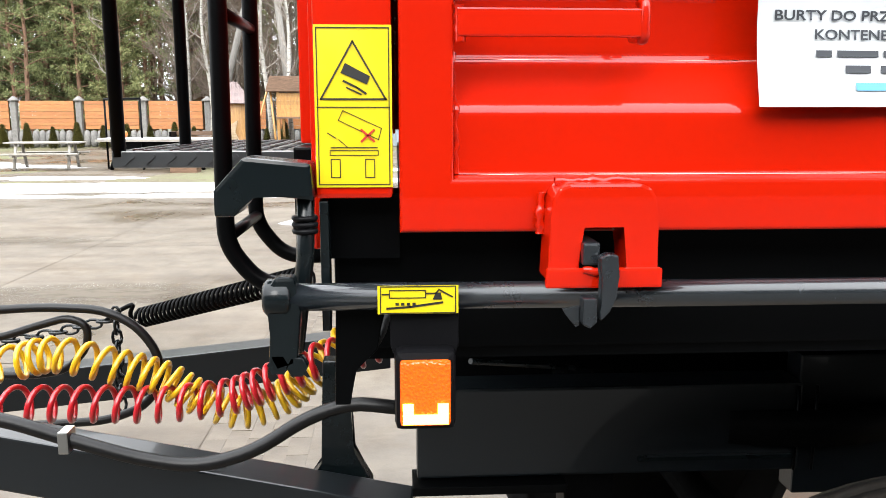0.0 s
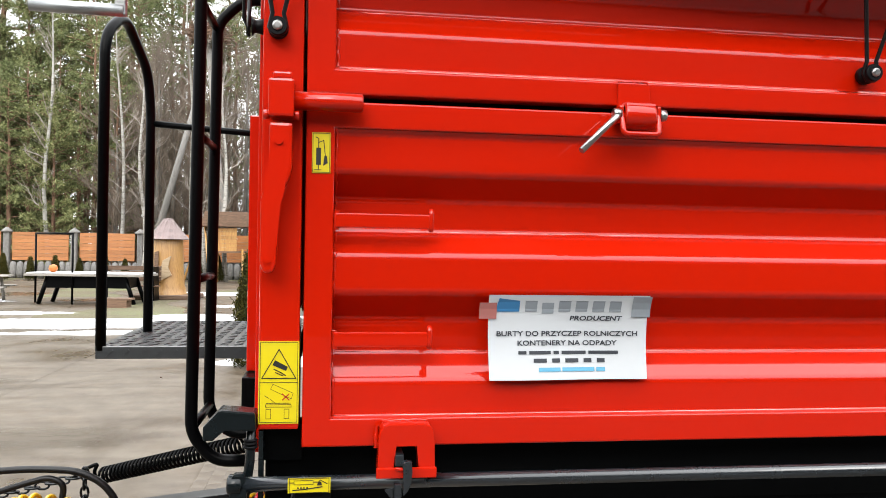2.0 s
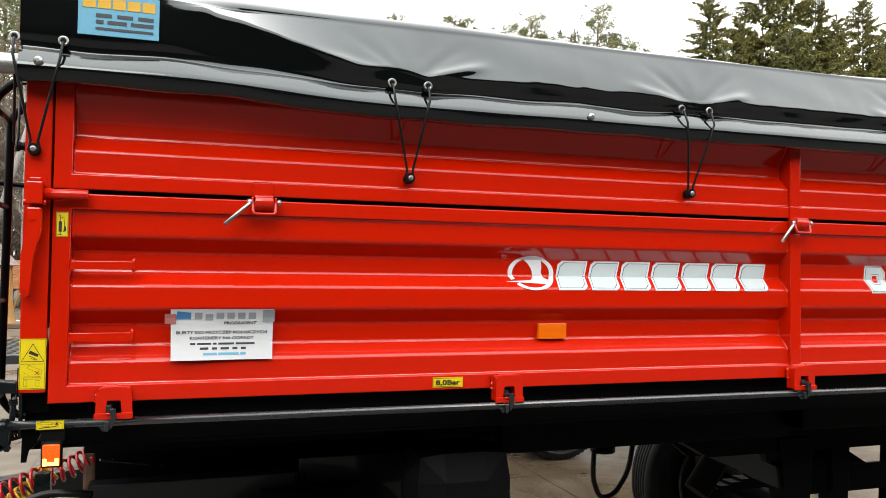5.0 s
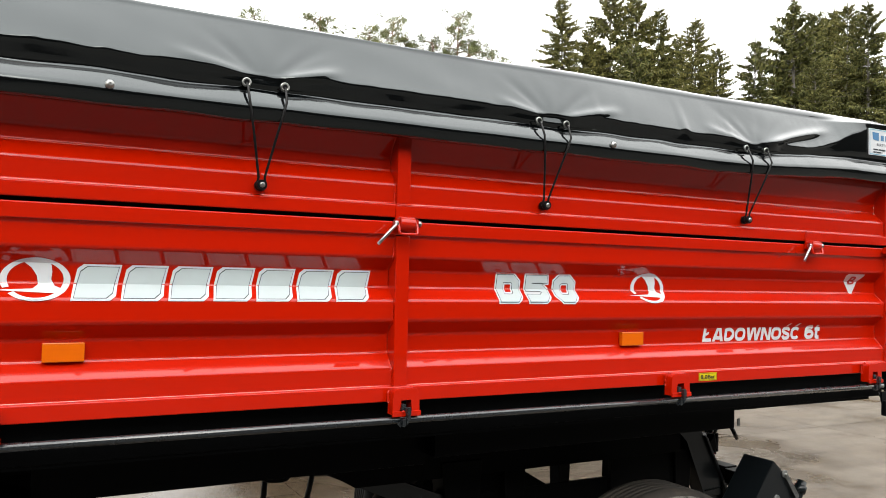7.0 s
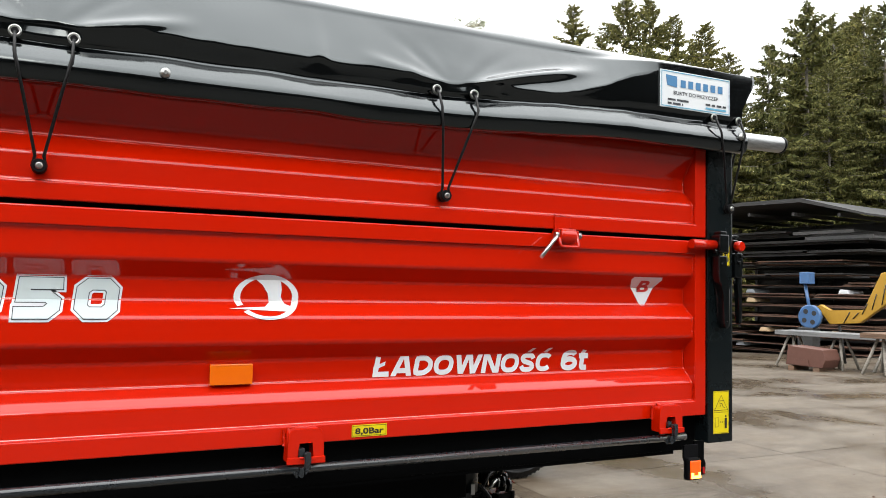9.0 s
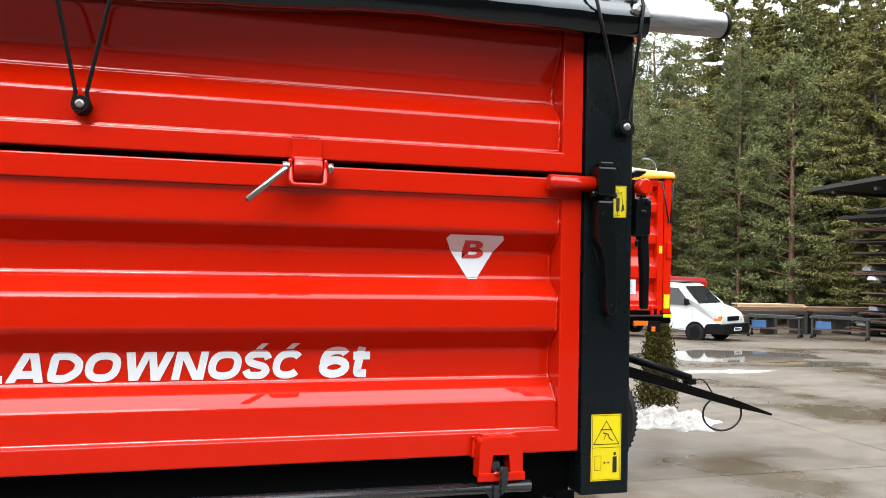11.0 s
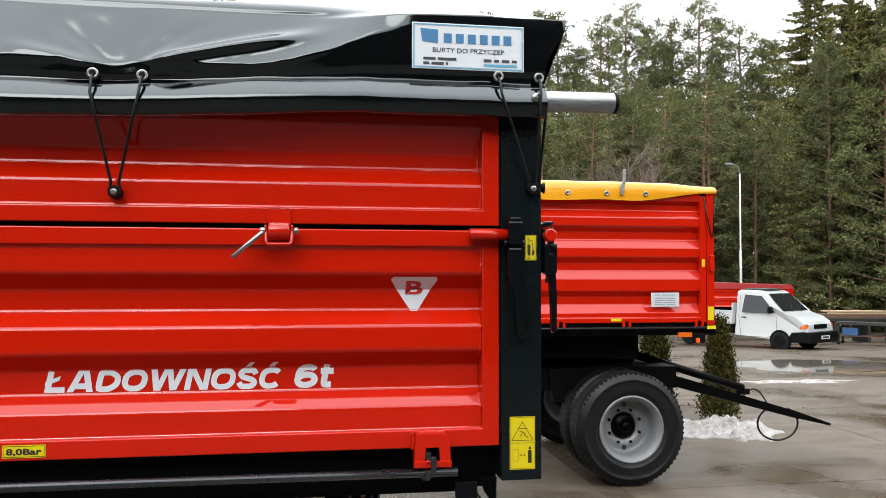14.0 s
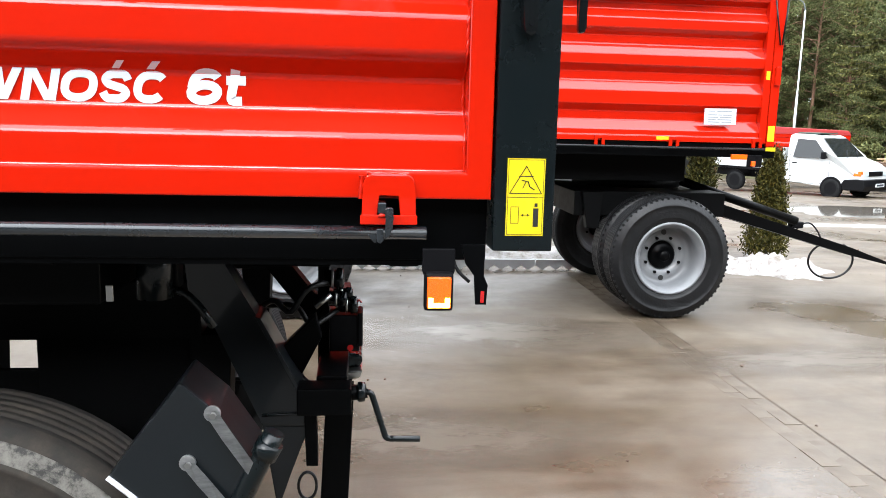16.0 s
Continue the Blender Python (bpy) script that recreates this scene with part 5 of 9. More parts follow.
for i, (a, b) in enumerate(PAIRS):
    kx, kz = KNOBS[i]
    for x in (a, b):
        z = 2.267 if 0 < i < 5 else 2.297
        y = -0.044
        part("eyelet", L([(0.0075, -0.0015), (0.0105, -0.004), (0.0125, -0.0015), (0.0125, 0.002)], (x, y, z), "y", 20), STEEL, tarp)
        y0 = -0.058
        # black disc gives the eyelet its dark opening
        part("eyelet_hole", L([(0.007, -0.0025), (0.007, 0.0)], (x, y, z), "y", 14), PLASTIC, tarp)
    cord = bmesh.new()
    za = 2.265 if 0 < i < 5 else 2.295
    pts = [(a, -0.049, za - 0.002), (a + 0.0005, -0.056, za - 0.010), (a + 0.002, -0.0715, za - 0.045)]
    pts += [(a + 0.004 + (kx - 0.012 - a) * t, -0.074 + 0.060 * t, za - 0.05 + (kz + 0.02 - za + 0.05) * t) for t in (0.3, 0.65, 1.0)]
    pts += [(kx - 0.0125, -0.0125, kz), (kx - 0.006, -0.0125, kz - 0.011), (kx + 0.006, -0.0125, kz - 0.011), (kx + 0.0125, -0.0125, kz)]
    pts += [(b - 0.004 + (kx + 0.012 - b) * t, -0.074 + 0.060 * t, za - 0.05 + (kz + 0.02 - za + 0.05) * t) for t in (1.0, 0.65, 0.3)]
    pts += [(b - 0.002, -0.0715, za - 0.045), (b - 0.0005, -0.056, za - 0.010), (b, -0.049, za - 0.002)]
    part("elastic_cord", tube(cord, pts, 0.0034, 7), RUBBER, tarp)
for x in (-0.03, 1.429, 2.932, 4.552):
    part("hem_rivet", L([(0.011, 0.003), (0.010, -0.003), (0.004, -0.004), (0.004, -0.006)], (x, -0.066, hem_z(x) + 0.003), "y", 16), STEEL, tarp)
for xs, yk in (((-0.09,), 0.04), ((4.592,), 0.04)):
    for x in xs:
        part("elastic_cord", T([(x, -0.03, 2.27), (x, 0.0, 2.20), (x - 0.005, 0.036, 2.06), (x, 0.05, 2.04), (x, 0.06, 2.08), (x, 0.09, 2.28)], 0.0034, 7), RUBBER, tarp)
plate = part("maker_plate", B((4.261, -0.046, 2.3080), (4.527, -0.043, 2.4160), bev=0.001), DECALWHITE, tarp, "white printed plate with a blue border")
bm = frame_rect(bmesh.new(), 4.264, 2.3110, 4.524, 2.4130, 0.0025)
part("plate_border", bm, DECALSKY, plate).location.y = -0.0472
part("plate_line", letters("BURTY DO PRZYCZEP", 4.394, 2.3475, 0.011, 0.17, 0, 0.01, True), DECALINK, plate).location.y = -0.0472
bm = bmesh.new()
quad(bm, ((4.285, 2.3720), (4.322, 2.3680), (4.322, 2.4000), (4.280, 2.4020)))
part("plate_emblem", bm, DECALBLUE, plate).location.y = -0.0472
for k in range(6):
    part("plate_bar", bar_row(4.335 + 0.0285 * k, 4.354 + 0.0285 * k, 2.3700, 0.022, (1,)), DECALBLUE, plate).location.y = -0.0472
part("plate_bars", bar_row(4.287, 4.365, 2.3290, 0.006, (6, 1, 9)), DECALINK, plate).location.y = -0.0472
part("plate_bars", bar_row(4.287, 4.345, 2.3180, 0.006, (3, 1, 6, 1, 1)), DECALINK, plate).location.y = -0.0472
part("plate_bars", bar_row(4.43, 4.51, 2.3290, 0.006, (3, 1, 2, 1, 3, 1, 2)), DECALINK, plate).location.y = -0.0472
part("plate_bars", bar_row(4.43, 4.51, 2.3180, 0.006, (1,)), DECALSKY, plate).location.y = -0.0472
ft = part("fitter_plate", B((0.05, -0.046, 2.318), (0.235, -0.043, 2.42), bev=0.001), DECALSKY, tarp, "light blue fitter's plate with yellow and dark print")
part("plate_bars", bar_row(0.06, 0.225, 2.385, 0.024, (7, 1, 7, 1, 7, 1, 7, 1, 7)), YELLOWPAINT, ft).location.y = -0.0472
for z, c in ((2.363, (3, 1, 3, 1, 3)), (2.347, (2, 1, 5, 1, 6)), (2.332, (1,))):
    part("plate_bars", bar_row(0.09, 0.222, z, 0.009 if z > 2.34 else 0.006, c), DECALINK, ft).location.y = -0.0472

# ---- chassis and running gear of the trailer ----
part("side_sill", B((-0.055, 0.045, 1.318), (4.48, 0.075, 1.424), bev=0.003), BLACK, trailer, "black channel sill under the box")
part("sill_flange", B((-0.05, 0.05, 1.308), (4.40, 0.11, 1.318)), BLACK, trailer)
for i in range(8):
    x = 0.12 + i * 0.6
    part("cross_member", B((x, 0.08, 1.30), (x + 0.05, 2.12, 1.389), bev=0.002), UNDER, trailer)
for y in (0.62, 1.50):
    part("box_runner", B((0.02, y, 1.17), (3.95, y + 0.07, 1.30), bev=0.004), UNDER, trailer)
    part("chassis_rail", prism(bmesh.new(), [(1.35, 1.16), (1.35, 1.105), (2.20, 1.105), (2.34, 1.02), (3.90, 1.02), (3.90, 1.16)], "y", y - 0.01, y + 0.08, 0.004), UNDER, trailer)
# plate added to close the view through and keep the underside dark
part("centre_plate", prism(bmesh.new(), [(0.03, 1.298), (0.03, 0.955), (1.35, 0.955), (1.46, 1.055), (2.32, 1.055), (2.45, 0.955), (3.90, 0.955), (3.90, 1.298)], "y", 0.90, 0.93, 0.003), UNDER, trailer)
part("outer_rail", B((1.30, 0.28, 1.167), (2.448, 0.34, 1.306), bev=0.003), BLACK, trailer)
part("turntable_ring", L([(0.40, 0.0), (0.46, 0.0), (0.46, 0.06), (0.40, 0.06), (0.40, 0.0)], (0.72, 1.1, 0.95), "z", 40, False), UNDER, trailer)
part("turntable_frame", B((0.12, 0.76, 0.86), (1.32, 1.44, 0.95), bev=0.004), UNDER, trailer)
front_box = part("front_frame_box", B((0.028, 0.665, 0.898), (0.70, 0.74, 1.058), bev=0.005), SATIN, trailer)
part("frame_rail", B((0.705, 0.69, 0.84), (1.345, 0.74, 1.10), bev=0.004), SATIN, trailer)
part("frame_flange", B((0.02, 0.645, 0.876), (0.285, 0.72, 0.892), bev=0.002), BLACK, front_box)
for x in (0.690, 0.722):
    part("weld_seam", T([(x, 0.661, 0.90), (x + 0.0006, 0.66, 0.98), (x, 0.661, 1.055)], 0.003, 6), BLACK, front_box)
part("frame_lip", B((0.41, 0.655, 0.925), (0.685, 0.664, 0.932)), GREYBLACK, front_box)
part("pipe_run", T([(0.09, 0.36, 1.205), (0.30, 0.56, 1.125)], 0.004, 6), GREYBLACK, trailer)


def mudguard(cx, y0, y1, r, z, a0, a1, parent):
    bm = bmesh.new()
    n = 14
    rows = []
    for i in range(n + 1):
        a = radians(a0 + (a1 - a0) * i / n)
        x, zz = cx + r * math.cos(a), z + r * math.sin(a)
        xi, zi = cx + (r - 0.006) * math.cos(a), z + (r - 0.006) * math.sin(a)
        rows.append([bm.verts.new(p) for p in ((x, y0, zz), (x, y1, zz), (xi, y1, zi), (xi, y0, zi), (xi - 0.0, y0, zi - 0.02), (x, y0 - 0.004, zz - 0.02))])
    for a, b in zip(rows, rows[1:]):
        for k in range(6):
            bm.faces.new((a[k], a[(k + 1) % 6], b[(k + 1) % 6], b[k]))
    return part("mudguard", bm, PLASTIC, parent)


def road_wheel(cx, y0, y1, r, parent, worn=False, deep=False, tread_n=0, rim_r=0.27, rubber=None):
    """A tyre from y0 (outer face) to y1, with rim, hub and nuts."""
    w = y1 - y0
    prof = [(rim_r, 0.02), (rim_r + 0.03, 0.004), (rim_r + 0.042, 0.002), (rim_r + 0.047, -0.004), (rim_r + 0.055, -0.004), (rim_r + 0.5 * (r - rim_r), -0.006), (r - 0.075, -0.004), (r - 0.071, -0.008), (r - 0.063, -0.008), (r - 0.055, 0.0), (r - 0.022, 0.012), (r - 0.006, 0.03)]
    n = 6
    for k in range(n):
        u0 = 0.04 + (w - 0.08) * k / n
        u1 = 0.04 + (w - 0.08) * (k + 1) / n
        prof += [(r, u0 + 0.004), (r, u1 - 0.005), (r - 0.014, u1 - 0.004), (r - 0.014, u1 + 0.003)]
    prof += [(r - 0.006, w - 0.03), (r - 0.022, w - 0.012), (r - 0.055, w), (rim_r + 0.5 * (r - rim_r), w + 0.006), (rim_r, w - 0.02)]
    tyre = part("tyre", L(prof, (cx, y0, r), "y", 72, False), rubber or (TYREDUST if worn else TYRE), parent)
    if worn:
        part("shoulder_band", L([(r - 0.070, -0.003), (r - 0.055, -0.003), (r - 0.030, 0.006), (r - 0.022, 0.0095), (r - 0.030, 0.02), (r - 0.07, 0.02)], (cx, y0, r), "y", 96, False), TYREWORN, tyre, "chalky worn shoulder")
    if tread_n:
        lug = bmesh.new()
        for k in range(tread_n):
            a = 2 * math.pi * k / tread_n
            m = Matrix.Translation((cx, y0, r)) @ Matrix.Rotation(a, 4, "Y")
            box(lug, (-0.010, 0.012, r - 0.034), (0.008, 0.034, r - 0.0075), 0, m)
        part("tread_band", lug, rubber or TYRE, tyre)["kind"] = "stuff"
    disc, face = (0.185, 0.115) if deep else (0.115, 0.0)
    rim = part("rim", L([(rim_r + 0.014, 0.006), (rim_r + 0.014, -0.004), (rim_r + 0.004, -0.009), (rim_r - 0.006, -0.006), (rim_r - 0.012, 0.012), (rim_r - 0.030, 0.020), (rim_r - 0.036, disc - 0.05), (rim_r - 0.05, disc - 0.012), (rim_r - 0.065, disc), (rim_r - 0.085, disc - 0.006), (0.125, disc - 0.012), (0.120, disc + 0.03), (0.0, disc + 0.03)], (cx, y0 + 0.008, r), "y", 56, False), RIM, parent, "silver-painted steel rim")
    part("hub", L([(0.0, face), (0.036, face), (0.046, face + 0.016), (0.05, face + 0.04), (0.085, face + 0.05), (0.105, face + 0.06), (0.112, disc + 0.02)], (cx, y0 + 0.008, r), "y", 28, False), BLACK, rim, "black wheel hub")
    for k in range(8):
        a = 2 * math.pi * (k + 0.5) / 8
        c = (cx + 0.150 * math.cos(a), y0 + disc - 0.002, r + 0.150 * math.sin(a))
        part("wheel_nut", L([(0.0125, -0.018), (0.013, 0.008)], c, "y", 6), BLACK, rim)
        a += math.pi / 8
        if k % 4 == 1:
            c = (cx + 0.188 * math.cos(a), y0 + disc + 0.002, r + 0.188 * math.sin(a))
            # black disc painted on as the slot's shade
            part("rim_slot", L([(0.022, -0.004), (0.022, 0.004)], c, "y", 14), SIGNBLACK, rim)


def wheel_on(parent, cx, y0, y1, r, **k):
    e = new("wheel")
    e.parent = parent
    road_wheel(cx, y0, y1, r, e, **k)
    return e


for cx in (3.47, 0.80):
    rear_axle = cx > 2
    wheel_on(trailer, cx, *((0.195, 0.43, 0.495) if rear_axle else (0.265, 0.50, 0.495)), worn=True)
    wheel_on(trailer, cx, *((2.02, 2.255, 0.495) if rear_axle else (1.70, 1.935, 0.495)))
    for y in ((0.36, 1.97) if rear_axle else (0.43, 1.67)):
        part("brake_drum", L([(0.0, 0.0), (0.24, 0.0), (0.262, 0.02), (0.262, 0.07), (0.24, 0.10), (0.0, 0.10)], (cx, y, 0.495), "y", 32, False), UNDER, trailer)
    part("backing_plate", L([(0.0, 0.0), (0.30, 0.0), (0.30, 0.012), (0.0, 0.012)], (cx, 1.965 if rear_axle else 1.665, 0.495), "y", 32, False), UNDER, trailer)
    part("axle", T([(cx, 0.45, 0.51), (cx, 2.05 if rear_axle else 1.8, 0.51)], 0.05, 14), UNDER, trailer)
    for y in ((0.66, 1.54) if rear_axle else (0.80, 1.40)):
        bm = bmesh.new()
        for k in range(5):
            h = 0.46 - 0.07 * k
            box(bm, (cx - h, y - 0.04, 0.60 + k * 0.014), (cx + h, y + 0.04, 0.612 + k * 0.014))
        part("leaf_spring", bm, UNDER, trailer)
        for dx in (-0.45, 0.45):
            part("spring_hanger", prism(bmesh.new(), [(cx + dx - 0.05, 1.03), (cx + dx + 0.05, 1.03), (cx + dx + 0.03, 0.60), (cx + dx - 0.03, 0.60)] if rear_axle else [(cx + dx - 0.05, 0.87), (cx + dx + 0.05, 0.87), (cx + dx + 0.03, 0.60), (cx + dx - 0.03, 0.60)], "y", y - 0.045, y + 0.045, 0.004), UNDER, trailer)
# rounded box standing in for the dark tank under the chassis
part("tool_box", B((0.98, 0.21, 0.90), (1.335, 0.45, 1.215), bev=0.11), PLASTIC, trailer)

# rear mudguard stay, brackets, rear frame, crank and couplings
FLAP = [(3.949, 1.072), (4.014, 1.014), (4.08, 0.913), (4.064, 0.819), (3.991, 0.757), (3.906, 0.816), (3.818, 0.895), (3.869, 0.964)]
flap = part("mud_flap", prism(bmesh.new(), FLAP, "y", 0.150, 0.30, 0.006), SATIN, trailer)
part("flap_edge", T([(FLAP[6][0], 0.148, FLAP[6][1]), ((FLAP[6][0] + FLAP[5][0]) / 2, 0.148, (FLAP[6][1] + FLAP[5][1]) / 2), (FLAP[5][0], 0.148, FLAP[5][1])], 0.005, 6), DECALWHITE, flap)
for a in ([(4.007, 1.015), (4.029, 0.992), (4.037, 0.977), (4.073, 0.915)], [(3.961, 0.921), (3.985, 0.890), (3.992, 0.877), (4.029, 0.837)]):
    bm = bmesh.new()
    bm.free()
    bm = stroke([a[0], [0.6 * a[0][0] + 0.4 * a[-1][0], 0.6 * a[0][1] + 0.4 * a[-1][1]], a[-1]], 0.021)
    for v in bm.verts:
        v.co.y = 0.143 - 0.009 * smooth_step(0.02, 0.045, a[0][1] - v.co.z)
    bmesh.ops.solidify(bm, geom=bm.faces[:], thickness=0.004)
    lathe(bm, [(0.015, -0.003), (0.015, 0.004)], (a[0][0], 0.145, a[0][1]), "y", 14)
    part("stay_clip", bm, GALV, flap, "zinc stay clip")
    part("clip_bolt", L([(0.006, -0.008), (0.006, 0.0)], (a[0][0] + 0.002, 0.143, a[0][1] - 0.002), "y", 6), STEEL, flap)
part("stay_tube", T([(4.117, 0.15, 0.975), (4.10, 0.15, 0.94), (3.975, 0.15, 0.675)], 0.0195, 14), GREYBLACK, trailer)
part("stay_collar", T([(4.110, 0.15, 0.957), (4.096, 0.15, 0.930)], 0.025, 16), GREYBLACK, trailer)
part("rear_bracket", prism(bmesh.new(), [(3.86, 1.29), (3.93, 1.29), (3.953, 1.206), (4.033, 1.076), (4.160, 0.836), (4.154, 0.804), (4.040, 0.806), (4.035, 0.832), (3.931, 1.067), (3.877, 1.110)], "y", 0.60, 0.68, 0.004), SATIN, trailer)
part("bracket_lip", prism(bmesh.new(), [(4.028, 1.082), (4.042, 1.076), (4.168, 0.838), (4.156, 0.834)], "y", 0.585, 0.70, 0.002), SATIN, trailer)
part("bracket_weld", T([(4.04, 0.598, 0.834), (4.155, 0.598, 0.838)], 0.004, 6), GREYBLACK, trailer)
part("rear_bracket_foot", prism(bmesh.new(), [(4.039, 0.804), (4.154, 0.802), (4.111, 0.686), (4.086, 0.61), (4.07, 0.61)], "y", 0.61, 0.67, 0.004), SATIN, trailer)
part("rear_cross_beam", B((4.17, 0.60, 0.84), (4.245, 1.70, 0.93), bev=0.004), BLACK, trailer)
part("rear_leg", prism(bmesh.new(), [(4.188, 0.84), (4.261, 0.84), (4.240, 0.36), (4.165, 0.36)], "y", 0.75, 0.83, 0.004), BLACK, trailer)
part("rear_leg", prism(bmesh.new(), [(4.188, 0.84), (4.261, 0.84), (4.240, 0.36), (4.165, 0.36)], "y", 1.42, 1.50, 0.004), BLACK, trailer)
part("rear_brace", prism(bmesh.new(), [(4.085, 0.985), (4.165, 1.067), (4.180, 1.008), (4.132, 0.915)], "y", 0.66, 0.70, 0.003), BLACK, trailer)
part("rear_brace", prism(bmesh.new(), [(4.137, 0.929), (4.17, 0.898), (4.175, 0.704), (4.146, 0.705)], "y", 0.59, 0.62, 0.003), BLACK, trailer)
part("tail_brace", prism(bmesh.new(), [(3.95, 1.26), (4.02, 1.26), (4.21, 1.02), (4.17, 0.98)], "y", 0.80, 0.86, 0.003), UNDER, trailer)
part("tail_beam", B((3.90, 0.75, 1.17), (4.20, 0.83, 1.25), bev=0.004), UNDER, trailer)
# plate added to hide the lit far wheel behind black
part("chassis_plate", B((3.52, 0.63, 0.66), (3.93, 0.65, 1.025), bev=0.003), UNDER, trailer)
part("side_locker", B((2.45, 0.215, 1.200), (3.80, 0.50, 1.307), bev=0.005), BLACK, trailer)
part("tipping_pivot", T([(3.865, 0.34, 1.31), (3.865, 0.34, 1.185)], 0.035, 20), GREYBLACK, trailer)
part("locker_tag", B((3.811, 0.209, 1.207), (3.824, 0.2145, 1.238), bev=0.002), STEEL, trailer)
part("lever_block", B((3.83, 0.36, 1.195), (3.905, 0.42, 1.30), bev=0.004), BLACK, trailer)
part("locking_lever", T(rounded([(3.87, 0.36, 1.198), (3.915, 0.36, 1.195), (3.945, 0.36, 1.165), (3.975, 0.36, 1.118)], 0.02), 0.0085, 8), GREYBLACK, trailer)
# parking brake crank
ck = bmesh.new()
tube(ck, [(4.20, 0.53, 0.902), (4.29, 0.53, 0.918)], 0.018, 14)
box(ck, (4.13, 0.50, 0.868), (4.255, 0.57, 0.932), 0.004)
cr = part("brake_crank", ck, BLACK, trailer)
part("crank_boss", L([(0.022, -0.006), (0.024, 0.0), (0.022, 0.012)], (4.275, 0.53, 0.915), "x", 16), GREYBLACK, cr)
part("crank_rod", T(rounded([(4.275, 0.53, 0.914), (4.301, 0.53, 0.914), (4.337, 0.53, 0.798), (4.418, 0.53, 0.796)], 0.010), 0.0075, 10), GREYBLACK, cr)
# couplings and sockets at the tail
part("coupling_plate", B((4.165, 0.79, 0.86), (4.195, 0.84, 1.19), bev=0.003), BLACK, trailer)
for x, z, r in ((4.213, 1.137, 0.023), (4.249, 1.069, 0.019), (4.222, 1.085, 0.020), (4.236, 1.100, 0.012)):
    cp = part("brake_coupling", L([(r, -0.03), (r, 0.0), (r * 1.25, 0.002), (r * 1.25, 0.016), (r * 0.8, 0.02)], (x, 0.76, z), "x", 16), GREYBLACK, trailer)
    part("coupling_ring", L([(r * 1.08, 0), (r * 1.08, 0.006)], (x - 0.012, 0.76, z), "x", 16), STEEL, cp)
part("coupling_lever", T([(4.20, 0.74, 1.10), (4.16, 0.73, 1.07)], 0.008, 8), STEEL, trailer)
part("socket_box", B((4.195, 0.75, 0.945), (4.275, 0.83, 1.043), bev=0.006), PLASTIC, trailer)
part("socket_lid", B((4.268, 0.745, 0.96), (4.282, 0.825, 1.05), bev=0.004), PLASTIC, trailer)
part("socket_lens", L([(0.008, -0.003), (0.008, 0.002)], (4.25, 0.748, 0.957), "y", 12), REDLENS, trailer)
part("tow_jaw", prism(bmesh.new(), [(4.209, 0.918), (4.281, 0.904), (4.284, 0.888), (4.276, 0.871), (4.209, 0.866)], "y", 0.85, 1.0, 0.008), GREYBLACK, trailer)
part("jaw_cap", prism(bmesh.new(), [(4.225, 0.868), (4.284, 0.872), (4.276, 0.848), (4.24, 0.844)], "y", 0.82, 1.0, 0.006), STEEL, trailer)
part("rear_hose", T(rounded([(4.21, 0.76, 1.13), (4.14, 0.70, 1.13), (4.10, 0.70, 1.05), (4.06, 0.72, 1.10), (3.95, 0.75, 1.0)], 0.04), 0.008, 8), RUBBER, trailer)
part("rear_hose", T(rounded([(4.24, 0.77, 1.07), (4.15, 0.70, 1.02), (4.12, 0.72, 1.08), (3.9, 0.8, 1.05)], 0.04), 0.007, 8), RUBBER, trailer)
part("red_tag_line", T([(4.262, 0.75, 1.075), (4.272, 0.745, 1.085), (4.278, 0.745, 1.078)], 0.003, 5), REDHOSE, trailer)
part("cable_loop", T([(4.15 + 0.022 * math.cos(a / 3), 0.58, 0.66 + 0.035 * math.sin(a / 3)) for a in range(20)], 0.004, 6), RUBBER, trailer)
# hoses hanging amidships
part("air_hose", T(rounded([(2.205, 1.3, 0.93), (2.195, 1.3, 0.78), (2.235, 1.3, 0.68), (2.31, 1.3, 0.69), (2.39, 1.3, 0.79), (2.43, 1.3, 1.0)], 0.1), 0.013, 8), RUBBER, trailer)
part("hose_boss", L([(0.0, 0.0), (0.055, 0.0), (0.06, 0.006), (0.06, 0.03), (0.045, 0.035), (0.045, 0.27)], (2.25, 1.3, 0.900), "z", 20), BLACK, trailer)
part("boss_beam", B((2.17, 1.25, 1.14), (2.48, 1.50, 1.20), bev=0.004), UNDER, trailer)
part("tipping_ram", T([(2.6, 1.05, 0.75), (2.95, 1.05, 1.2)], 0.06, 16), UNDER, trailer)
part("diagonal_brace", prism(bmesh.new(), [(2.20, 1.09), (2.36, 1.09), (2.72, 0.945), (2.72, 0.86), (2.62, 0.90)], "y", 0.62, 0.68), SATIN, trailer)
part("spring_bracket", prism(bmesh.new(), [(2.68, 1.08), (2.86, 1.08), (2.84, 0.80), (2.72, 0.80)], "y", 0.60, 0.70, 0.004), UNDER, trailer)
# two plates added to fill bright gaps where the underbody looks black
part("side_member", B((2.86, 0.652, 0.82), (3.515, 0.672, 0.935), bev=0.003), UNDER, trailer)
part("side_gusset", prism(bmesh.new(), [(2.86, 0.937), (3.20, 0.937), (3.06, 1.019), (2.86, 1.019)], "y", 0.652, 0.672, 0.002), UNDER, trailer)

# side marker lamps hanging from the sill


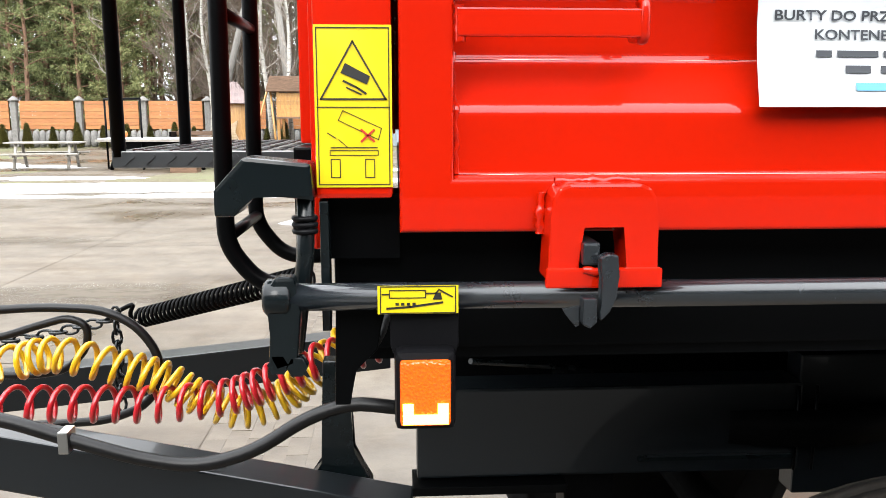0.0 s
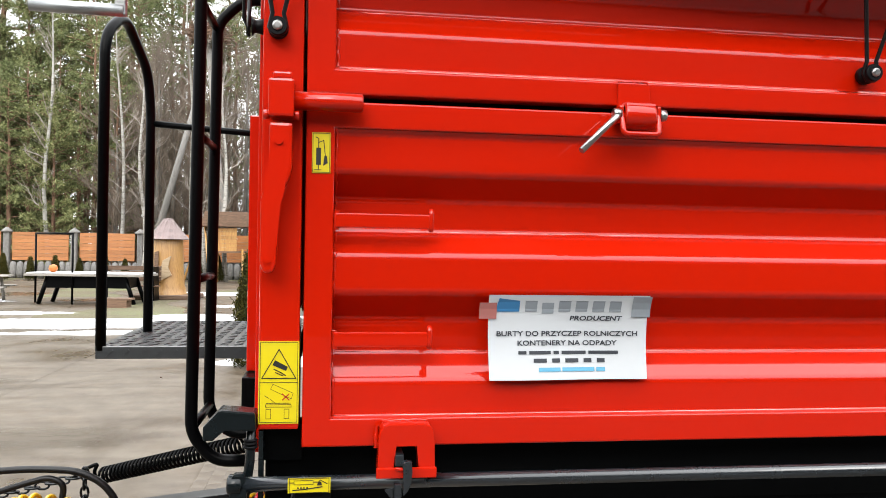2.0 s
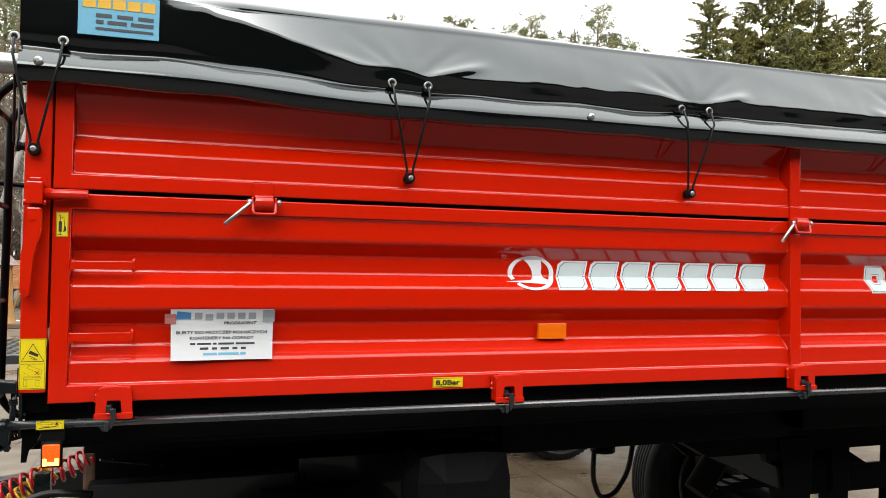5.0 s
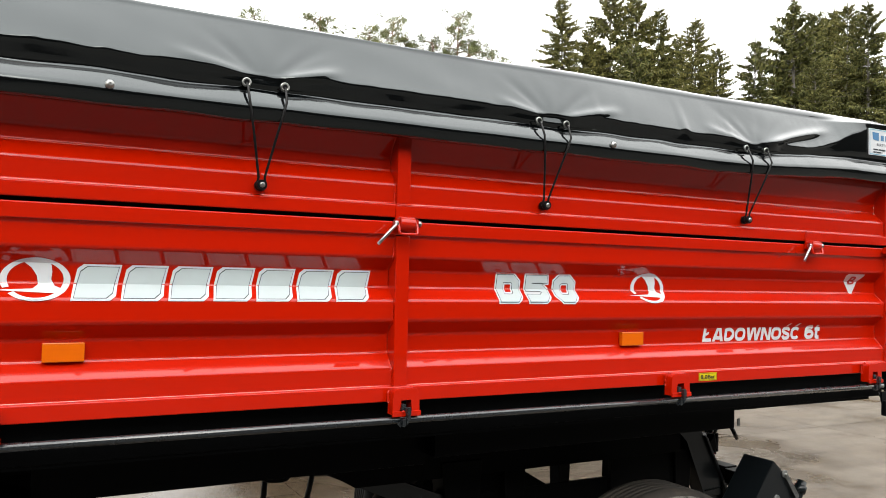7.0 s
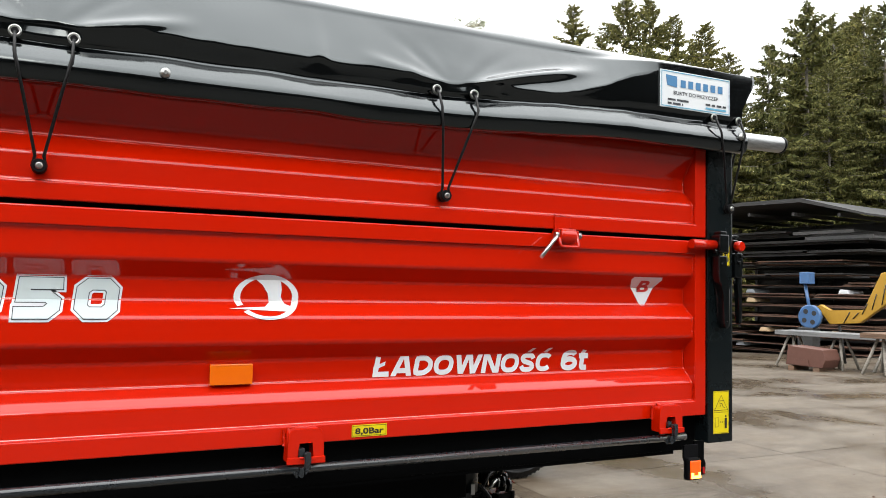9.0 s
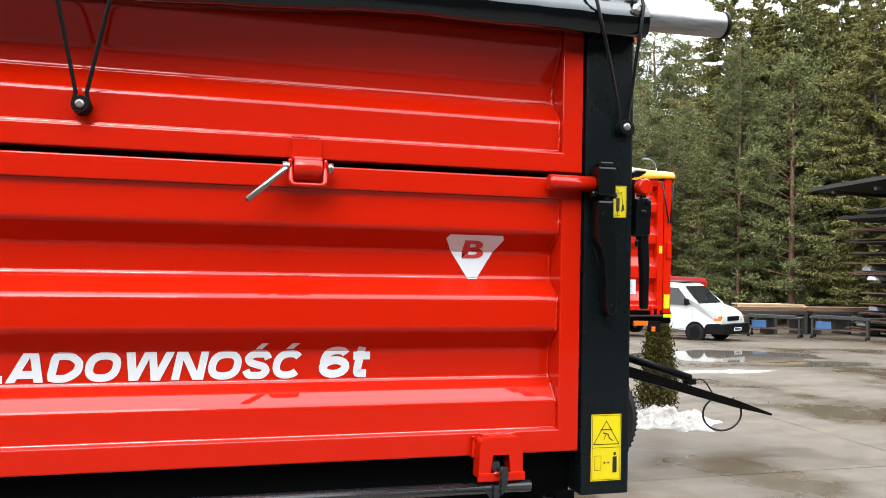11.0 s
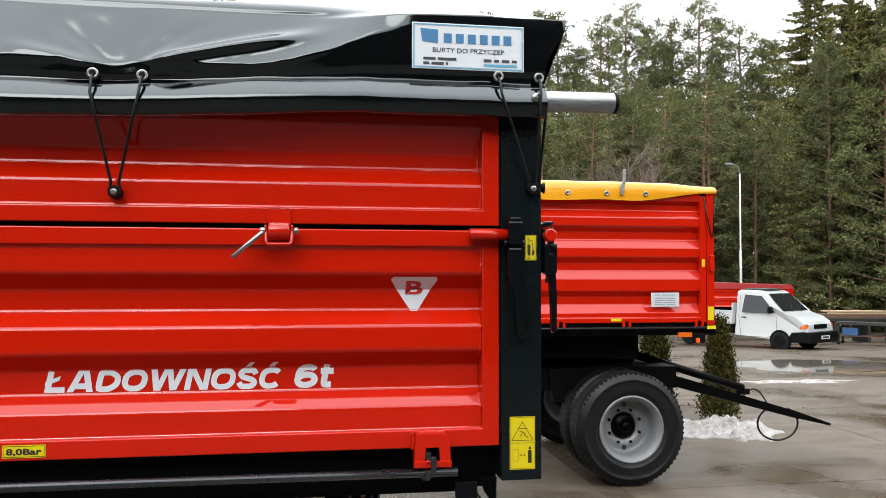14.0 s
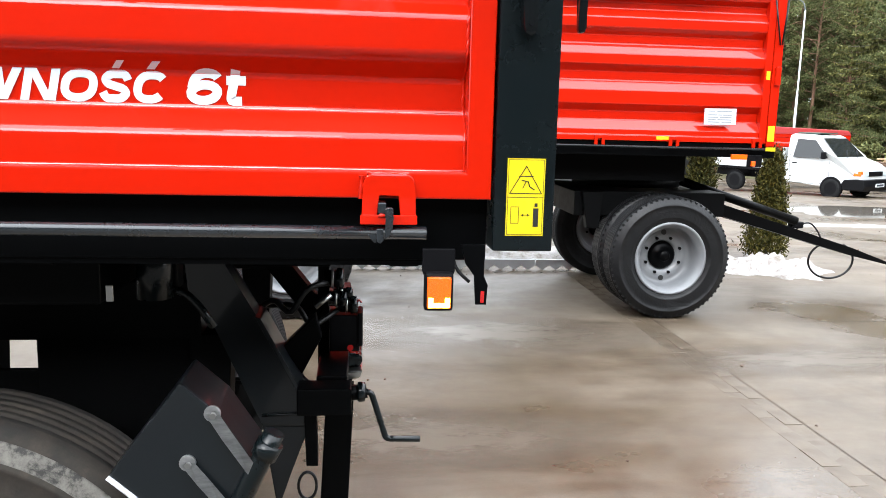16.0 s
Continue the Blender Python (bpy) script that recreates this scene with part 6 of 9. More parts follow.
def marker_lamp(x, z):
    """Bracket and lit amber lamp; x, z: lower middle of the lamp."""
    bm = prism(bmesh.new(), [(x - 0.026, z + 0.095), (x + 0.026, z + 0.095), (x + 0.026, z + 0.06), (x + 0.022, z + 0.05), (x - 0.022, z + 0.05), (x - 0.026, z + 0.06)], "y", -0.030, -0.022, 0.001)
    e = part("marker_lamp", bm, PLASTIC, trailer, "lit amber side marker lamp on a black bracket")
    part("lamp_body", B((x - 0.023, -0.046, z - 0.002), (x + 0.023, -0.022, z + 0.060), bev=0.006), PLASTIC, e)
    part("lens", B((x - 0.019, -0.050, z + 0.003), (x + 0.019, -0.044, z + 0.054), bev=0.003), AMBER, e)
    bm = B((x - 0.017, -0.0512, z + 0.005), (x + 0.017, -0.0485, z + 0.0125))
    box(bm, (x - 0.017, -0.0512, z + 0.0126), (x - 0.009, -0.0485, z + 0.021))
    box(bm, (x + 0.009, -0.0512, z + 0.0126), (x + 0.017, -0.0485, z + 0.021))
    part("light_strip", bm, AMBERLIT, e)
    s = 1 if x > 1 else -1
    part("lamp_wire", T(rounded([(x + s * 0.026, 0.02, z + 0.085), (x + s * 0.032, 0.01, z + 0.055), (x + s * 0.055, 0.005, z + 0.035)], 0.02), 0.003, 6), RUBBER, e)


marker_lamp(0.018, 1.283)
marker_lamp(4.393, 1.254)
part("lamp_stay", prism(bmesh.new(), [(-0.05, 1.37), (-0.012, 1.37), (-0.018, 1.335), (-0.036, 1.318), (-0.040, 1.29), (-0.052, 1.29)], "y", -0.012, -0.006, 0.001), BLACK, trailer)
part("lamp_stay", prism(bmesh.new(), [(4.432, 1.352), (4.472, 1.352), (4.470, 1.30), (4.478, 1.285), (4.476, 1.252), (4.458, 1.252), (4.456, 1.30), (4.440, 1.32)], "y", 0.0, 0.006, 0.001), BLACK, trailer)
part("stay_reflector", B((4.466, -0.002, 1.256), (4.472, 0.0, 1.275)), REDLENS, trailer)

# ---- front end: platform, ladder, drawbar, coiled lines ----
DX0, DX1, DY0, DY1 = -0.585, -0.12, 1.060, 1.80
deck = part("step_platform", B((DX0, DY0, 1.408), (DX1, DY1, 1.442), bev=0.002), DECKSTEEL, trailer, "black chequer-plate step platform")
rib = bmesh.new()
for i in range(12):
    for j in range(18):
        x, y = DX0 + 0.03 + i * 0.038, DY0 + 0.03 + j * 0.04
        a = radians(45 if (i + j) % 2 else -45)
        box(rib, (-0.013, -0.0035, 0), (0.013, 0.0035, 0.002), 0, pose(x, y, 1.442, 0, 0, math.degrees(a)))
part("chequer_ribs", rib, DECKSTEEL, deck)
rib = bmesh.new()
for i in range(11):
    box(rib, (-0.013, -0.002, -0.003), (0.013, 0.001, 0.003), 0, pose(DX0 + 0.035 + i * 0.042, DY0 - 0.0005, 1.425, 0, -40, 0))
part("edge_ribs", rib, DECKSTEEL, deck)
hr = T(rounded([(-0.574, 1.072, 1.43), (-0.574, 1.072, 2.29), (-0.552, 1.18, 2.37), (-0.535, 1.40, 2.26), (-0.53, 1.428, 2.15), (-0.53, 1.428, 1.43)], 0.06, 5), 0.0145, 12)
part("hand_rail", hr, BLACK, deck)
part("hand_rail_bar", T([(-0.53, 1.428, 2.10), (-0.078, 1.428, 2.07)], 0.0105, 10), BLACK, deck)
lad = thing("ladder", "black bent-tube ladder on the trailer's front wall", "ladder")
lad.parent = trailer
for k in ("category", "kind"):
    if k in lad:
        del lad[k]
for y, top in ((0.472, 2.306), (0.707, 2.290)):
    part("ladder_rail", T(rounded([(-0.09, y, top), (-0.17, y, top), (-0.228, y, top - 0.06), (-0.228, y, top - 0.12), (-0.235, y, 1.40), (-0.235, y, 1.34), (-0.19, y, 1.283), (-0.12, y, 1.283)], 0.09, 6), 0.0125, 12), BLACK, lad)
for z in (2.222, 1.945, 1.650, 1.352):
    part("rung", T([(-0.232, 0.472, z), (-0.232, 0.707, z)], 0.009, 10), BLACK, lad)

# drawbar: two converging beams with top plates
for (xa, ya), (xb, yb) in (((0.02, 0.66), (-2.3, 0.95)), ((-0.03, 1.55), (-2.3, 1.16))):
    d = Vector((xb - xa, yb - ya, 0))
    m = Matrix.Translation((xa, ya, 0)) @ Matrix.Rotation(math.atan2(d.y, d.x), 4, "Z")
    bm = bmesh.new()
    ln = d.length
    prism(bm, [(0, 0.77), (0, 0.87), (ln, 1.22), (ln, 1.12)] if ya < 1 else [(0, 0.82), (0, 0.925), (ln, 0.80), (ln, 0.72)], "y", -0.04, 0.04, 0.004)
    bmesh.ops.transform(bm, matrix=m, verts=bm.verts[:])
    part("drawbar_beam", bm, SATIN, trailer)
part("drawbar_eye", L([(0.05, -0.03), (0.09, -0.03), (0.09, 0.03), (0.05, 0.03), (0.05, -0.03)], (-2.42, 1.09, 0.88), "z", 24, False), BLACK, trailer)
part("front_cross_beam", B((0.06, 0.76, 0.84), (0.14, 1.65, 0.98), bev=0.004), UNDER, trailer)
part("hose_bracket", prism(bmesh.new(), [(-0.135, 1.09), (-0.09, 1.09), (-0.085, 0.92), (-0.05, 0.86), (-0.05, 0.82), (-0.17, 0.82), (-0.17, 0.86), (-0.138, 0.90)], "y", 0.73, 0.77, 0.003), GREYBLACK, trailer)
# black block added to darken the bright gap below the post
part("post_foot", B((-0.06, 0.03, 1.40), (0.0, 0.08, 1.453)), BLACK, trailer)


def coil(p0, p1, sag, r, wire, turns, n=14, squeeze=None):
    """A helical line hung between two points."""
    p0, p1 = Vector(p0), Vector(p1)
    bm = bmesh.new()
    pts = []
    tot = int(turns * n)
    for i in range(tot + 1):
        u = i / tot
        uu = squeeze(u) if squeeze else u
        c = p0.lerp(p1, uu) - Vector((0, 0, sag * 4 * uu * (1 - uu)))
        d = (p1 - p0 - Vector((0, 0, sag * 4 * (1 - 2 * uu)))).normalized()
        s = d.cross(Vector((0, 0, 1))).normalized()
        w = s.cross(d)
        a = 2 * math.pi * i / n
        pts.append(c + r * (math.cos(a) * s + math.sin(a) * w))
    return tube(bm, pts, wire, 7)


def coil_along(path, r, wire, turns, n=16, tight=None):
    """A helix round a smooth path; tight(u) says how far along the path the turns have come."""
    pts = [Vector(p) for p in path]

    def at(u):
        u = min(0.9999, max(0.0, u)) * (len(pts) - 1)
        i = int(u)
        f = u - i
        p0, p1, p2, p3 = pts[max(0, i - 1)], pts[i], pts[i + 1], pts[min(len(pts) - 1, i + 2)]
        return 0.5 * (2 * p1 + (p2 - p0) * f + (2 * p0 - 5 * p1 + 4 * p2 - p3) * f * f + (3 * p1 - p0 - 3 * p2 + p3) * f ** 3)
    out = []
    tot = int(turns * n)
    for i in range(tot + 1):
        u = tight(i / tot) if tight else i / tot
        c = at(u)
        d = (at(u + 0.004) - at(u - 0.004)).normalized()
        s = d.cross(Vector((0, 0, 1))).normalized()
        w = s.cross(d)
        a = 2 * math.pi * i / n
        out.append(c + r * (math.cos(a) * s + math.sin(a) * w))
    return tube(bmesh.new(), out, wire, 7)


part("return_spring", coil((-0.605, 1.25, 1.043), (-0.18, 0.97, 1.195), 0.0, 0.0215, 0.0042, 36, 10), BLACK, trailer, "black helical tension spring")
part("spring_hook", T(rounded([(-0.60, 1.25, 1.045), (-0.625, 1.26, 1.02), (-0.64, 1.26, 1.05), (-0.625, 1.26, 1.075), (-0.66, 1.26, 1.06), (-0.70, 1.27, 1.03)], 0.02), 0.0055, 8), BLACK, trailer)
part("yellow_coil_line", coil_along([(-1.5, 1.0, 0.98), (-1.1, 0.99, 0.985), (-0.80, 0.98, 1.018), (-0.70, 0.98, 1.036), (-0.573, 0.98, 1.008), (-0.484, 0.985, 0.979), (-0.418, 0.99, 0.936), (-0.327, 0.99, 0.905), (-0.244, 1.0, 0.93), (-0.19, 1.0, 0.976), (-0.10, 1.0, 1.06)], 0.0335, 0.0060, 35, 18), YELLOWHOSE, trailer, "coiled yellow air line", smooth=True)
part("red_coil_line", coil_along([(-1.5, 0.97, 0.95), (-1.1, 0.96, 0.95), (-0.794, 0.95, 0.945), (-0.634, 0.95, 0.942), (-0.489, 0.95, 0.938), (-0.353, 0.95, 0.95), (-0.272, 0.95, 0.976), (-0.168, 0.95, 1.022), (-0.059, 0.94, 1.055), (0.02, 0.93, 1.10)], 0.034, 0.0060, 31, 18), REDHOSE, trailer, "coiled red air line", smooth=True)
part("hydraulic_hose", T(rounded([(-1.5, 0.64, 1.15), (-0.633, 0.62, 1.042), (-0.531, 0.62, 1.004), (-0.418, 0.62, 0.967), (-0.329, 0.62, 0.952), (-0.238, 0.62, 0.975), (-0.154, 0.62, 1.03), (-0.081, 0.62, 1.056), (0.05, 0.60, 1.046)], 0.06, 4), 0.0115, 10), RUBBER, trailer)
part("hose_clip", B((-0.541, 0.603, 0.985), (-0.524, 0.637, 1.022), bev=0.003), STEEL, trailer)
part("black_loop_line", T(rounded([(-1.4, 1.08, 1.06), (-0.831, 1.05, 1.115), (-0.739, 1.05, 1.119), (-0.624, 1.05, 1.112), (-0.556, 1.05, 1.078), (-0.513, 1.05, 1.015), (-0.511, 1.05, 0.946), (-0.55, 1.05, 0.896), (-0.63, 1.05, 0.866), (-0.9, 1.06, 0.85), (-1.4, 1.08, 0.86)], 0.05, 4), 0.0095, 9), RUBBER, trailer)
part("black_loop_line", T(rounded([(-1.4, 1.08, 0.98), (-0.837, 1.05, 1.054), (-0.766, 1.05, 1.077), (-0.695, 1.05, 1.096), (-0.656, 1.05, 1.079), (-0.659, 1.05, 1.03), (-0.704, 1.05, 0.981), (-0.775, 1.05, 0.97), (-1.3, 1.08, 0.98)], 0.035, 4), 0.0085, 9), RUBBER, trailer)
ch = bmesh.new()
for i in range(16):
    t = i / 15
    c = Vector((-1.12 + 0.42 * t, 1.27, 0.975 + 0.055 * t - 0.015 * math.sin(math.pi * t)))
    m = Matrix.Translation(c) @ Matrix.Rotation(radians(90 * (i % 2)), 4, "X")
    ring = [m @ Vector((0.020 * math.cos(a), 0, 0.011 * math.sin(a))) for a in (2 * math.pi * k / 10 for k in range(11))]
    tube(ch, ring, 0.0035, 6)
part("safety_chain", ch, GREYBLACK, trailer)
ch = bmesh.new()
for i in range(9):
    c = Vector((-0.632, 1.15, 1.075 - 0.026 * i))
    m = Matrix.Translation(c) @ Matrix.Rotation(radians(90 * (i % 2)), 4, "Z")
    ring = [m @ Vector((0.010 * math.cos(a), 0, 0.019 * math.sin(a))) for a in (2 * math.pi * k / 10 for k in range(11))]
    tube(ch, ring, 0.0035, 6)
part("hanging_chain", ch, GREYBLACK, trailer)
part("tow_block", B((-0.01, 0.9, 0.98), (0.03, 0.98, 1.12), bev=0.01), RUSTSTEEL, trailer)

# ---- second trailer, parked behind, its drawbar to the other side ----
second = thing("parked_trailer", "red farm trailer with a yellow tarpaulin, parked behind", "trailer")
SX0, SX1, SY = 2.9, 7.51, 4.69
SP = [(1.452, 0.004), (1.458, 0.012), (1.49, 0.012)]
for zc in (1.535, 1.83, 2.10):
    SP += [(zc - 0.04, 0.012), (zc + 0.035, 0.065), (zc + 0.10, 0.065), (zc + 0.155, 0.012)]
SP += [(2.325, 0.012), (2.39, 0.06), (2.44, 0.06), (2.475, 0.012), (2.50, 0.004)]
sb = part("side_board", B((SX0, SY, 1.412), (SX0 + 0.05, SY + 0.06, 2.52), bev=0.004), RED, second, "red corrugated drop side")
for a, b in (((SX1 - 0.13, SY, 1.412), (SX1 - 0.075, SY + 0.06, 2.52)), ((SX0 + 0.05, SY, 1.412), (SX1 - 0.13, SY + 0.06, 1.4525)), ((SX0 + 0.05, SY, 2.50), (SX1 - 0.13, SY + 0.06, 2.54))):
    part("board_rail", B(a, b, bev=0.004), RED, sb)
part("panel", corrugated(SP, SX0 + 0.05, SX1 - 0.13, SY), RED, sb)
part("corner_post", B((SX1 - 0.07, SY - 0.004, 1.39), (SX1, SY + 0.08, 2.56), bev=0.004), RED, second)
part("front_wall", B((SX1 - 0.02, SY + 0.08, 1.40), (SX1 + 0.02, SY + 2.1, 2.54), bev=0.004), RED, second)
part("rear_wall", B((SX0 - 0.02, SY + 0.02, 1.40), (SX0, SY + 2.1, 2.54), bev=0.004), RED, second)
part("far_board", B((SX0, SY + 2.1, 1.41), (SX1, SY + 2.15, 2.54), bev=0.004), RED, second)
part("box_floor", B((SX0, SY + 0.06, 1.36), (SX1, SY + 2.1, 1.405)), BLACK, second)
part("corner_latch", B((SX1 - 0.05, SY - 0.03, 1.86), (SX1 - 0.01, SY - 0.005, 2.0), bev=0.005), RED, second)
part("side_sill", B((SX0, SY + 0.02, 1.30), (SX1 + 0.02, SY + 0.05, 1.405), bev=0.003), BLACK, second)
part("lock_shaft", T([(SX0, SY - 0.03, 1.368), (SX1 - 0.02, SY - 0.03, 1.368)], 0.011, 10), GREYBLACK, second)
for x in (6.10, 6.69, 7.36):
    bm = bmesh.new()
    box(bm, (x - 0.04, SY - 0.022, 1.37), (x - 0.016, SY - 0.002, 1.45), 0.002)
    box(bm, (x + 0.016, SY - 0.022, 1.37), (x + 0.04, SY - 0.002, 1.45), 0.002)
    box(bm, (x - 0.0155, SY - 0.022, 1.425), (x + 0.0155, SY - 0.002, 1.45), 0.002)
    part("hinge_bracket", bm, RED, sb)
# labels on it
bm = bmesh.new()
quad(bm, ((6.92, 1.55), (7.178, 1.552), (7.176, 1.674), (6.918, 1.672)))
lab = part("paper_notice", bm, PAPER, second, "white printed notice")
lab.location.y = SY - 0.006
for z, c in ((1.648, (6, 2, 14)), (1.62, (9, 1, 4, 1, 9)), (1.602, (7, 1, 8)), (1.584, (5, 1, 9)), (1.566, (6, 1, 5))):
    part("print_line", bar_row(6.95, 7.14, z, 0.007, c), DECALGREY, lab).location.y = -0.001
bm = bmesh.new()
quad(bm, ((6.552, 1.425), (6.65, 1.425), (6.65, 1.45), (6.552, 1.45)))
part("pressure_label", bm, SIGNYELLOW, sb).location.y = SY - 0.002
bm = bmesh.new()
quad(bm, ((7.445, 1.43), (7.50, 1.43), (7.50, 1.55), (7.445, 1.55)))
part("safety_label", bm, SIGNYELLOW, second).location.y = SY - 0.006
bm = bmesh.new()
quad(bm, ((7.395, 1.90), (7.425, 1.90), (7.425, 1.965), (7.395, 1.965)))
part("safety_label", bm, SIGNYELLOW, second).location.y = SY - 0.002
part("shaft_label", B((7.42, SY - 0.043, 1.355), (7.50, SY - 0.041, 1.385)), SIGNYELLOW, second)
part("side_marker", B((7.16, SY - 0.02, 1.285), (7.29, SY + 0.0, 1.325), bev=0.003), REFLECTOR, second)
part("side_marker", B((7.33, SY - 0.02, 1.235), (7.36, SY + 0.0, 1.275), bev=0.003), AMBER, second)
part("marker_bracket", B((7.30, SY - 0.005, 1.23), (7.42, SY + 0.01, 1.32), bev=0.003), PLASTIC, second)
part("underbody", B((3.2, SY + 0.35, 1.08), (6.95, SY + 0.42, 1.30), bev=0.004), UNDER, second)
part("underbody", B((3.2, SY + 1.5, 1.0), (6.95, SY + 1.6, 1.30), bev=0.004), UNDER, second)
part("turntable", L([(0.42, 0), (0.48, 0), (0.48, 0.08), (0.42, 0.08), (0.42, 0)], (6.69, SY + 1.05, 1.0), "z", 32, False), UNDER, second)
part("turntable_frame", B((6.05, SY + 0.42, 0.78), (7.35, SY + 1.7, 0.98), bev=0.006), UNDER, second)
part("spring_hanger", prism(bmesh.new(), [(6.10, 0.98), (6.28, 0.98), (6.25, 0.68), (6.15, 0.68)], "y", SY + 0.36, SY + 0.44, 0.004), UNDER, second)
for x in (6.74, 3.75):
    wheel_on(second, x, SY + 0.0, SY + 0.24, 0.492, tread_n=64, deep=True, rim_r=0.278, rubber=WETRUBBER)
    wheel_on(second, x, SY + 0.31, SY + 0.55, 0.492, tread_n=64, rim_r=0.265, rubber=WETRUBBER)
    wheel_on(second, x, SY + 1.75, SY + 1.99, 0.492, rim_r=0.265)
    part("axle", T([(x, SY + 0.2, 0.49), (x, SY + 1.9, 0.49)], 0.055, 12), BLACK, second)
# its drawbar slopes to the ground
for y0 in (SY + 0.55, SY + 1.35):
    a, b = Vector((7.05, y0, 0.92)), Vector((9.28, SY + 0.98, 0.29))
    m = Matrix.Translation(a) @ (b - a).to_track_quat("X", "Z").to_matrix().to_4x4()
    ln = (b - a).length
    part("drawbar_beam", prism(bmesh.new(), [(0, -0.055), (0, 0.055), (ln * 0.8, 0.035), (ln, 0.01), (ln, -0.012), (ln * 0.8, -0.035)], "y", -0.03, 0.03, 0.004), BLACK, second).matrix_basis = m
part("drawbar_strut", T([(7.1, SY + 0.75, 1.05), (8.25, SY + 0.85, 0.70)], 0.04, 14), BLACK, second)
part("brake_hose", T([(8.66 + 0.22 * math.cos(a), SY + 0.9, 0.33 + 0.17 * math.sin(a)) for a in (radians(60 - 7.0 * k) for k in range(44))], 0.010, 8), RUBBER, second)
part("brake_hose", T([(8.3 + 0.28 * t, SY + 0.93, 0.60 + 0.12 * math.sin(math.pi * t) - 0.1 * t) for t in (k / 16 for k in range(17))], 0.008, 8), RUBBER, second)
part("hose_head", B((8.22, SY + 0.86, 0.63), (8.34, SY + 0.93, 0.69), bev=0.01), PLASTIC, second)

ycover = thing("yellow_tarpaulin", "bright yellow PVC tarpaulin stretched over the parked trailer", "tarpaulin")
bm = bmesh.new()
rows = []
for i in range(81):
    x = SX0 - 0.03 + (SX1 - SX0 + 0.05) * i / 80
    row = []
    end = smooth_step(SX1 - 0.5, SX1 - 0.05, x)
    tip = smooth_step(SX1 - 0.75, SX1, x)
    for y, z in ((SY - 0.018, 2.485), (SY - 0.022, 2.52), (SY - 0.022, 2.56), (SY - 0.016, 2.61), (SY + 0.01, 2.632), (SY + 0.08, 2.645), (SY + 0.5, 2.67), (SY + 1.05, 2.685), (SY + 1.6, 2.66), (SY + 2.15, 2.62), (SY + 2.2, 2.49)):
        w = 0.010 * noise.noise(Vector((x * 2.5, y * 4, z * 6)))
        row.append(bm.verts.new((x, y + (0.6 * w if y < SY + 0.02 else 0), z + w - 0.03 * end * (z > 2.6) + (0.075 * tip - 0.012 + 0.004 * math.sin(x * 9)) * (z < 2.5) + 0.035 * tip * (2.5 < z < 2.53))))
    rows.append(row)
for a, b in zip(rows, rows[1:]):
    for k in range(10):
        bm.faces.new((a[k], b[k], b[k + 1], a[k + 1]))
for row in (rows[0], rows[-1]):
    low = [bm.verts.new((v.co.x, v.co.y, min(2.50, v.co.z - 0.005))) for v in row]
    for k in range(10):
        bm.faces.new((row[k], row[k + 1], low[k + 1], low[k]))
part("cover", bm, TARPYELLOW, ycover, smooth=True)
for x in (5.80, 6.16, 6.51, 6.865):
    ring = part("eyelet", L([(0.009, -0.002), (0.015, -0.007), (0.022, -0.004), (0.023, 0.004)], (x, SY - 0.028, 2.532), "y", 16), STEEL, ycover)
    # black disc in place of a shaded opening
    part("eyelet_hole", L([(0.009, -0.0025), (0.009, 0.004)], (x, SY - 0.028, 2.532), "y", 10), PLASTIC, ring)
part("cover_bracket", prism(bmesh.new(), [(6.63, 2.52), (6.66, 2.52), (6.665, 2.60), (6.68, 2.63), (6.68, 2.74), (6.655, 2.74), (6.655, 2.64), (6.63, 2.60)], "y", SY - 0.045, SY - 0.03, 0.002), GALV, ycover)
for a, b in (((7.40, SY - 0.03, 2.52), (7.47, SY - 0.03, 2.16)), ((7.51, SY - 0.03, 2.52), (7.485, SY - 0.03, 2.16))):
    part("elastic_cord", T([a, b], 0.006, 6), RUBBER, ycover)

# ---- white pickup truck ----


SCREEN = base_material("windscreen_glass", (0.018, 0.021, 0.022), 0.05, 0, 0.0)[0]


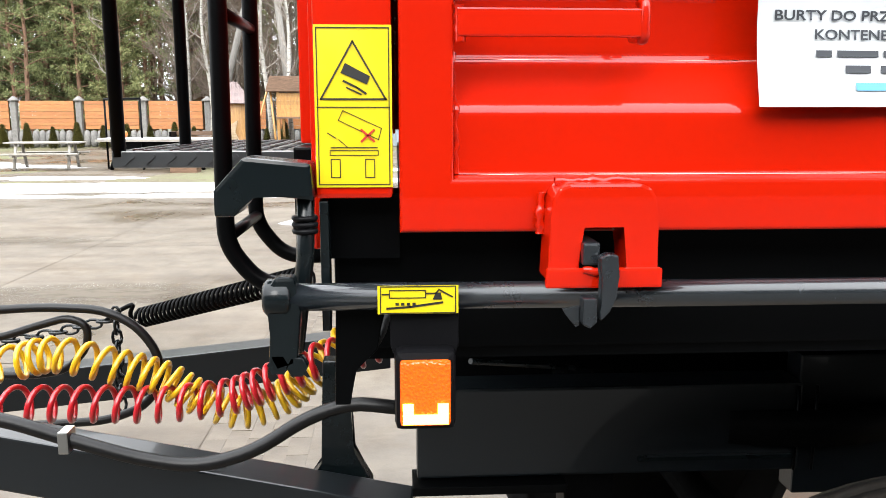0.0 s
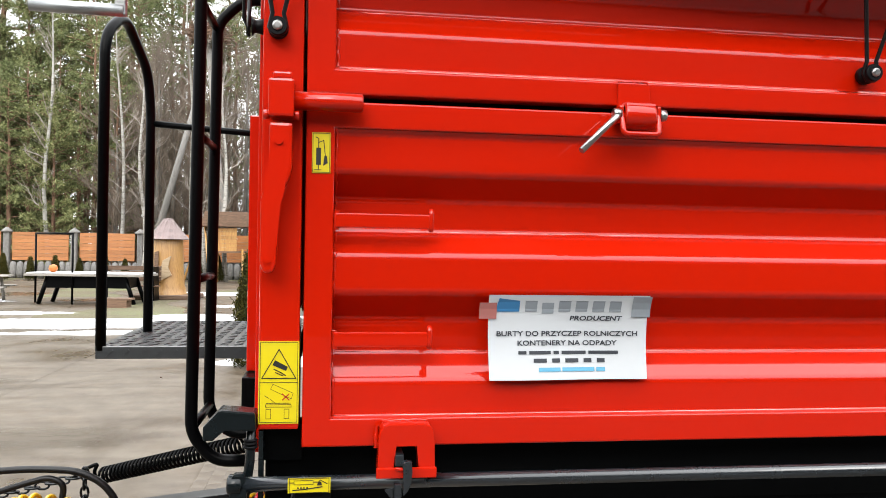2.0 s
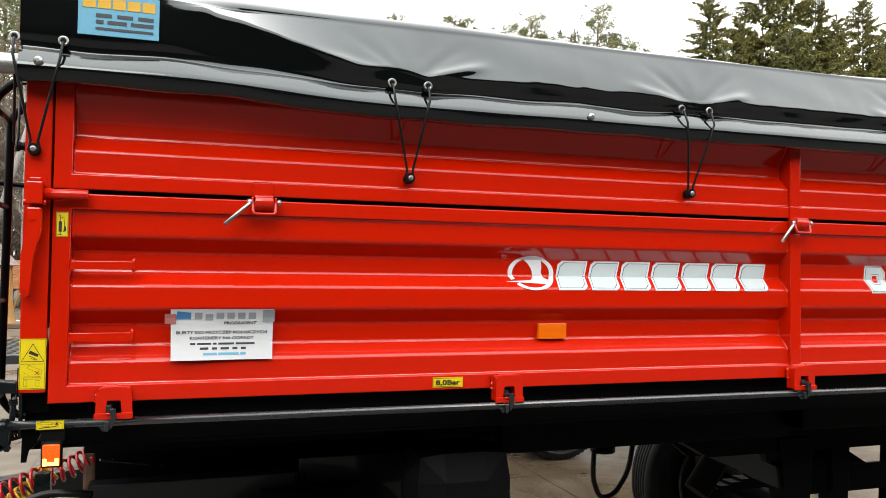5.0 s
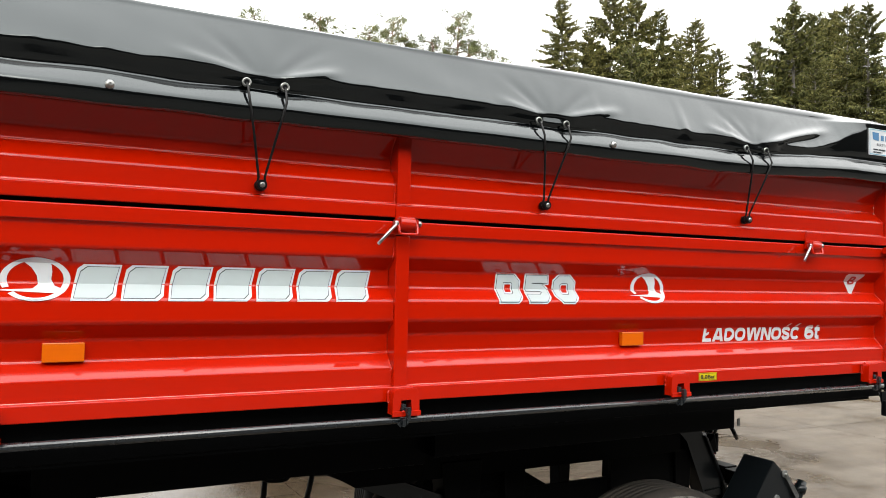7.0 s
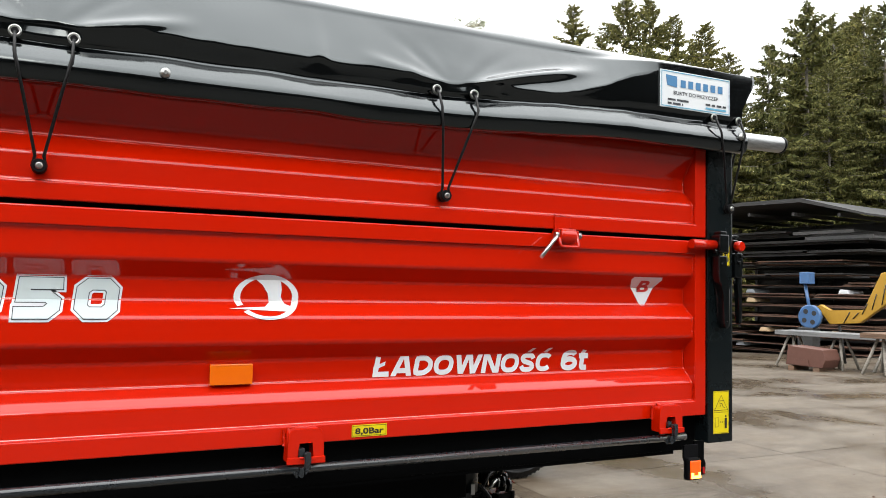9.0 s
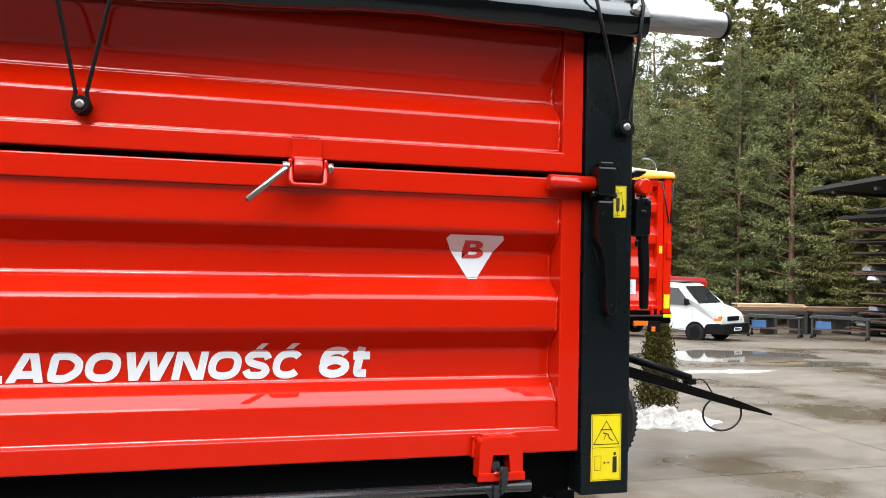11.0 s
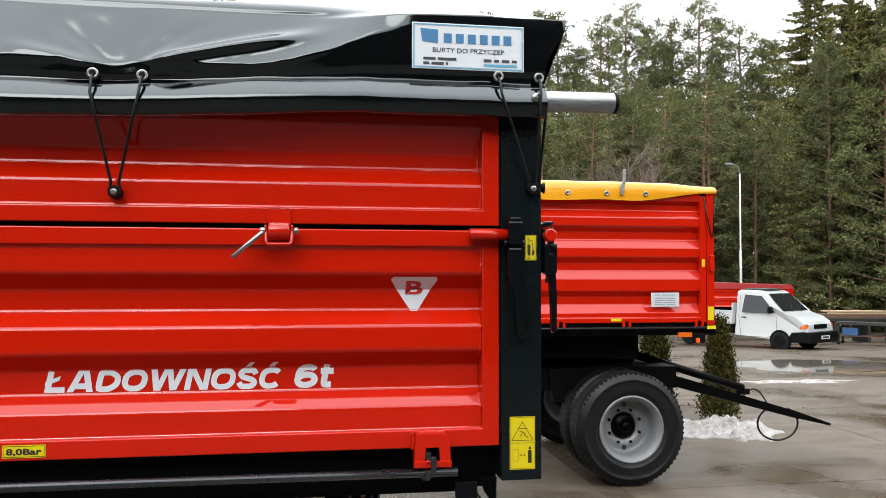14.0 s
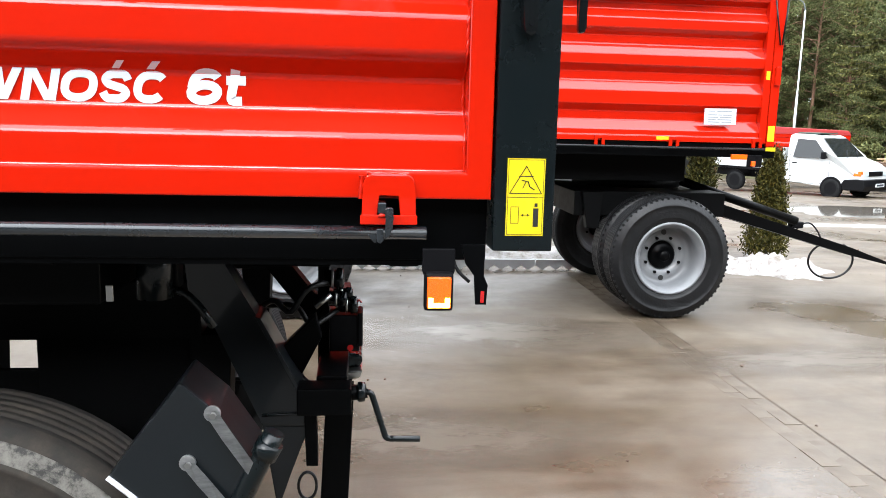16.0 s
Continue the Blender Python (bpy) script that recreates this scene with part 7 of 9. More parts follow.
def pickup(at, rz):
    t = thing("pickup_truck", "white single-cab pickup truck with dropside bed", "truck", at=at, rz=rz)
    half = 0.90
    low = [(2.26, 0.36), (2.30, 0.62), (2.27, 0.84), (2.19, 0.97), (1.95, 1.11), (1.52, 1.245), (1.46, 1.27), (0.86, 1.86), (0.70, 1.93), (-0.05, 1.95), (-0.16, 1.88), (-0.20, 0.42), (0.95, 0.38)]
    bm = bmesh.new()
    prism(bm, low, "y", -half, half)
    for v in bm.verts:
        if v.co.z > 1.1:
            v.co.y *= 1 - 0.17 * (v.co.z - 1.1) / 0.8
        if v.co.x > 2.0:
            v.co.y *= 0.93
    bmesh.ops.bevel(bm, geom=bm.edges[:], offset=0.05, segments=3, affect="EDGES", profile=0.6)
    cab = part("cab", bm, WHITEPAINT, t)

    def roof_y(z):
        return half * (1 - 0.17 * max(0, z - 1.1) / 0.8)
    for sgn in (-1, 1):
        bm = bmesh.new()
        pts = [(1.24, 1.23), (0.74, 1.76), (0.14, 1.79), (0.08, 1.21)]
        vs = [bm.verts.new((x, sgn * (roof_y(z) + 0.006), z)) for x, z in pts]
        bm.faces.new(vs)
        part("side_window", bm, SCREEN, cab)
        bm = bmesh.new()
        line(bm, [(1.30, 1.13), (1.32, 0.55), (1.0, 0.42), (0.05, 0.42), (-0.02, 1.10), (-0.02, 1.75)], 0.010)
        for v in bm.verts:
            v.co.y = sgn * (roof_y(v.co.z) + 0.005)
        part("door_seam", bm, PLASTIC, cab)
        part("mirror", B((1.05, sgn * 0.93 - 0.07, 1.20), (1.17, sgn * 0.93 + 0.07, 1.42), bev=0.03), PLASTIC, cab)
        part("door_handle", B((0.08, sgn * 0.905 - 0.012, 1.02), (0.24, sgn * 0.905 + 0.012, 1.06), bev=0.008), PLASTIC, cab)
        hl = part("headlight", B((2.10, sgn * 0.56 - 0.15, 0.74), (2.295, sgn * 0.56 + 0.15, 0.90), bev=0.02), DECALPALE, cab, "clear headlight")
        part("indicator", B((2.05, sgn * 0.785 - 0.065, 0.74), (2.275, sgn * 0.785 + 0.065, 0.90), bev=0.02), REFLECTOR, hl)
    bm = bmesh.new()
    vs = [bm.verts.new(p) for p in ((1.46, -0.79, 1.265), (1.46, 0.79, 1.265), (0.90, 0.67, 1.815), (0.90, -0.67, 1.815))]
    bm.faces.new(vs)
    for v in bm.verts:
        v.co += Vector((0.022, 0, 0.02))
    part("windscreen", bm, SCREEN, cab)
    for y in (-0.3, 0.3):
        part("wiper", T([(1.52, y, 1.255), (1.30, y + 0.35, 1.475)], 0.008, 5), PLASTIC, cab)
    part("grille", B((2.24, -0.40, 0.74), (2.305, 0.40, 0.88), bev=0.008), PLASTIC, cab)
    part("bumper", prism(bmesh.new(), [(1.62, 0.30), (2.42, 0.30), (2.45, 0.45), (2.42, 0.64), (2.20, 0.66), (1.80, 0.62)], "y", -0.90, 0.90, 0.03), PLASTIC, t, "dark grey plastic bumper")
    part("number_plate", B((2.448, -0.26, 0.42), (2.456, 0.26, 0.53)), DECALWHITE, t)
    part("plate_mark", B((2.457, -0.2, 0.445), (2.459, 0.2, 0.505)), DECALINK, t)
    bd = part("bed", B((-3.15, -0.95, 0.72), (-0.26, 0.95, 0.80), bev=0.01), PLASTIC, t)
    for y in (-0.965, 0.935):
        part("bed_side", B((-3.18, y, 0.80), (-0.24, y + 0.03, 1.16), bev=0.008), WHITEPAINT, bd)
        for x in (-2.0, -1.1):
            part("side_rib", B((x, y - 0.008, 0.82), (x + 0.05, y + 0.0, 1.14)), WHITEPAINT, bd)
    part("bed_tail", B((-3.20, -0.93, 0.80), (-3.17, 0.93, 1.16), bev=0.008), WHITEPAINT, bd)
    part("bed_head", B((-0.27, -0.93, 0.80), (-0.23, 0.93, 1.5), bev=0.008), WHITEPAINT, bd)
    part("chassis", B((-3.0, -0.45, 0.45), (0.0, 0.45, 0.70)), PLASTIC, t)
    part("roof_board", B((-0.02, -0.55, 1.955), (0.75, 0.45, 1.995), bev=0.01), wood_green, t, "dark green board on the roof")
    part("roof_stand", B((0.1, -0.3, 1.90), (0.15, 0.3, 1.956), (0.5, -0.3, 1.90), (0.55, 0.3, 1.956)), PLASTIC, t)
    for x in (1.42, -1.95):
        for s in (-1, 1):
            e = new("wheel")
            e.parent = t
            y0 = 0.72 if s > 0 else -0.92
            part("tyre", L([(0.19, 0.0), (0.27, -0.005), (0.305, 0.02), (0.315, 0.05), (0.315, 0.15), (0.305, 0.18), (0.19, 0.2)], (x, y0, 0.315), "y", 40, False), TYRE, e)
            yo = y0 + (0.185 if s > 0 else 0.015)
            part("rim", L([(0.225, -0.014), (0.20, 0.004), (0.12, 0.02), (0.05, 0.0), (0.03, 0.0)] if s < 0 else [(0.20, 0.01), (0.17, -0.012), (0.12, -0.03), (0.05, 0.0)], (x, yo, 0.315), "y", 28, False), RIM, e)
            for k in range(5):
                a = 2 * math.pi * k / 5
                # black disc stands for the shade inside a rim opening
                part("rim_hole", L([(0.03, -0.003), (0.03, 0.003)], (x + 0.135 * math.cos(a), yo + (0.016 if s < 0 else -0.016), 0.315 + 0.135 * math.sin(a)), "y", 10), SIGNBLACK, e)
            # black disc stands for the shaded wheel arch
            part("arch", L([(0.345, 0), (0.345, 0.01), (0.0, 0.01)], (x, -0.912 if s < 0 else 0.902, 0.34), "y", 32), PLASTIC, e)
    return t


wood_green = paint("green_sheet_paint", (0.03, 0.07, 0.05), (0.06, 0.08, 0.07), 0.5, 0.1)
pickup((18.83, 23.34, ground_z(18.83, 23.34)), -61)

# red trailer boxes standing beyond the pickup


def far_box(at, rz, ln, label):
    t = thing("red_trailer_body", label, "trailer body", "red trailer bodies", at, rz)
    part("side_board", corrugated([(z + 0.0, y) for z, y in ((0.9, 0), (0.95, 0.03), (1.1, 0.03), (1.15, 0.0), (1.25, 0.0), (1.3, 0.03), (1.45, 0.03), (1.5, 0), (1.62, 0.0))], -ln / 2, ln / 2), RED, t)
    part("box_shell", B((-ln / 2, 0.06, 0.9), (ln / 2, 2.0, 1.6), bev=0.01), RED, t)
    bm = bmesh.new()
    prism(bm, [(-ln / 2 - 0.02, 1.60), (ln / 2 + 0.02, 1.60), (ln / 2 - 0.1, 1.78), (-ln / 2 + 0.3, 1.92), (-ln / 2, 1.76)], "y", -0.03, 2.05, 0.02)
    part("cover", bm, REDCOVER, t, "red tarpaulin cover")
    part("chassis", B((-ln / 2 + 0.2, 0.4, 0.55), (ln / 2 - 0.2, 1.6, 0.9), bev=0.01), BLACK, t)
    for x in (-ln / 3, ln / 3):
        e = new("wheel")
        e.parent = t
        part("tyre", L([(0.2, 0), (0.4, 0), (0.42, 0.05), (0.42, 0.15), (0.4, 0.2), (0.2, 0.2)], (x, 0.1, 0.42), "y", 28), TYRE, e)
        part("rim", L([(0.21, 0.02), (0.15, 0.05), (0.0, 0.05)], (x, 0.09, 0.42), "y", 20), RIM, e)
    return t


REDCOVER = pvc("red_pvc", (0.42, 0.02, 0.02), 0.5, 0.2)
far_box((20.6, 27.6, ground_z(20.6, 27.6) + 0.45), -8, 4.6, "red covered trailer body parked behind the pickup")
far_box((15.6, 28.5, ground_z(15.6, 28.5) + 0.3), 0, 4.5, "red trailer body standing at the wood's edge")

# ---- steel store: racks under a flat roof, trestle table, machine ----
SHX, SHY = 27.8, 20.6
GZ = ground_z(SHX, SHY)
U = Vector((0.13, -0.99, 0)).normalized()         # along the front, away from the trailer
W = Vector((0.99, 0.13, 0)).normalized()          # depth
RZ = math.degrees(math.atan2(U.y, U.x))
store = thing("steel_store", "open-fronted steel store with a thin dark roof", "shed", at=(SHX, SHY, GZ), rz=RZ)
part("roof", prism(bmesh.new(), [(-4.0, 5.38), (0.1, 5.62), (2.6, 5.58), (4.95, 4.96), (4.95, 5.03), (2.6, 5.72), (0.1, 5.76), (-4.0, 5.52)], "y", -1.8, 4.0), DARKSTEEL, store)
for x in (-2.9, 0.6, 3.9):
    for y in (2.4, 3.6):
        part("store_post", B((x - 0.06, y - 0.06, 0), (x + 0.06, y + 0.06, 5.1)), DARKSTEEL, store)
for x in (-3.2, -1.4, 0.4, 2.2, 3.9):
    part("rafter", B((x, -1.7, 5.22 - 0.08 * max(0, x - 1)), (x + 0.1, 3.9, 5.34 - 0.08 * max(0, x - 1))), DARKSTEEL, store)
rnd = random.Random(4)
for i, z in enumerate((0.12, 0.42, 0.72, 1.1, 1.45, 1.85, 2.2, 2.62, 3.0, 3.42, 3.85, 4.25, 4.55)):
    rk = thing("stock_stack", "stack of dark and rusty steel sheets and bars on the rack", "steel stock", "stacks of steel stock", (SHX, SHY, GZ), RZ)
    part("shelf_beam", B((-3.0, 0.05, z - 0.07), (4.0, 0.12, z - 0.005)), DARKSTEEL, rk)
    part("shelf_back", B((-3.0, 2.9, z - 0.07), (4.0, 3.0, z - 0.005)), DARKSTEEL, rk)
    x = -3.5 + rnd.uniform(-0.3, 0.8)
    while x < 3.4:
        w = rnd.uniform(1.6, 4.2)
        for k in range(rnd.randint(1, 3)):
            mat = rnd.choice((RUSTSTEEL, RUSTSTEEL, DARKSTEEL) if i < 11 else (DARKSTEEL, DARKSTEEL, SLATESTEEL))
            h = rnd.uniform(0.02, 0.05) if i < 11 else rnd.uniform(0.06, 0.12)
            part("stock_sheet", B((x + rnd.uniform(-0.2, 0.15), rnd.uniform(-0.6, 0.0), z + 0.055 * k + 0.03 * (i > 10) * k), (min(4.3, x + w - rnd.uniform(0.05, 0.4)), 2.8, z + 0.055 * k + 0.03 * (i > 10) * k + h)), mat, rk)
        if rnd.random() < 0.45 and i < 9:
            xa = x + rnd.uniform(0.2, 1.0)
            part("loose_bundle", prism(bmesh.new(), [(xa, z + 0.15), (xa + 0.42, z + 0.15), (xa + 0.36, z + 0.30), (xa + 0.08, z + 0.32)], "y", -0.4, 0.6, 0.03), rnd.choice((DECALGREY, PALEWOOD, DECALWHITE)), rk)
        x += w
# black sheet put behind the racks as the shade in their gaps
part("back_wall", B((-3.0, 3.7, 0), (4.0, 3.78, 5.2)), SIGNBLACK, store)


def trestle(at, rz, ln, wide, top_mat):
    t = thing("work_table", "long steel work table on trestles", "table", "work tables", at, rz)
    part("tabletop", B((-ln / 2, -wide / 2, 0.86), (ln / 2, wide / 2, 0.98), bev=0.01), top_mat, t)
    for x in (-ln / 2 + 0.3, 0.0, ln / 2 - 0.3):
        for s in (-1, 1):
            part("leg", T([(x + 0.06, s * 0.12, 0.86), (x + 0.28, s * wide * 0.45, 0)], 0.035, 6), GREYWOOD, t)
            part("leg", T([(x - 0.06, s * 0.12, 0.86), (x - 0.28, s * wide * 0.45, 0)], 0.035, 6), GREYWOOD, t)
    return t


def yard_at(x, y):
    return (x, y, ground_z(x, y))


trestle(yard_at(21.6, 12.6), RZ, 3.3, 0.9, SLATESTEEL)
trestle(yard_at(20.6, 9.6), RZ, 2.6, 1.0, BROWNWOOD)
crate = thing("steel_crate", "primer-red welded steel box on a pallet beside the work table", "crate", at=yard_at(20.7, 12.95), rz=RZ)
part("box", prism(bmesh.new(), [(-0.36, 0.14), (0.66, 0.12), (0.74, 0.32), (0.66, 0.58), (-0.30, 0.64)], "y", -0.35, 0.35, 0.015), RUSTRED, crate)
part("bearer", B((-0.3, -0.35, 0.0), (-0.14, 0.35, 0.118)), BROWNWOOD, crate)
part("bearer", B((0.4, -0.35, 0.0), (0.58, 0.35, 0.118)), BROWNWOOD, crate)
part("slot_plate", B((-0.2, -0.37, 0.16), (0.3, -0.352, 0.30)), RUSTRED, crate)
saw = thing("pillar_machine", "blue workshop machine with a round drive wheel and raised motor box", "machine", at=yard_at(23.2, 14.95), rz=RZ)
part("motor", B((-0.15, -0.17, 2.40), (0.15, 0.17, 2.76), bev=0.025), BLUEPAINT, saw)
part("arm", T([(-0.06, 0, 2.4), (0.10, 0, 1.5)], 0.05, 10), BLUEPAINT, saw)
part("drive_wheel", L([(0.32, -0.06), (0.36, -0.05), (0.36, 0.05), (0.32, 0.06), (0.08, 0.03), (0.08, -0.05)], (0.16, -0.1, 1.42), "y", 32), BLUEPAINT, saw)
for k in range(4):
    a = radians(35 + 90 * k)
    # black discs stand for the shade in the wheel's openings
    part("wheel_hole", L([(0.075, -0.01), (0.075, 0.01)], (0.16 + 0.19 * math.cos(a), -0.16, 1.42 + 0.19 * math.sin(a)), "y", 14), SIGNBLACK, saw)
part("stand", B((-0.2, -0.2, 0), (0.3, 0.2, 1.1), bev=0.03), DARKSTEEL, saw)
chute = thing("yellow_chute", "yellow sheet-metal chute with dark straps behind the work table", "machine part", at=yard_at(23.6, 13.4))
part("tray", prism(bmesh.new(), [(1.48, 1.66), (1.35, 1.73), (1.03, 1.53), (-0.10, 1.58), (-0.62, 2.66), (-0.90, 2.70), (-1.24, 2.40), (-1.10, 2.02), (0.05, 1.22), (1.03, 1.14)], "x", -0.08, 0.08, 0.03), CHUTEPAINT, chute)
for y in (0.8, -0.8):
    part("tray_foot", T([(0, y, 1.3), (0.3, y, 0.0)], 0.04, 8), DARKSTEEL, chute)
for k in range(5):
    part("strap", T([(-0.10, 0.55 - 0.3 * k, 1.20 + 0.14 * k), (-0.10, 0.35 - 0.28 * k, 1.52 + 0.27 * max(0, k - 1))], 0.014, 5), SIGNBLACK, chute)
MINT = paint("mint_cylinder_paint", (0.28, 0.5, 0.42), (0.4, 0.45, 0.4), 0.5, 0.1)
for i in range(2):
    cyl = thing("gas_bottle", "grey steel gas bottle with a mint-green shoulder", "gas bottle", "gas bottles", yard_at(22.7 + 0.12 * i, 11.62 - 0.31 * i), 0)
    part("bottle", L([(0.13, 0), (0.13, 1.66), (0.115, 1.72), (0.0, 1.72)], (0, 0, 0), "z", 20), DECALGREY, cyl)
    part("shoulder", L([(0.132, 1.62), (0.12, 1.74), (0.06, 1.84), (0.04, 1.86), (0.04, 1.95), (0.0, 1.95)], (0, 0, 0), "z", 20), MINT, cyl)
blue_stand = thing("rack_frame", "blue rack uprights with orange cross bars beside the tables", "rack", at=yard_at(24.2, 12.28), rz=-90)
for x in (0.0, 2.7):
    for y in (0.0, 1.0):
        part("upright", B((x - 0.05, y - 0.05, 0), (x + 0.05, y + 0.05, 5.0)), BLUEPAINT, blue_stand)
for z in (0.5, 1.6, 2.35, 3.3, 4.65):
    part("cross_bar", B((0.055, -0.04, z), (2.645, 0.02, z + 0.12)), ORANGEPAINT, blue_stand)
for z in (2.0, 3.0, 4.0):
    part("brace", T([(0.0, 0.06, z - 0.6), (0.0, 0.94, z)], 0.02, 6), BLUEPAINT, blue_stand)
part("roof_sheet", B((-0.3, -0.4, 5.0), (3.2, 1.4, 5.06)), DARKSTEEL, blue_stand)
# long timber and low carts beyond the pickup
for i, (x, y) in enumerate(((24.5, 25.5), (27.5, 25.0))):
    lg = thing("timber_stack", "low stack of sawn timber and dark steel on stands", "timber stack", "timber stacks", yard_at(x, y), -5)
    for k in range(5):
        part("beam", B((-1.7, -0.5 + 0.2 * k, 0.92), (1.7 - 0.07 * k, -0.34 + 0.2 * k, 1.07)), BROWNWOOD, lg)
    if i == 0:
        for k in range(4):
            part("plank", B((-1.5 + 0.13 * k, -0.42 + 0.21 * k, 1.074), (1.45 - 0.1 * k, -0.25 + 0.21 * k, 1.12 + 0.02 * (k % 2)), (-1.4, -0.4 + 0.21 * k, 1.144), (1.3 - 0.2 * k, -0.26 + 0.21 * k, 1.19)), PALEWOOD, lg, "pale sawn plank")
    part("beam_layer", B((-1.6, -0.5, 0.80), (1.8, 0.5, 0.92)), DARKSTEEL, lg)
    for xx in (-1.3, 0.0, 1.3):
        part("stand", B((xx - 0.06, -0.5, 0), (xx + 0.06, 0.5, 0.80)), DARKSTEEL, lg)

for x, y, rz in ((23.0, 23.2, -48), (24.4, 21.6, -48)):
    ct = thing("steel_cart", "low dark steel workshop cart with a blue crate", "cart", "steel carts", yard_at(x, y), rz)
    part("cart_top", B((-0.95, -0.35, 0.70), (0.95, 0.35, 0.76), bev=0.006), DARKSTEEL, ct)
    part("cart_shelf", B((-0.85, -0.30, 0.30), (0.85, 0.30, 0.33)), RUSTSTEEL, ct)
    for xx in (-0.85, 0.85):
        for yy in (-0.3, 0.3):
            part("cart_leg", B((xx - 0.03, yy - 0.03, 0.12), (xx + 0.03, yy + 0.03, 0.70)), DARKSTEEL, ct)
            part("castor", L([(0.0, -0.025), (0.06, -0.025), (0.06, 0.025), (0.0, 0.025)], (xx, yy, 0.06), "y", 16), PLASTIC, ct)
    crate = part("crate", B((-0.75, -0.25, 0.335), (-0.25, 0.25, 0.60), bev=0.02), BLUEPAINT, ct, "blue plastic crate")
    part("sheet_stock", B((-0.9, -0.33, 0.764), (0.7, 0.2, 0.80)), DARKSTEEL, ct)

# ---- garden on the other side: fence, tables, shelter, play house ----
fence = thing("garden_fence", "orange-brown wooden fence with pale stone posts on a stone base", "fence", kind="structure")
FY = 38.5
for i in range(9):
    x0 = -30 + i * 3.0
    for k in range(8):
        part("fence_board", B((x0 + 0.25, FY - 0.02, 0.84 + k * 0.166), (x0 + 2.75, FY + 0.02, 0.84 + k * 0.166 + 0.156), bev=0.008), FENCEWOOD, fence)
    part("fence_post", B((x0 - 0.13, FY - 0.13, 0), (x0 + 0.13, FY + 0.13, 2.15), bev=0.03), STONE, fence)
    part("post_cap", L([(0.27, 2.15), (0.27, 2.21), (0.05, 2.38)], (x0, FY, 0), "z", 4), STONE, fence)
    for k in range(9):
        part("base_stone", L([(0.12, 0.0), (0.17, 0.2), (0.17, 0.5), (0.12, 0.74), (0.0, 0.8)], (x0 + 0.3 + k * 0.31, FY, 0), "z", 7), STONE, fence)

pole_gate = thing("lawn_arch", "thin dark steel arch standing on the lawn", "garden arch")
for a, b in (((-8.2, 22.6, 0), (-8.2, 22.6, 1.95)), ((-7.0, 21.9, 0), (-7.0, 21.9, 1.95)), ((-8.2, 22.6, 1.95), (-7.0, 21.9, 1.95))):
    part("bar", T([a, b], 0.03, 8), BLACK, pole_gate)


def picnic_table(at, rz, mat, label, snow):
    t = thing("picnic_table", label, "table", "garden tables", at, rz)
    for k in range(5):
        part("top_board", B((-1.0, -0.38 + 0.155 * k, 0.72), (1.0, -0.24 + 0.155 * k, 0.76), bev=0.006), mat, t)
    for s in (-1, 1):
        for k in range(2):
            y = s * (0.62 + 0.14 * k)
            part("bench_board", B((-1.0, y - 0.06, 0.42), (1.0, y + 0.06, 0.46), bev=0.006), mat, t)
        for x in (-0.7, 0.7):
            part("leg", T([(x, s * 0.25, 0.72), (x, s * 0.6, 0.0)], 0.045, 6), mat, t)
    for x in (-0.7, 0.7):
        part("brace", B((x - 0.03, -0.8, 0.36), (x + 0.03, 0.8, 0.42)), mat, t)
    if snow:
        bm = bmesh.new()
        box(bm, (-1.0, -0.38, 0.762), (1.0, 0.38, 0.80), 0.015)
        part("snow_cover", bm, SNOW, t)
    return t


picnic_table((-9.9, 22.6, 0), 8, GREYWOOD, "weathered grey wooden picnic table with fixed benches", False)
bt = thing("black_table", "large dark table with a snow-covered pale top", "table", "garden tables", (-6.6, 22.4, 0), -5)
part("tabletop", B((-1.6, -0.7, 0.78), (1.6, 0.7, 0.84), bev=0.01), GREYWOOD, bt)
part("snow_cover", B((-1.55, -0.66, 0.842), (1.55, 0.66, 0.875), bev=0.012), SNOW, bt)
part("apron", B((-1.1, -0.5, 0.45), (1.1, 0.5, 0.78), bev=0.01), BLACK, bt)
for x in (-1.3, 1.3):
    for y in (-0.45, 0.45):
        part("leg", T([(x * 0.8, y, 0.78), (x, y, 0.0)], 0.06, 6), BLACK, bt)
ball = thing("orange_ball", "orange ball lying on the snowy table", "ball", at=(-7.6, 22.2, 0.875))
part("shell", L([(0.02, 0.0), (0.09, 0.02), (0.12, 0.10), (0.10, 0.18), (0.02, 0.22)], (0, 0, 0), "z", 18), ORANGEPAINT, ball)
for i, (x, y, ln) in enumerate(((-5.9, 23.6, 1.7), (-5.6, 20.9, 0.9))):
    bn = thing("garden_bench", "brown slatted wooden bench", "bench", "garden benches", (x, y, 0), -4)
    for k in range(3):
        part("seat_slat", B((-ln / 2, -0.2 + 0.14 * k, 0.42 if i == 0 else 0.2), (ln / 2, -0.08 + 0.14 * k, 0.46 if i == 0 else 0.25), bev=0.004), BROWNWOOD, bn)
    if i == 0:
        for k in range(3):
            part("back_slat", B((-ln / 2, 0.26, 0.58 + 0.16 * k), (ln / 2, 0.30, 0.71 + 0.16 * k), bev=0.004), BROWNWOOD, bn)
        for xx in (-ln / 2 + 0.1, ln / 2 - 0.1):
            part("bench_leg", B((xx - 0.03, -0.2, 0), (xx + 0.03, 0.3, 1.02)), BLACK, bn)
    else:
        part("bench_foot", B((-ln / 2 + 0.1, -0.2, 0), (ln / 2 - 0.1, 0.2, 0.2)), BROWNWOOD, bn)

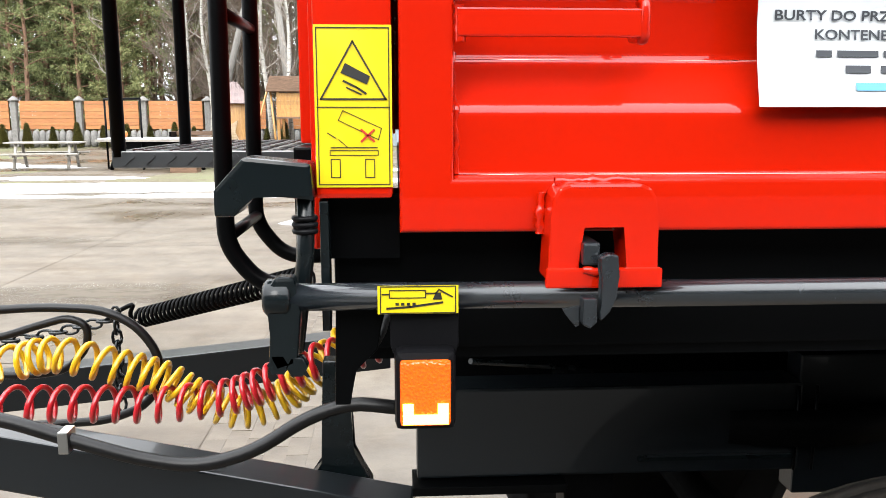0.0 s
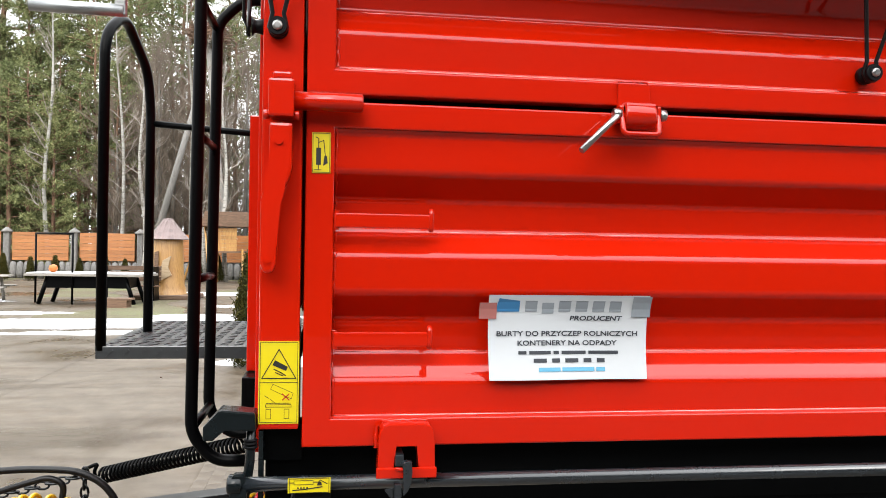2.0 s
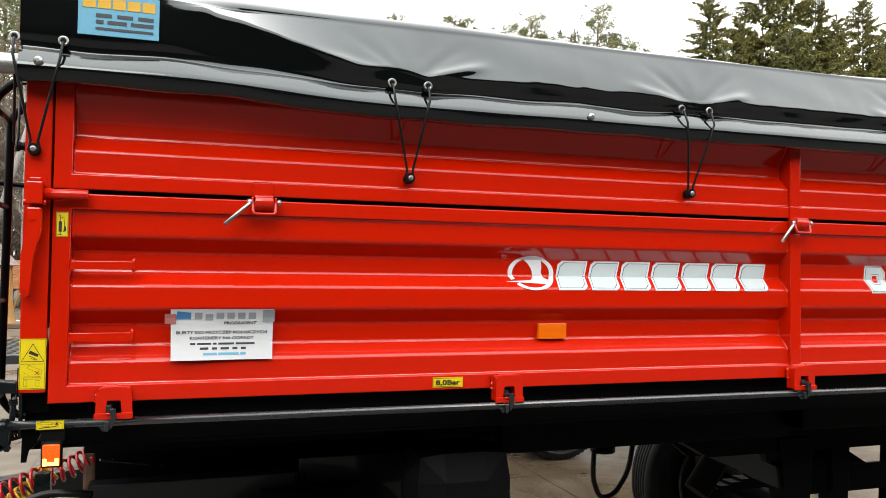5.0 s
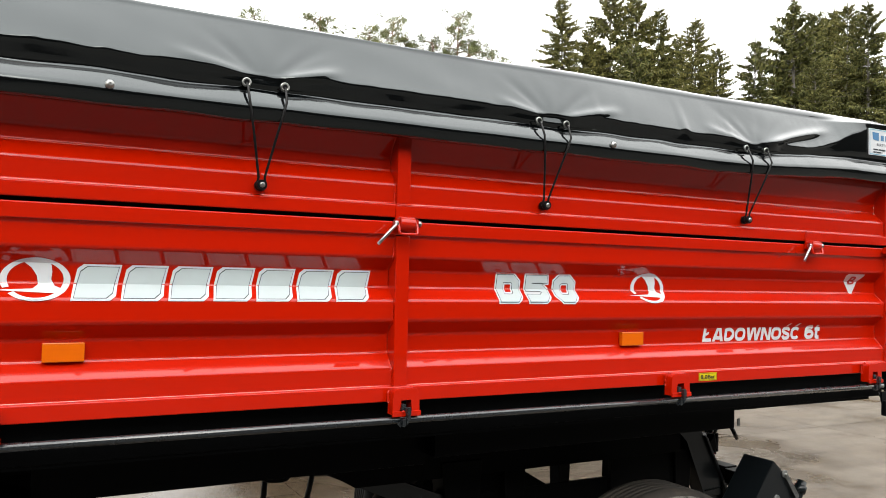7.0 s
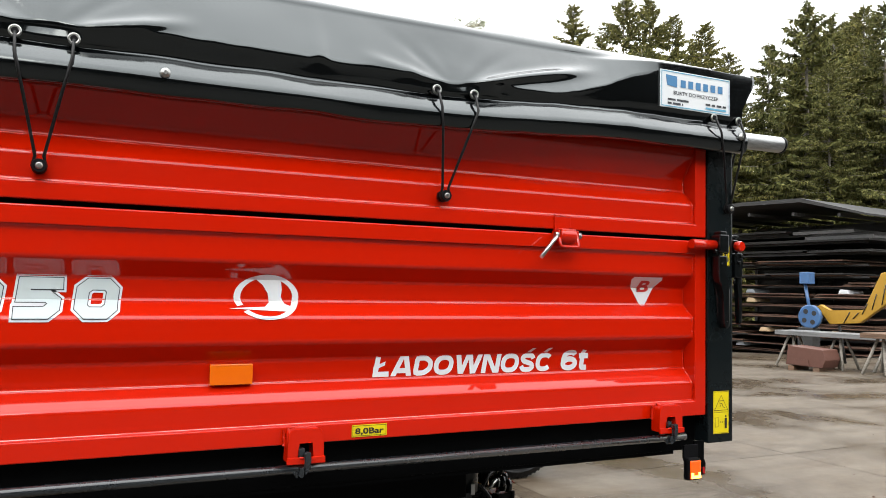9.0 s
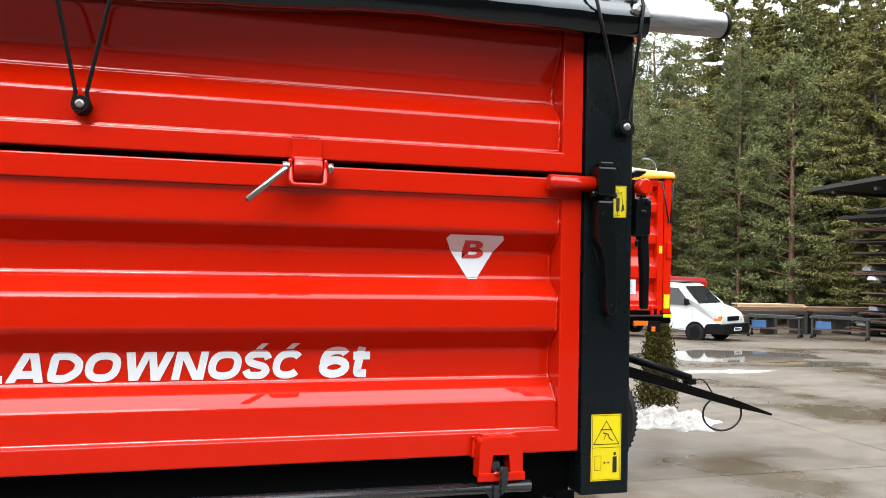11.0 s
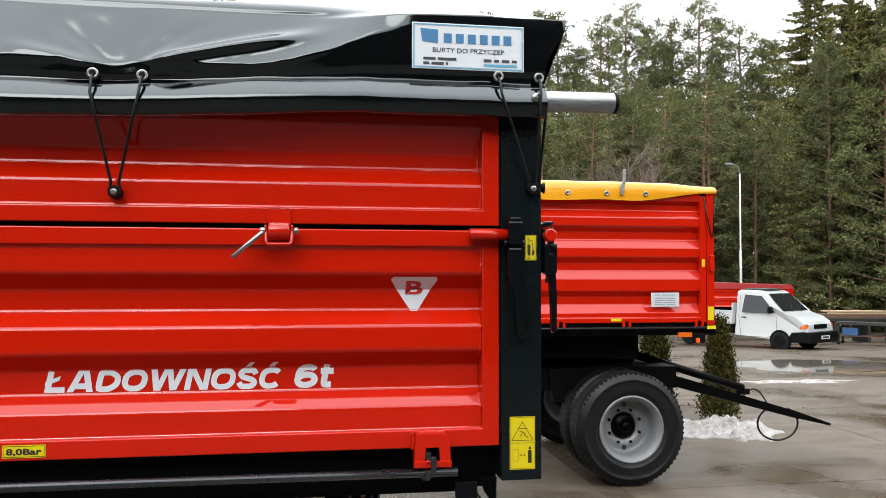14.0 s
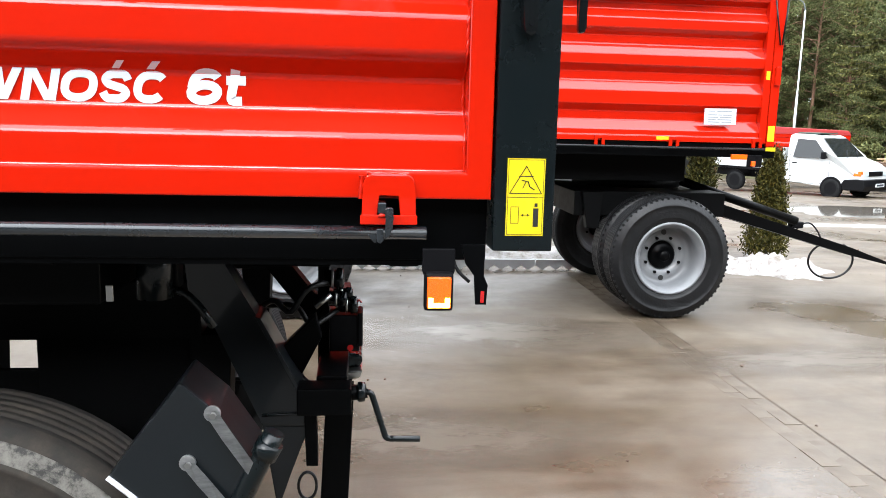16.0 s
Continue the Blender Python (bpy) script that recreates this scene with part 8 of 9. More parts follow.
# carved log shrine with a conical shingle roof
sx, sy = -5.0, 24.6
shrine = thing("log_shelter", "carved honey-coloured log shelter with a conical shingle roof", "shelter", at=(sx, sy, 0))
part("trunk", L([(0.68, 0.0), (0.60, 0.12), (0.53, 0.4), (0.48, 1.0), (0.46, 1.85), (0.44, 1.92)], (0, 0, 0), "z", 18), HONEYWOOD, shrine)
part("base", B((-1.0, -0.7, 0.0), (1.0, 0.7, 0.14), bev=0.03), BROWNWOOD, shrine)
part("carving", prism(bmesh.new(), [(-0.15, 0.55), (0.22, 0.75), (0.10, 1.0), (0.2, 1.35), (-0.05, 1.2), (-0.12, 0.9)], "y", -0.545, -0.47, 0.01), PALEWOOD, shrine)
part("niche", prism(bmesh.new(), [(-0.3, 0.9), (-0.18, 0.9), (-0.18, 1.5), (-0.3, 1.45)], "y", -0.525, -0.48, 0.01), BROWNWOOD, shrine)
part("roof", L([(0.60, 1.84), (0.62, 1.88), (0.08, 2.50), (0.0, 2.52)], (0, 0, 0), "z", 24), SHINGLE, shrine)
for row in range(6):
    r0, z0 = 0.64 - 0.088 * row, 1.86 + 0.103 * row
    nsh = 20 - 2 * row
    for k in range(nsh):
        a = 2 * math.pi * (k + 0.5 * (row % 2)) / nsh
        m = Matrix.Rotation(a, 4, "Z") @ Matrix.Translation((r0, 0, z0)) @ Matrix.Rotation(radians(-41), 4, "Y")
        bm = B((-0.02, -0.1, 0.0), (0.0, 0.1, 0.17)) if row == 0 and k == 0 else None
        if bm is not None:
            sh0 = part("shingle", bm, SHINGLE, shrine)
            sh0.matrix_basis = m
        else:
            share("shingle", sh0, shrine, m)

# play house with ladder and slide
px, py = -4.2, 35.5
house = thing("play_house", "wooden play house on posts with a ladder, slide and brown roof", "play house", at=(px, py, 0))
for x in (-0.9, 0.9):
    for y in (-0.8, 0.8):
        part("post", B((x - 0.06, y - 0.06, 0), (x + 0.06, y + 0.06, 2.7)), HONEYWOOD, house)
part("floor", B((-1.0, -0.9, 1.35), (1.0, 0.9, 1.43)), BROWNWOOD, house)
for k in range(6):
    part("wall_board", B((-0.95, -0.9, 1.43 + 0.17 * k), (0.15, -0.86, 1.43 + 0.17 * k + 0.16)), HONEYWOOD, house)
part("roof", prism(bmesh.new(), [(-1.4, 2.5), (1.4, 2.5), (1.15, 3.15), (-1.2, 3.15)], "y", -1.1, 1.1, 0.02), BROWNWOOD, house)
for a, b in (((-2.1, -0.9, 0), (-1.3, -0.5, 2.9)), ((-0.9, -1.6, 0), (-1.3, -0.5, 2.9)), ((0.5, -1.5, 0), (0.4, -0.9, 1.5)), ((1.0, -1.5, 0), (0.9, -0.9, 1.5))):
    part("pole", T([a, b], 0.05, 7), HONEYWOOD, house)
for k in range(5):
    part("rung", T([(0.49, -1.4 + 0.11 * k, 0.25 + 0.27 * k), (0.98, -1.4 + 0.11 * k, 0.25 + 0.27 * k)], 0.025, 6), HONEYWOOD, house)
part("slide", prism(bmesh.new(), [(0.9, 1.45), (1.1, 1.45), (2.6, 0.3), (2.9, 0.22), (2.9, 0.12), (2.5, 0.16)], "y", -0.3, 0.25, 0.02), YELLOWPAINT, house)
gf = thing("board_fence", "blue-grey upright board fence behind the play house", "fence", kind="structure")
for k in range(44):
    part("fence_board", B((-7.2 + 0.2 * k, FY + 0.4, 0), (-7.2 + 0.2 * k + 0.17, FY + 0.43, 1.75 + 0.05 * (k % 3))), GREYBLUE if k else (GREYBLUE := wood("blue_grey_board", (0.22, 0.26, 0.3), (0.4, 0.45, 0.5), (8, 8, 1), 0.8)), gf)

# stork nest on leaning poles
nest = thing("nest_pole", "big stick nest on top of leaning grey wooden poles", "nest", at=(-5.6, 39.5, 0))
part("pole", T([(0.6, 0, 0), (0.1, 0, 5), (-0.55, 0, 11.8)], 0.20, 9, taper=0.13), POLEWOOD, nest)
part("pole", T([(-3.2, -1.0, 0), (-1.6, -0.4, 6.5), (-0.7, 0, 10.2)], 0.18, 9, taper=0.12), POLEWOOD, nest)
part("platform", B((-1.1, -0.5, 11.7), (0.1, 0.5, 11.82)), POLEWOOD, nest)
rnd = random.Random(12)
sticks = bmesh.new()
for k in range(170):
    a, r = rnd.uniform(0, 6.28), rnd.uniform(0.1, 1.15)
    c = Vector((-0.5 + r * math.cos(a), r * math.sin(a), 12.25 + rnd.uniform(-0.42, 0.42) - 0.15 * r))
    d = Vector((-math.sin(a) + rnd.uniform(-0.6, 0.6), math.cos(a) + rnd.uniform(-0.6, 0.6), rnd.uniform(-0.3, 0.3))).normalized()
    ln = rnd.uniform(0.3, 0.75)
    tube(sticks, [c - d * ln, c + d * ln], rnd.uniform(0.015, 0.035), 5)
part("stick_nest", sticks, BROWNWOOD, nest)["kind"] = "stuff"

# street lamp mast on the far side
mast = thing("lamp_mast", "tall white street lamp mast", "lamp mast", at=(25.55, 36.0, ground_z(25.55, 36.0)))
part("pole", L([(0.068, 0), (0.06, 4.2), (0.04, 4.25), (0.03, 8.2), (0.0, 8.2)], (0, 0, 0), "z", 14), DECALWHITE, mast)
part("arm", T(rounded([(0, 0, 8.1), (-0.08, 0, 8.55), (-0.5, 0, 8.7)], 0.2), 0.025, 8), DECALGREY, mast)
part("lantern", B((-0.78, -0.09, 8.62), (-0.45, 0.09, 8.72), bev=0.03), DECALGREY, mast)

# ---- trees ----


def limb(bm, p, d, ln, r, rnd, depth, bend=0.25):
    """A bare limb with side twigs."""
    pts = [Vector(p)]
    d = Vector(d).normalized()
    n = 5
    for i in range(n):
        d = (d + Vector((rnd.uniform(-bend, bend), rnd.uniform(-bend, bend), rnd.uniform(-bend * 0.5, bend * 0.8)))).normalized()
        pts.append(pts[-1] + d * ln / n)
    tube(bm, pts, r, 5 if r > 0.02 else 3, caps=False, taper=r * 0.35)
    if depth:
        for i in range(1, n + 1):
            for _ in range(2 if depth > 1 else 2):
                q = pts[i]
                sd = (d + Vector((rnd.uniform(-1, 1), rnd.uniform(-1, 1), rnd.uniform(-0.2, 0.8)))).normalized()
                limb(bm, q, sd, ln * rnd.uniform(0.35, 0.6), r * 0.4, rnd, depth - 1, bend)


def clump(verts, faces, c, size, rnd, n, flat=0.5, droop=0.0):
    """A tuft of small narrow blades round a point."""
    for _ in range(n):
        o = c + Vector((rnd.gauss(0, 1), rnd.gauss(0, 1), rnd.gauss(0, 1) * flat)) * size * 0.5
        a = Vector((rnd.uniform(-1, 1), rnd.uniform(-1, 1), rnd.uniform(-0.6, 0.8) - droop)).normalized() * size * rnd.uniform(0.35, 0.75)
        b = a.cross(Vector((rnd.uniform(-1, 1), rnd.uniform(-1, 1), rnd.uniform(-1, 1)))).normalized() * size * rnd.uniform(0.06, 0.13)
        i = len(verts)
        verts += [o - b, o + a * 0.5 - b * 0.8, o + a, o + a * 0.45 + b, o + b * 0.8]
        faces.append((i, i + 1, i + 2, i + 3, i + 4))


def leaf_mesh(name, verts, faces, mat, parent):
    me = bpy.data.meshes.new(name)
    me.from_pydata([tuple(v) for v in verts], [], faces)
    me.materials.append(mat)
    ob = new(name, me)
    ob.parent = parent
    return ob


def blade(verts, faces, o, a, side, w):
    """One narrow kite-shaped spray."""
    b = a.cross(side)
    b = b.normalized() * w if b.length > 1e-6 else Vector((w, 0, 0))
    i = len(verts)
    verts += [o, o + a * 0.45 - b, o + a, o + a * 0.4 + b]
    faces.append((i, i + 1, i + 2, i + 3))


def tuft(verts, faces, c, size, rnd, n):
    """A rounded brush of needles that points up and outwards."""
    for _ in range(n):
        d = Vector((rnd.gauss(0, 1), rnd.gauss(0, 1), rnd.gauss(0.35, 0.8))).normalized()
        side = Vector((rnd.uniform(-1, 1), rnd.uniform(-1, 1), rnd.uniform(-1, 1)))
        blade(verts, faces, c + d * size * rnd.uniform(0.05, 0.6), d * size * rnd.uniform(0.38, 0.62), side, size * rnd.uniform(0.05, 0.095))


def pine(h, seed, low=0.45, spread=2.2, leaf=None):
    rnd = random.Random(seed)
    t = thing("pine_tree", "tall pine with a reddish trunk and open green crown", "tree", "pine wood")
    bm = bmesh.new()
    lean = Vector((rnd.uniform(-0.02, 0.02), rnd.uniform(-0.02, 0.02), 1))
    pts = [lean * (h * i / 10) + Vector((rnd.uniform(-0.06, 0.06), rnd.uniform(-0.06, 0.06), 0)) for i in range(11)]
    tube(bm, pts, 0.20, 8, taper=0.04)
    verts, faces = [], []
    nb = 46
    for k in range(nb):
        u = low + (1 - low) * (k / nb) ** 0.9
        a = k * 2.4 + rnd.uniform(-0.4, 0.4)
        shape = math.sin(math.pi * min(1, (u - low) / (1 - low) * 0.82 + 0.18))
        ln = spread * (0.30 + 0.75 * shape) * rnd.uniform(0.55, 1.1)
        d = Vector((math.cos(a), math.sin(a), rnd.uniform(0.0, 0.5)))
        p = lean * (h * u)
        q = p + d * ln
        tube(bm, [p, p.lerp(q, 0.5) + Vector((0, 0, 0.1)), q], 0.045, 4, caps=False, taper=0.012)
        for s in range(6):
            c = p.lerp(q, rnd.uniform(0.5, 1.05)) + Vector((rnd.uniform(-0.4, 0.4), rnd.uniform(-0.4, 0.4), rnd.uniform(-0.05, 0.4)))
            tuft(verts, faces, c, rnd.uniform(0.26, 0.42), rnd, 36)
    part("trunk", bm, PINEBARK, t)
    leaf_mesh("crown", verts, faces, leaf or PALELEAF, t)
    return t


def spruce(h, seed, spread=2.6, low=0.04):
    rnd = random.Random(seed)
    t = thing("spruce_tree", "dense spruce with drooping olive-green boughs", "tree", "spruces")
    bm = bmesh.new()
    tube(bm, [(0, 0, 0), (0, 0, h * 0.5), (0, 0, h)], 0.22, 8, taper=0.02)
    verts, faces = [], []
    n_bough = int(h * 19)
    for k in range(n_bough):
        top = h * (1 - low) * (1 - (k + rnd.random()) / n_bough) ** 1.0 + 0.25
        z = h - top
        a = k * 2.399 + rnd.uniform(-0.5, 0.5)
        ln = min(spread, 0.70 * top ** 0.80 + 0.1) * rnd.uniform(0.4, 1.1)
        if noise.noise(Vector((math.cos(a) * 1.5, math.sin(a) * 1.5, z * 0.9 + seed))) < -0.22:
            continue
        out = Vector((math.cos(a), math.sin(a), 0))
        side = Vector((-math.sin(a), math.cos(a), 0))
        p = Vector((0, 0, z))
        rise = 0.75 - 0.95 * min(1.0, top / 5) + rnd.uniform(-0.2, 0.2)
        mid = p + (out + Vector((0, 0, rise))) * ln * 0.6
        q = mid + (out + Vector((0, 0, rise * 0.5 + 0.15))) * ln * 0.4
        tube(bm, [p, mid, q], 0.028, 3, caps=False, taper=0.008)
        n = 8 + int(ln * 16)
        for s in range(n):
            w = 0.15 + 0.88 * (s + rnd.random()) / n
            c = p.lerp(mid, w / 0.6) if w < 0.6 else mid.lerp(q, (w - 0.6) / 0.4)
            size = 0.20 + 0.24 * min(1, ln / 2) * (1.15 - w)
            for sg in (-1, 1):
                d = (side * sg * rnd.uniform(0.3, 1.0) + out * rnd.uniform(0.1, 0.9) + Vector((0, 0, rnd.uniform(-0.7, 0.45)))).normalized()
                blade(verts, faces, c, d * size * rnd.uniform(0.7, 1.3), Vector((rnd.uniform(-1, 1), rnd.uniform(-1, 1), rnd.uniform(-0.3, 1))), size * rnd.uniform(0.10, 0.19))
            if rnd.random() < 0.8:
                d = (out * rnd.uniform(0, 0.6) + side * rnd.uniform(-0.4, 0.4) + Vector((0, 0, -1))).normalized()
                blade(verts, faces, c, d * size * rnd.uniform(0.7, 1.2), side + Vector((rnd.uniform(-0.6, 0.6), rnd.uniform(-0.6, 0.6), 0)), size * rnd.uniform(0.1, 0.2))
    for s in range(14):
        d = Vector((rnd.uniform(-0.3, 0.3), rnd.uniform(-0.3, 0.3), 1))
        blade(verts, faces, Vector((0, 0, h - 0.5 + 0.04 * s)), d * 0.25, Vector((rnd.uniform(-1, 1), rnd.uniform(-1, 1), 0)), 0.03)
    part("trunk", bm, GREYBARK, t)
    leaf_mesh("crown", verts, faces, SPRUCELEAF, t)
    return t


def young_pine(h, seed, spread=2.0, low=0.14, leaf=None):
    """Conical crown with a pointed top and whorled, rising boughs."""
    rnd = random.Random(seed)
    t = thing("young_pine", "conical pine with whorled boughs and an airy crown", "tree", "pine wood")
    bm = bmesh.new()
    tube(bm, [(0, 0, 0), (0.05, 0, h * 0.5), (0, 0, h)], 0.17, 7, taper=0.02)
    verts, faces = [], []
    z, k = h * low, 0
    while z < h - 0.5:
        top = h - z
        for j in range(7):
            a = 2 * math.pi * j / 7 + k * 0.5 + rnd.uniform(-0.35, 0.35)
            ln = min(spread, 0.85 * top ** 0.68 + 0.1) * rnd.uniform(0.35, 1.15)
            if rnd.random() < 0.12:
                continue
            p = Vector((0, 0, z + rnd.uniform(-0.3, 0.3)))
            q = p + Vector((math.cos(a), math.sin(a), 0.15 + 0.5 * z / h)) * ln
            tube(bm, [p, q], 0.03, 3, caps=False, taper=0.008)
            for _ in range(3 + int(3.2 * ln)):
                c = p.lerp(q, rnd.uniform(0.3, 1.05)) + Vector((rnd.uniform(-0.25, 0.25), rnd.uniform(-0.25, 0.25), rnd.uniform(-0.05, 0.25))) * min(1, ln)
                tuft(verts, faces, c, rnd.uniform(0.24, 0.42), rnd, 32)
        z += rnd.uniform(0.55, 0.95) * (0.65 + 0.5 * min(1, top / 8))
        k += 1
    tuft(verts, faces, Vector((0, 0, h - 0.3)), 0.3, rnd, 24)
    part("trunk", bm, PINEBARK, t)
    leaf_mesh("crown", verts, faces, leaf or DARKLEAF, t)
    return t


def birch(h, seed):
    rnd = random.Random(seed)
    t = thing("birch_tree", "slender leafless birch with white bark", "tree", "birches")
    bm = bmesh.new()
    pts = [Vector((0.25 * math.sin(i * 0.5 + seed), 0.1 * math.cos(i + seed), h * i / 10)) for i in range(11)]
    tube(bm, pts, 0.125, 8, taper=0.025)
    part("trunk", bm, BIRCH, t)
    bm = bmesh.new()
    for k in range(20):
        u = rnd.uniform(0.22, 0.98)
        i = min(9, int(u * 10))
        p = pts[i].lerp(pts[i + 1], u * 10 - i)
        a = rnd.uniform(0, 6.28)
        limb(bm, p, (math.cos(a), math.sin(a), rnd.uniform(0.5, 1.4)), (1 - u * 0.6) * rnd.uniform(1.1, 2.2), 0.03, rnd, 1, 0.2)
    part("twig_canopy", bm, BIRCHTWIG, t)
    return t


BIRCHTWIG = wood("birch_twigs", (0.30, 0.26, 0.22), (0.5, 0.45, 0.4), (4, 4, 1), 0.85)


def bare_tree(h, seed, spread=1.0):
    rnd = random.Random(seed)
    t = thing("bare_tree", "leafless grey-brown deciduous tree with fine twigs", "tree", "bare trees")
    bm = bmesh.new()
    tube(bm, [(0, 0, 0), (0.1, 0, h * 0.3), (0, 0.05, h * 0.6), (0.1, 0, h * 0.9)], 0.14, 7, taper=0.02)
    part("trunk", bm, GREYBARK, t)
    bm = bmesh.new()
    for k in range(26):
        z = h * rnd.uniform(0.12, 0.9)
        a = rnd.uniform(0, 6.28)
        limb(bm, (0.05, 0, z), (math.cos(a) * spread, math.sin(a) * spread, rnd.uniform(0.5, 1.6)), h * rnd.uniform(0.16, 0.3), 0.035, rnd, 2, 0.28)
    part("twig_canopy", bm, TWIG, t)
    return t


def thuja(h, r, seed, at, label="small conical thuja with bronzed green foliage"):
    rnd = random.Random(seed)
    t = thing("thuja", label, "shrub", "thujas", at)
    bm = bmesh.new()
    tube(bm, [(0, 0, 0), (0, 0, h * 0.8)], 0.03, 6, taper=0.01)
    part("trunk", bm, GREYBARK, t)
    verts, faces = [], []
    for k in range(int(4300 * h * max(r, 0.25) * 2)):
        u = rnd.random() ** 0.8
        rr = r * (1 - u) ** 0.75 * (0.74 + 0.27 * rnd.random()) * (0.75 + 0.25 * min(1, u * 8))
        a = rnd.uniform(0, 6.28)
        rr *= 1 + 0.34 * noise.noise(Vector((math.cos(a) * 2, math.sin(a) * 2, u * 7 + seed))) + 0.12 * noise.noise(Vector((math.cos(a) * 6, math.sin(a) * 6, u * 21 + seed)))
        c = Vector((rr * math.cos(a), rr * math.sin(a), 0.05 + h * u * 0.97))
        clump(verts, faces, c, 0.082, rnd, 5, 1.0, -0.7)
    leaf_mesh("crown", verts, faces, THUJALEAF, t)
    return t


thuja(1.22, 0.235, 1, (9.06, 7.50, 0), "bronzed conical thuja standing in a heap of snow")
thuja(1.45, 0.25, 2, (8.42, 8.0, -0.02), "bronzed conical thuja standing in a heap of snow")
thuja(1.55, 0.30, 3, (-1.05, 10.3, 0), "young conical thuja beside the snow")
small = thuja(1.35, 0.30, 7, (-27.0, 36.6, 0), "young thuja in a row before the fence")
for i in range(1, 22):
    s = random.uniform(0.55, 0.85)
    copy_thing(small, pose(-27.0 + i * 1.05 + random.uniform(-0.2, 0.2), 36.6 + random.uniform(-0.3, 0.3), 0, 0, 0, random.uniform(0, 360)) @ Matrix.Diagonal((s, s, s, 1)))

rnd = random.Random(77)
PINES = [pine(19, 1, 0.48, 2.4), pine(21, 2, 0.55, 2.2), pine(17, 3, 0.3, 2.6), pine(14, 4, 0.12, 2.5), pine(20, 5, 0.6, 2.0)]
SPRUCES = [spruce(21, 11, 4.2), spruce(24, 12, 4.8), spruce(14, 13, 3.2)]
BIRCHES = [birch(12, 21), birch(14, 22), birch(10, 23)]
YOUNG = [young_pine(20, 41, 2.9), young_pine(22, 42, 2.7), young_pine(13, 43, 2.6, 0.06)]
STAND = [pine(16, 6, 0.26, 2.7, DARKLEAF), pine(18, 7, 0.40, 2.5, DARKLEAF)]
GARDEN = [young_pine(18, 45, 2.7, 0.14, PALELEAF), young_pine(12, 46, 2.4, 0.06, PALELEAF)]
BARES = [bare_tree(8, 31), bare_tree(10, 32, 0.8), bare_tree(6.5, 33, 1.2)]


def plant(kinds, x, y, scale=1.0, vary=0.07):
    src = rnd.choice(kinds)
    s = scale * rnd.uniform(1 - vary, 1 + vary)
    if not src.get("placed"):
        src["placed"] = 1
        src.matrix_basis = pose(x, y, ground_z(x, y) - 0.1, 0, 0, rnd.uniform(0, 360)) @ Matrix.Scale(s, 4)
        return src
    return copy_thing(src, pose(x, y, ground_z(x, y) - 0.1, 0, 0, rnd.uniform(0, 360)) @ Matrix.Scale(s / src.scale[0], 4))


def plant_to(kinds, x, y, h):
    """A tree of a given height."""
    src = rnd.choice(kinds)
    return plant([src], x, y, h / TALL[src.name])


TALL = {}
for src, h in zip(PINES + SPRUCES + BIRCHES + BARES + YOUNG + GARDEN + STAND, (19, 21, 17, 14, 20, 21, 24, 14, 12, 14, 10, 8, 10, 6.5, 20, 22, 13, 18, 12, 16, 18)):
    TALL[src.name] = h
# the wood behind the garden
for x, y, h in ((-16.5, 49, 20), (-14.3, 48, 18), (-11.2, 47, 18), (-8.7, 49, 18.5), (-19, 48, 21), (-6, 50, 16), (-23, 47, 20), (-27, 49, 21), (-3.5, 48, 17), (-1, 49, 18), (-31, 48, 20), (-12.6, 53, 19), (-15.4, 52, 22), (-9.8, 52, 21), (-7.2, 53, 22), (-4.8, 52, 21.5), (-2.4, 53, 21), (-18, 53, 23), (-10.6, 55, 23), (-13.6, 56, 23)):
    plant_to(PINES, x, y, h)
for k in range(16):
    plant(PINES, rnd.uniform(-46, 0.5), rnd.uniform(54, 66), 0.9)
for x, y, h in ((-20, 43, 9), (-17.5, 44, 10.5), (-15.6, 43, 9.5), (-13.5, 44, 10), (-23, 44, 10), (-26, 43, 11), (-30, 44, 12), (-10.2, 46, 9), (-18.6, 46, 12), (-16.4, 47, 12), (-21.5, 46, 12.5), (-24.5, 46, 12), (-12, 47, 11)):
    plant_to(PINES[3:4] + GARDEN[1:], x, y, h * 1.12)
for x, y in ((-8.6, 37.0), (-6.0, 37.4), (-4.9, 36.9), (-10.5, 40.5), (-7.2, 41), (-3.0, 41.5), (-14, 41), (-1.6, 40.5), (-9.5, 43), (-5.5, 43)):
    plant(BIRCHES, x, y)
for k in range(9):
    plant_to(GARDEN[1:] + PINES[3:4], -32 + 2.6 * k + rnd.uniform(-0.6, 0.6), rnd.uniform(41.5, 43), rnd.uniform(8.5, 12))
for k in range(8):
    plant_to(GARDEN[:1] + PINES[2:4], -27 + 2.0 * k + rnd.uniform(-0.6, 0.6), rnd.uniform(44, 48), rnd.uniform(13.5, 17))
for k in range(20):
    plant(BARES, rnd.uniform(-12.5, 1.5), rnd.uniform(40.5, 50), 1.2)
for k in range(8):
    plant(BARES, rnd.uniform(-32, -13), rnd.uniform(40.5, 48), 1.0)
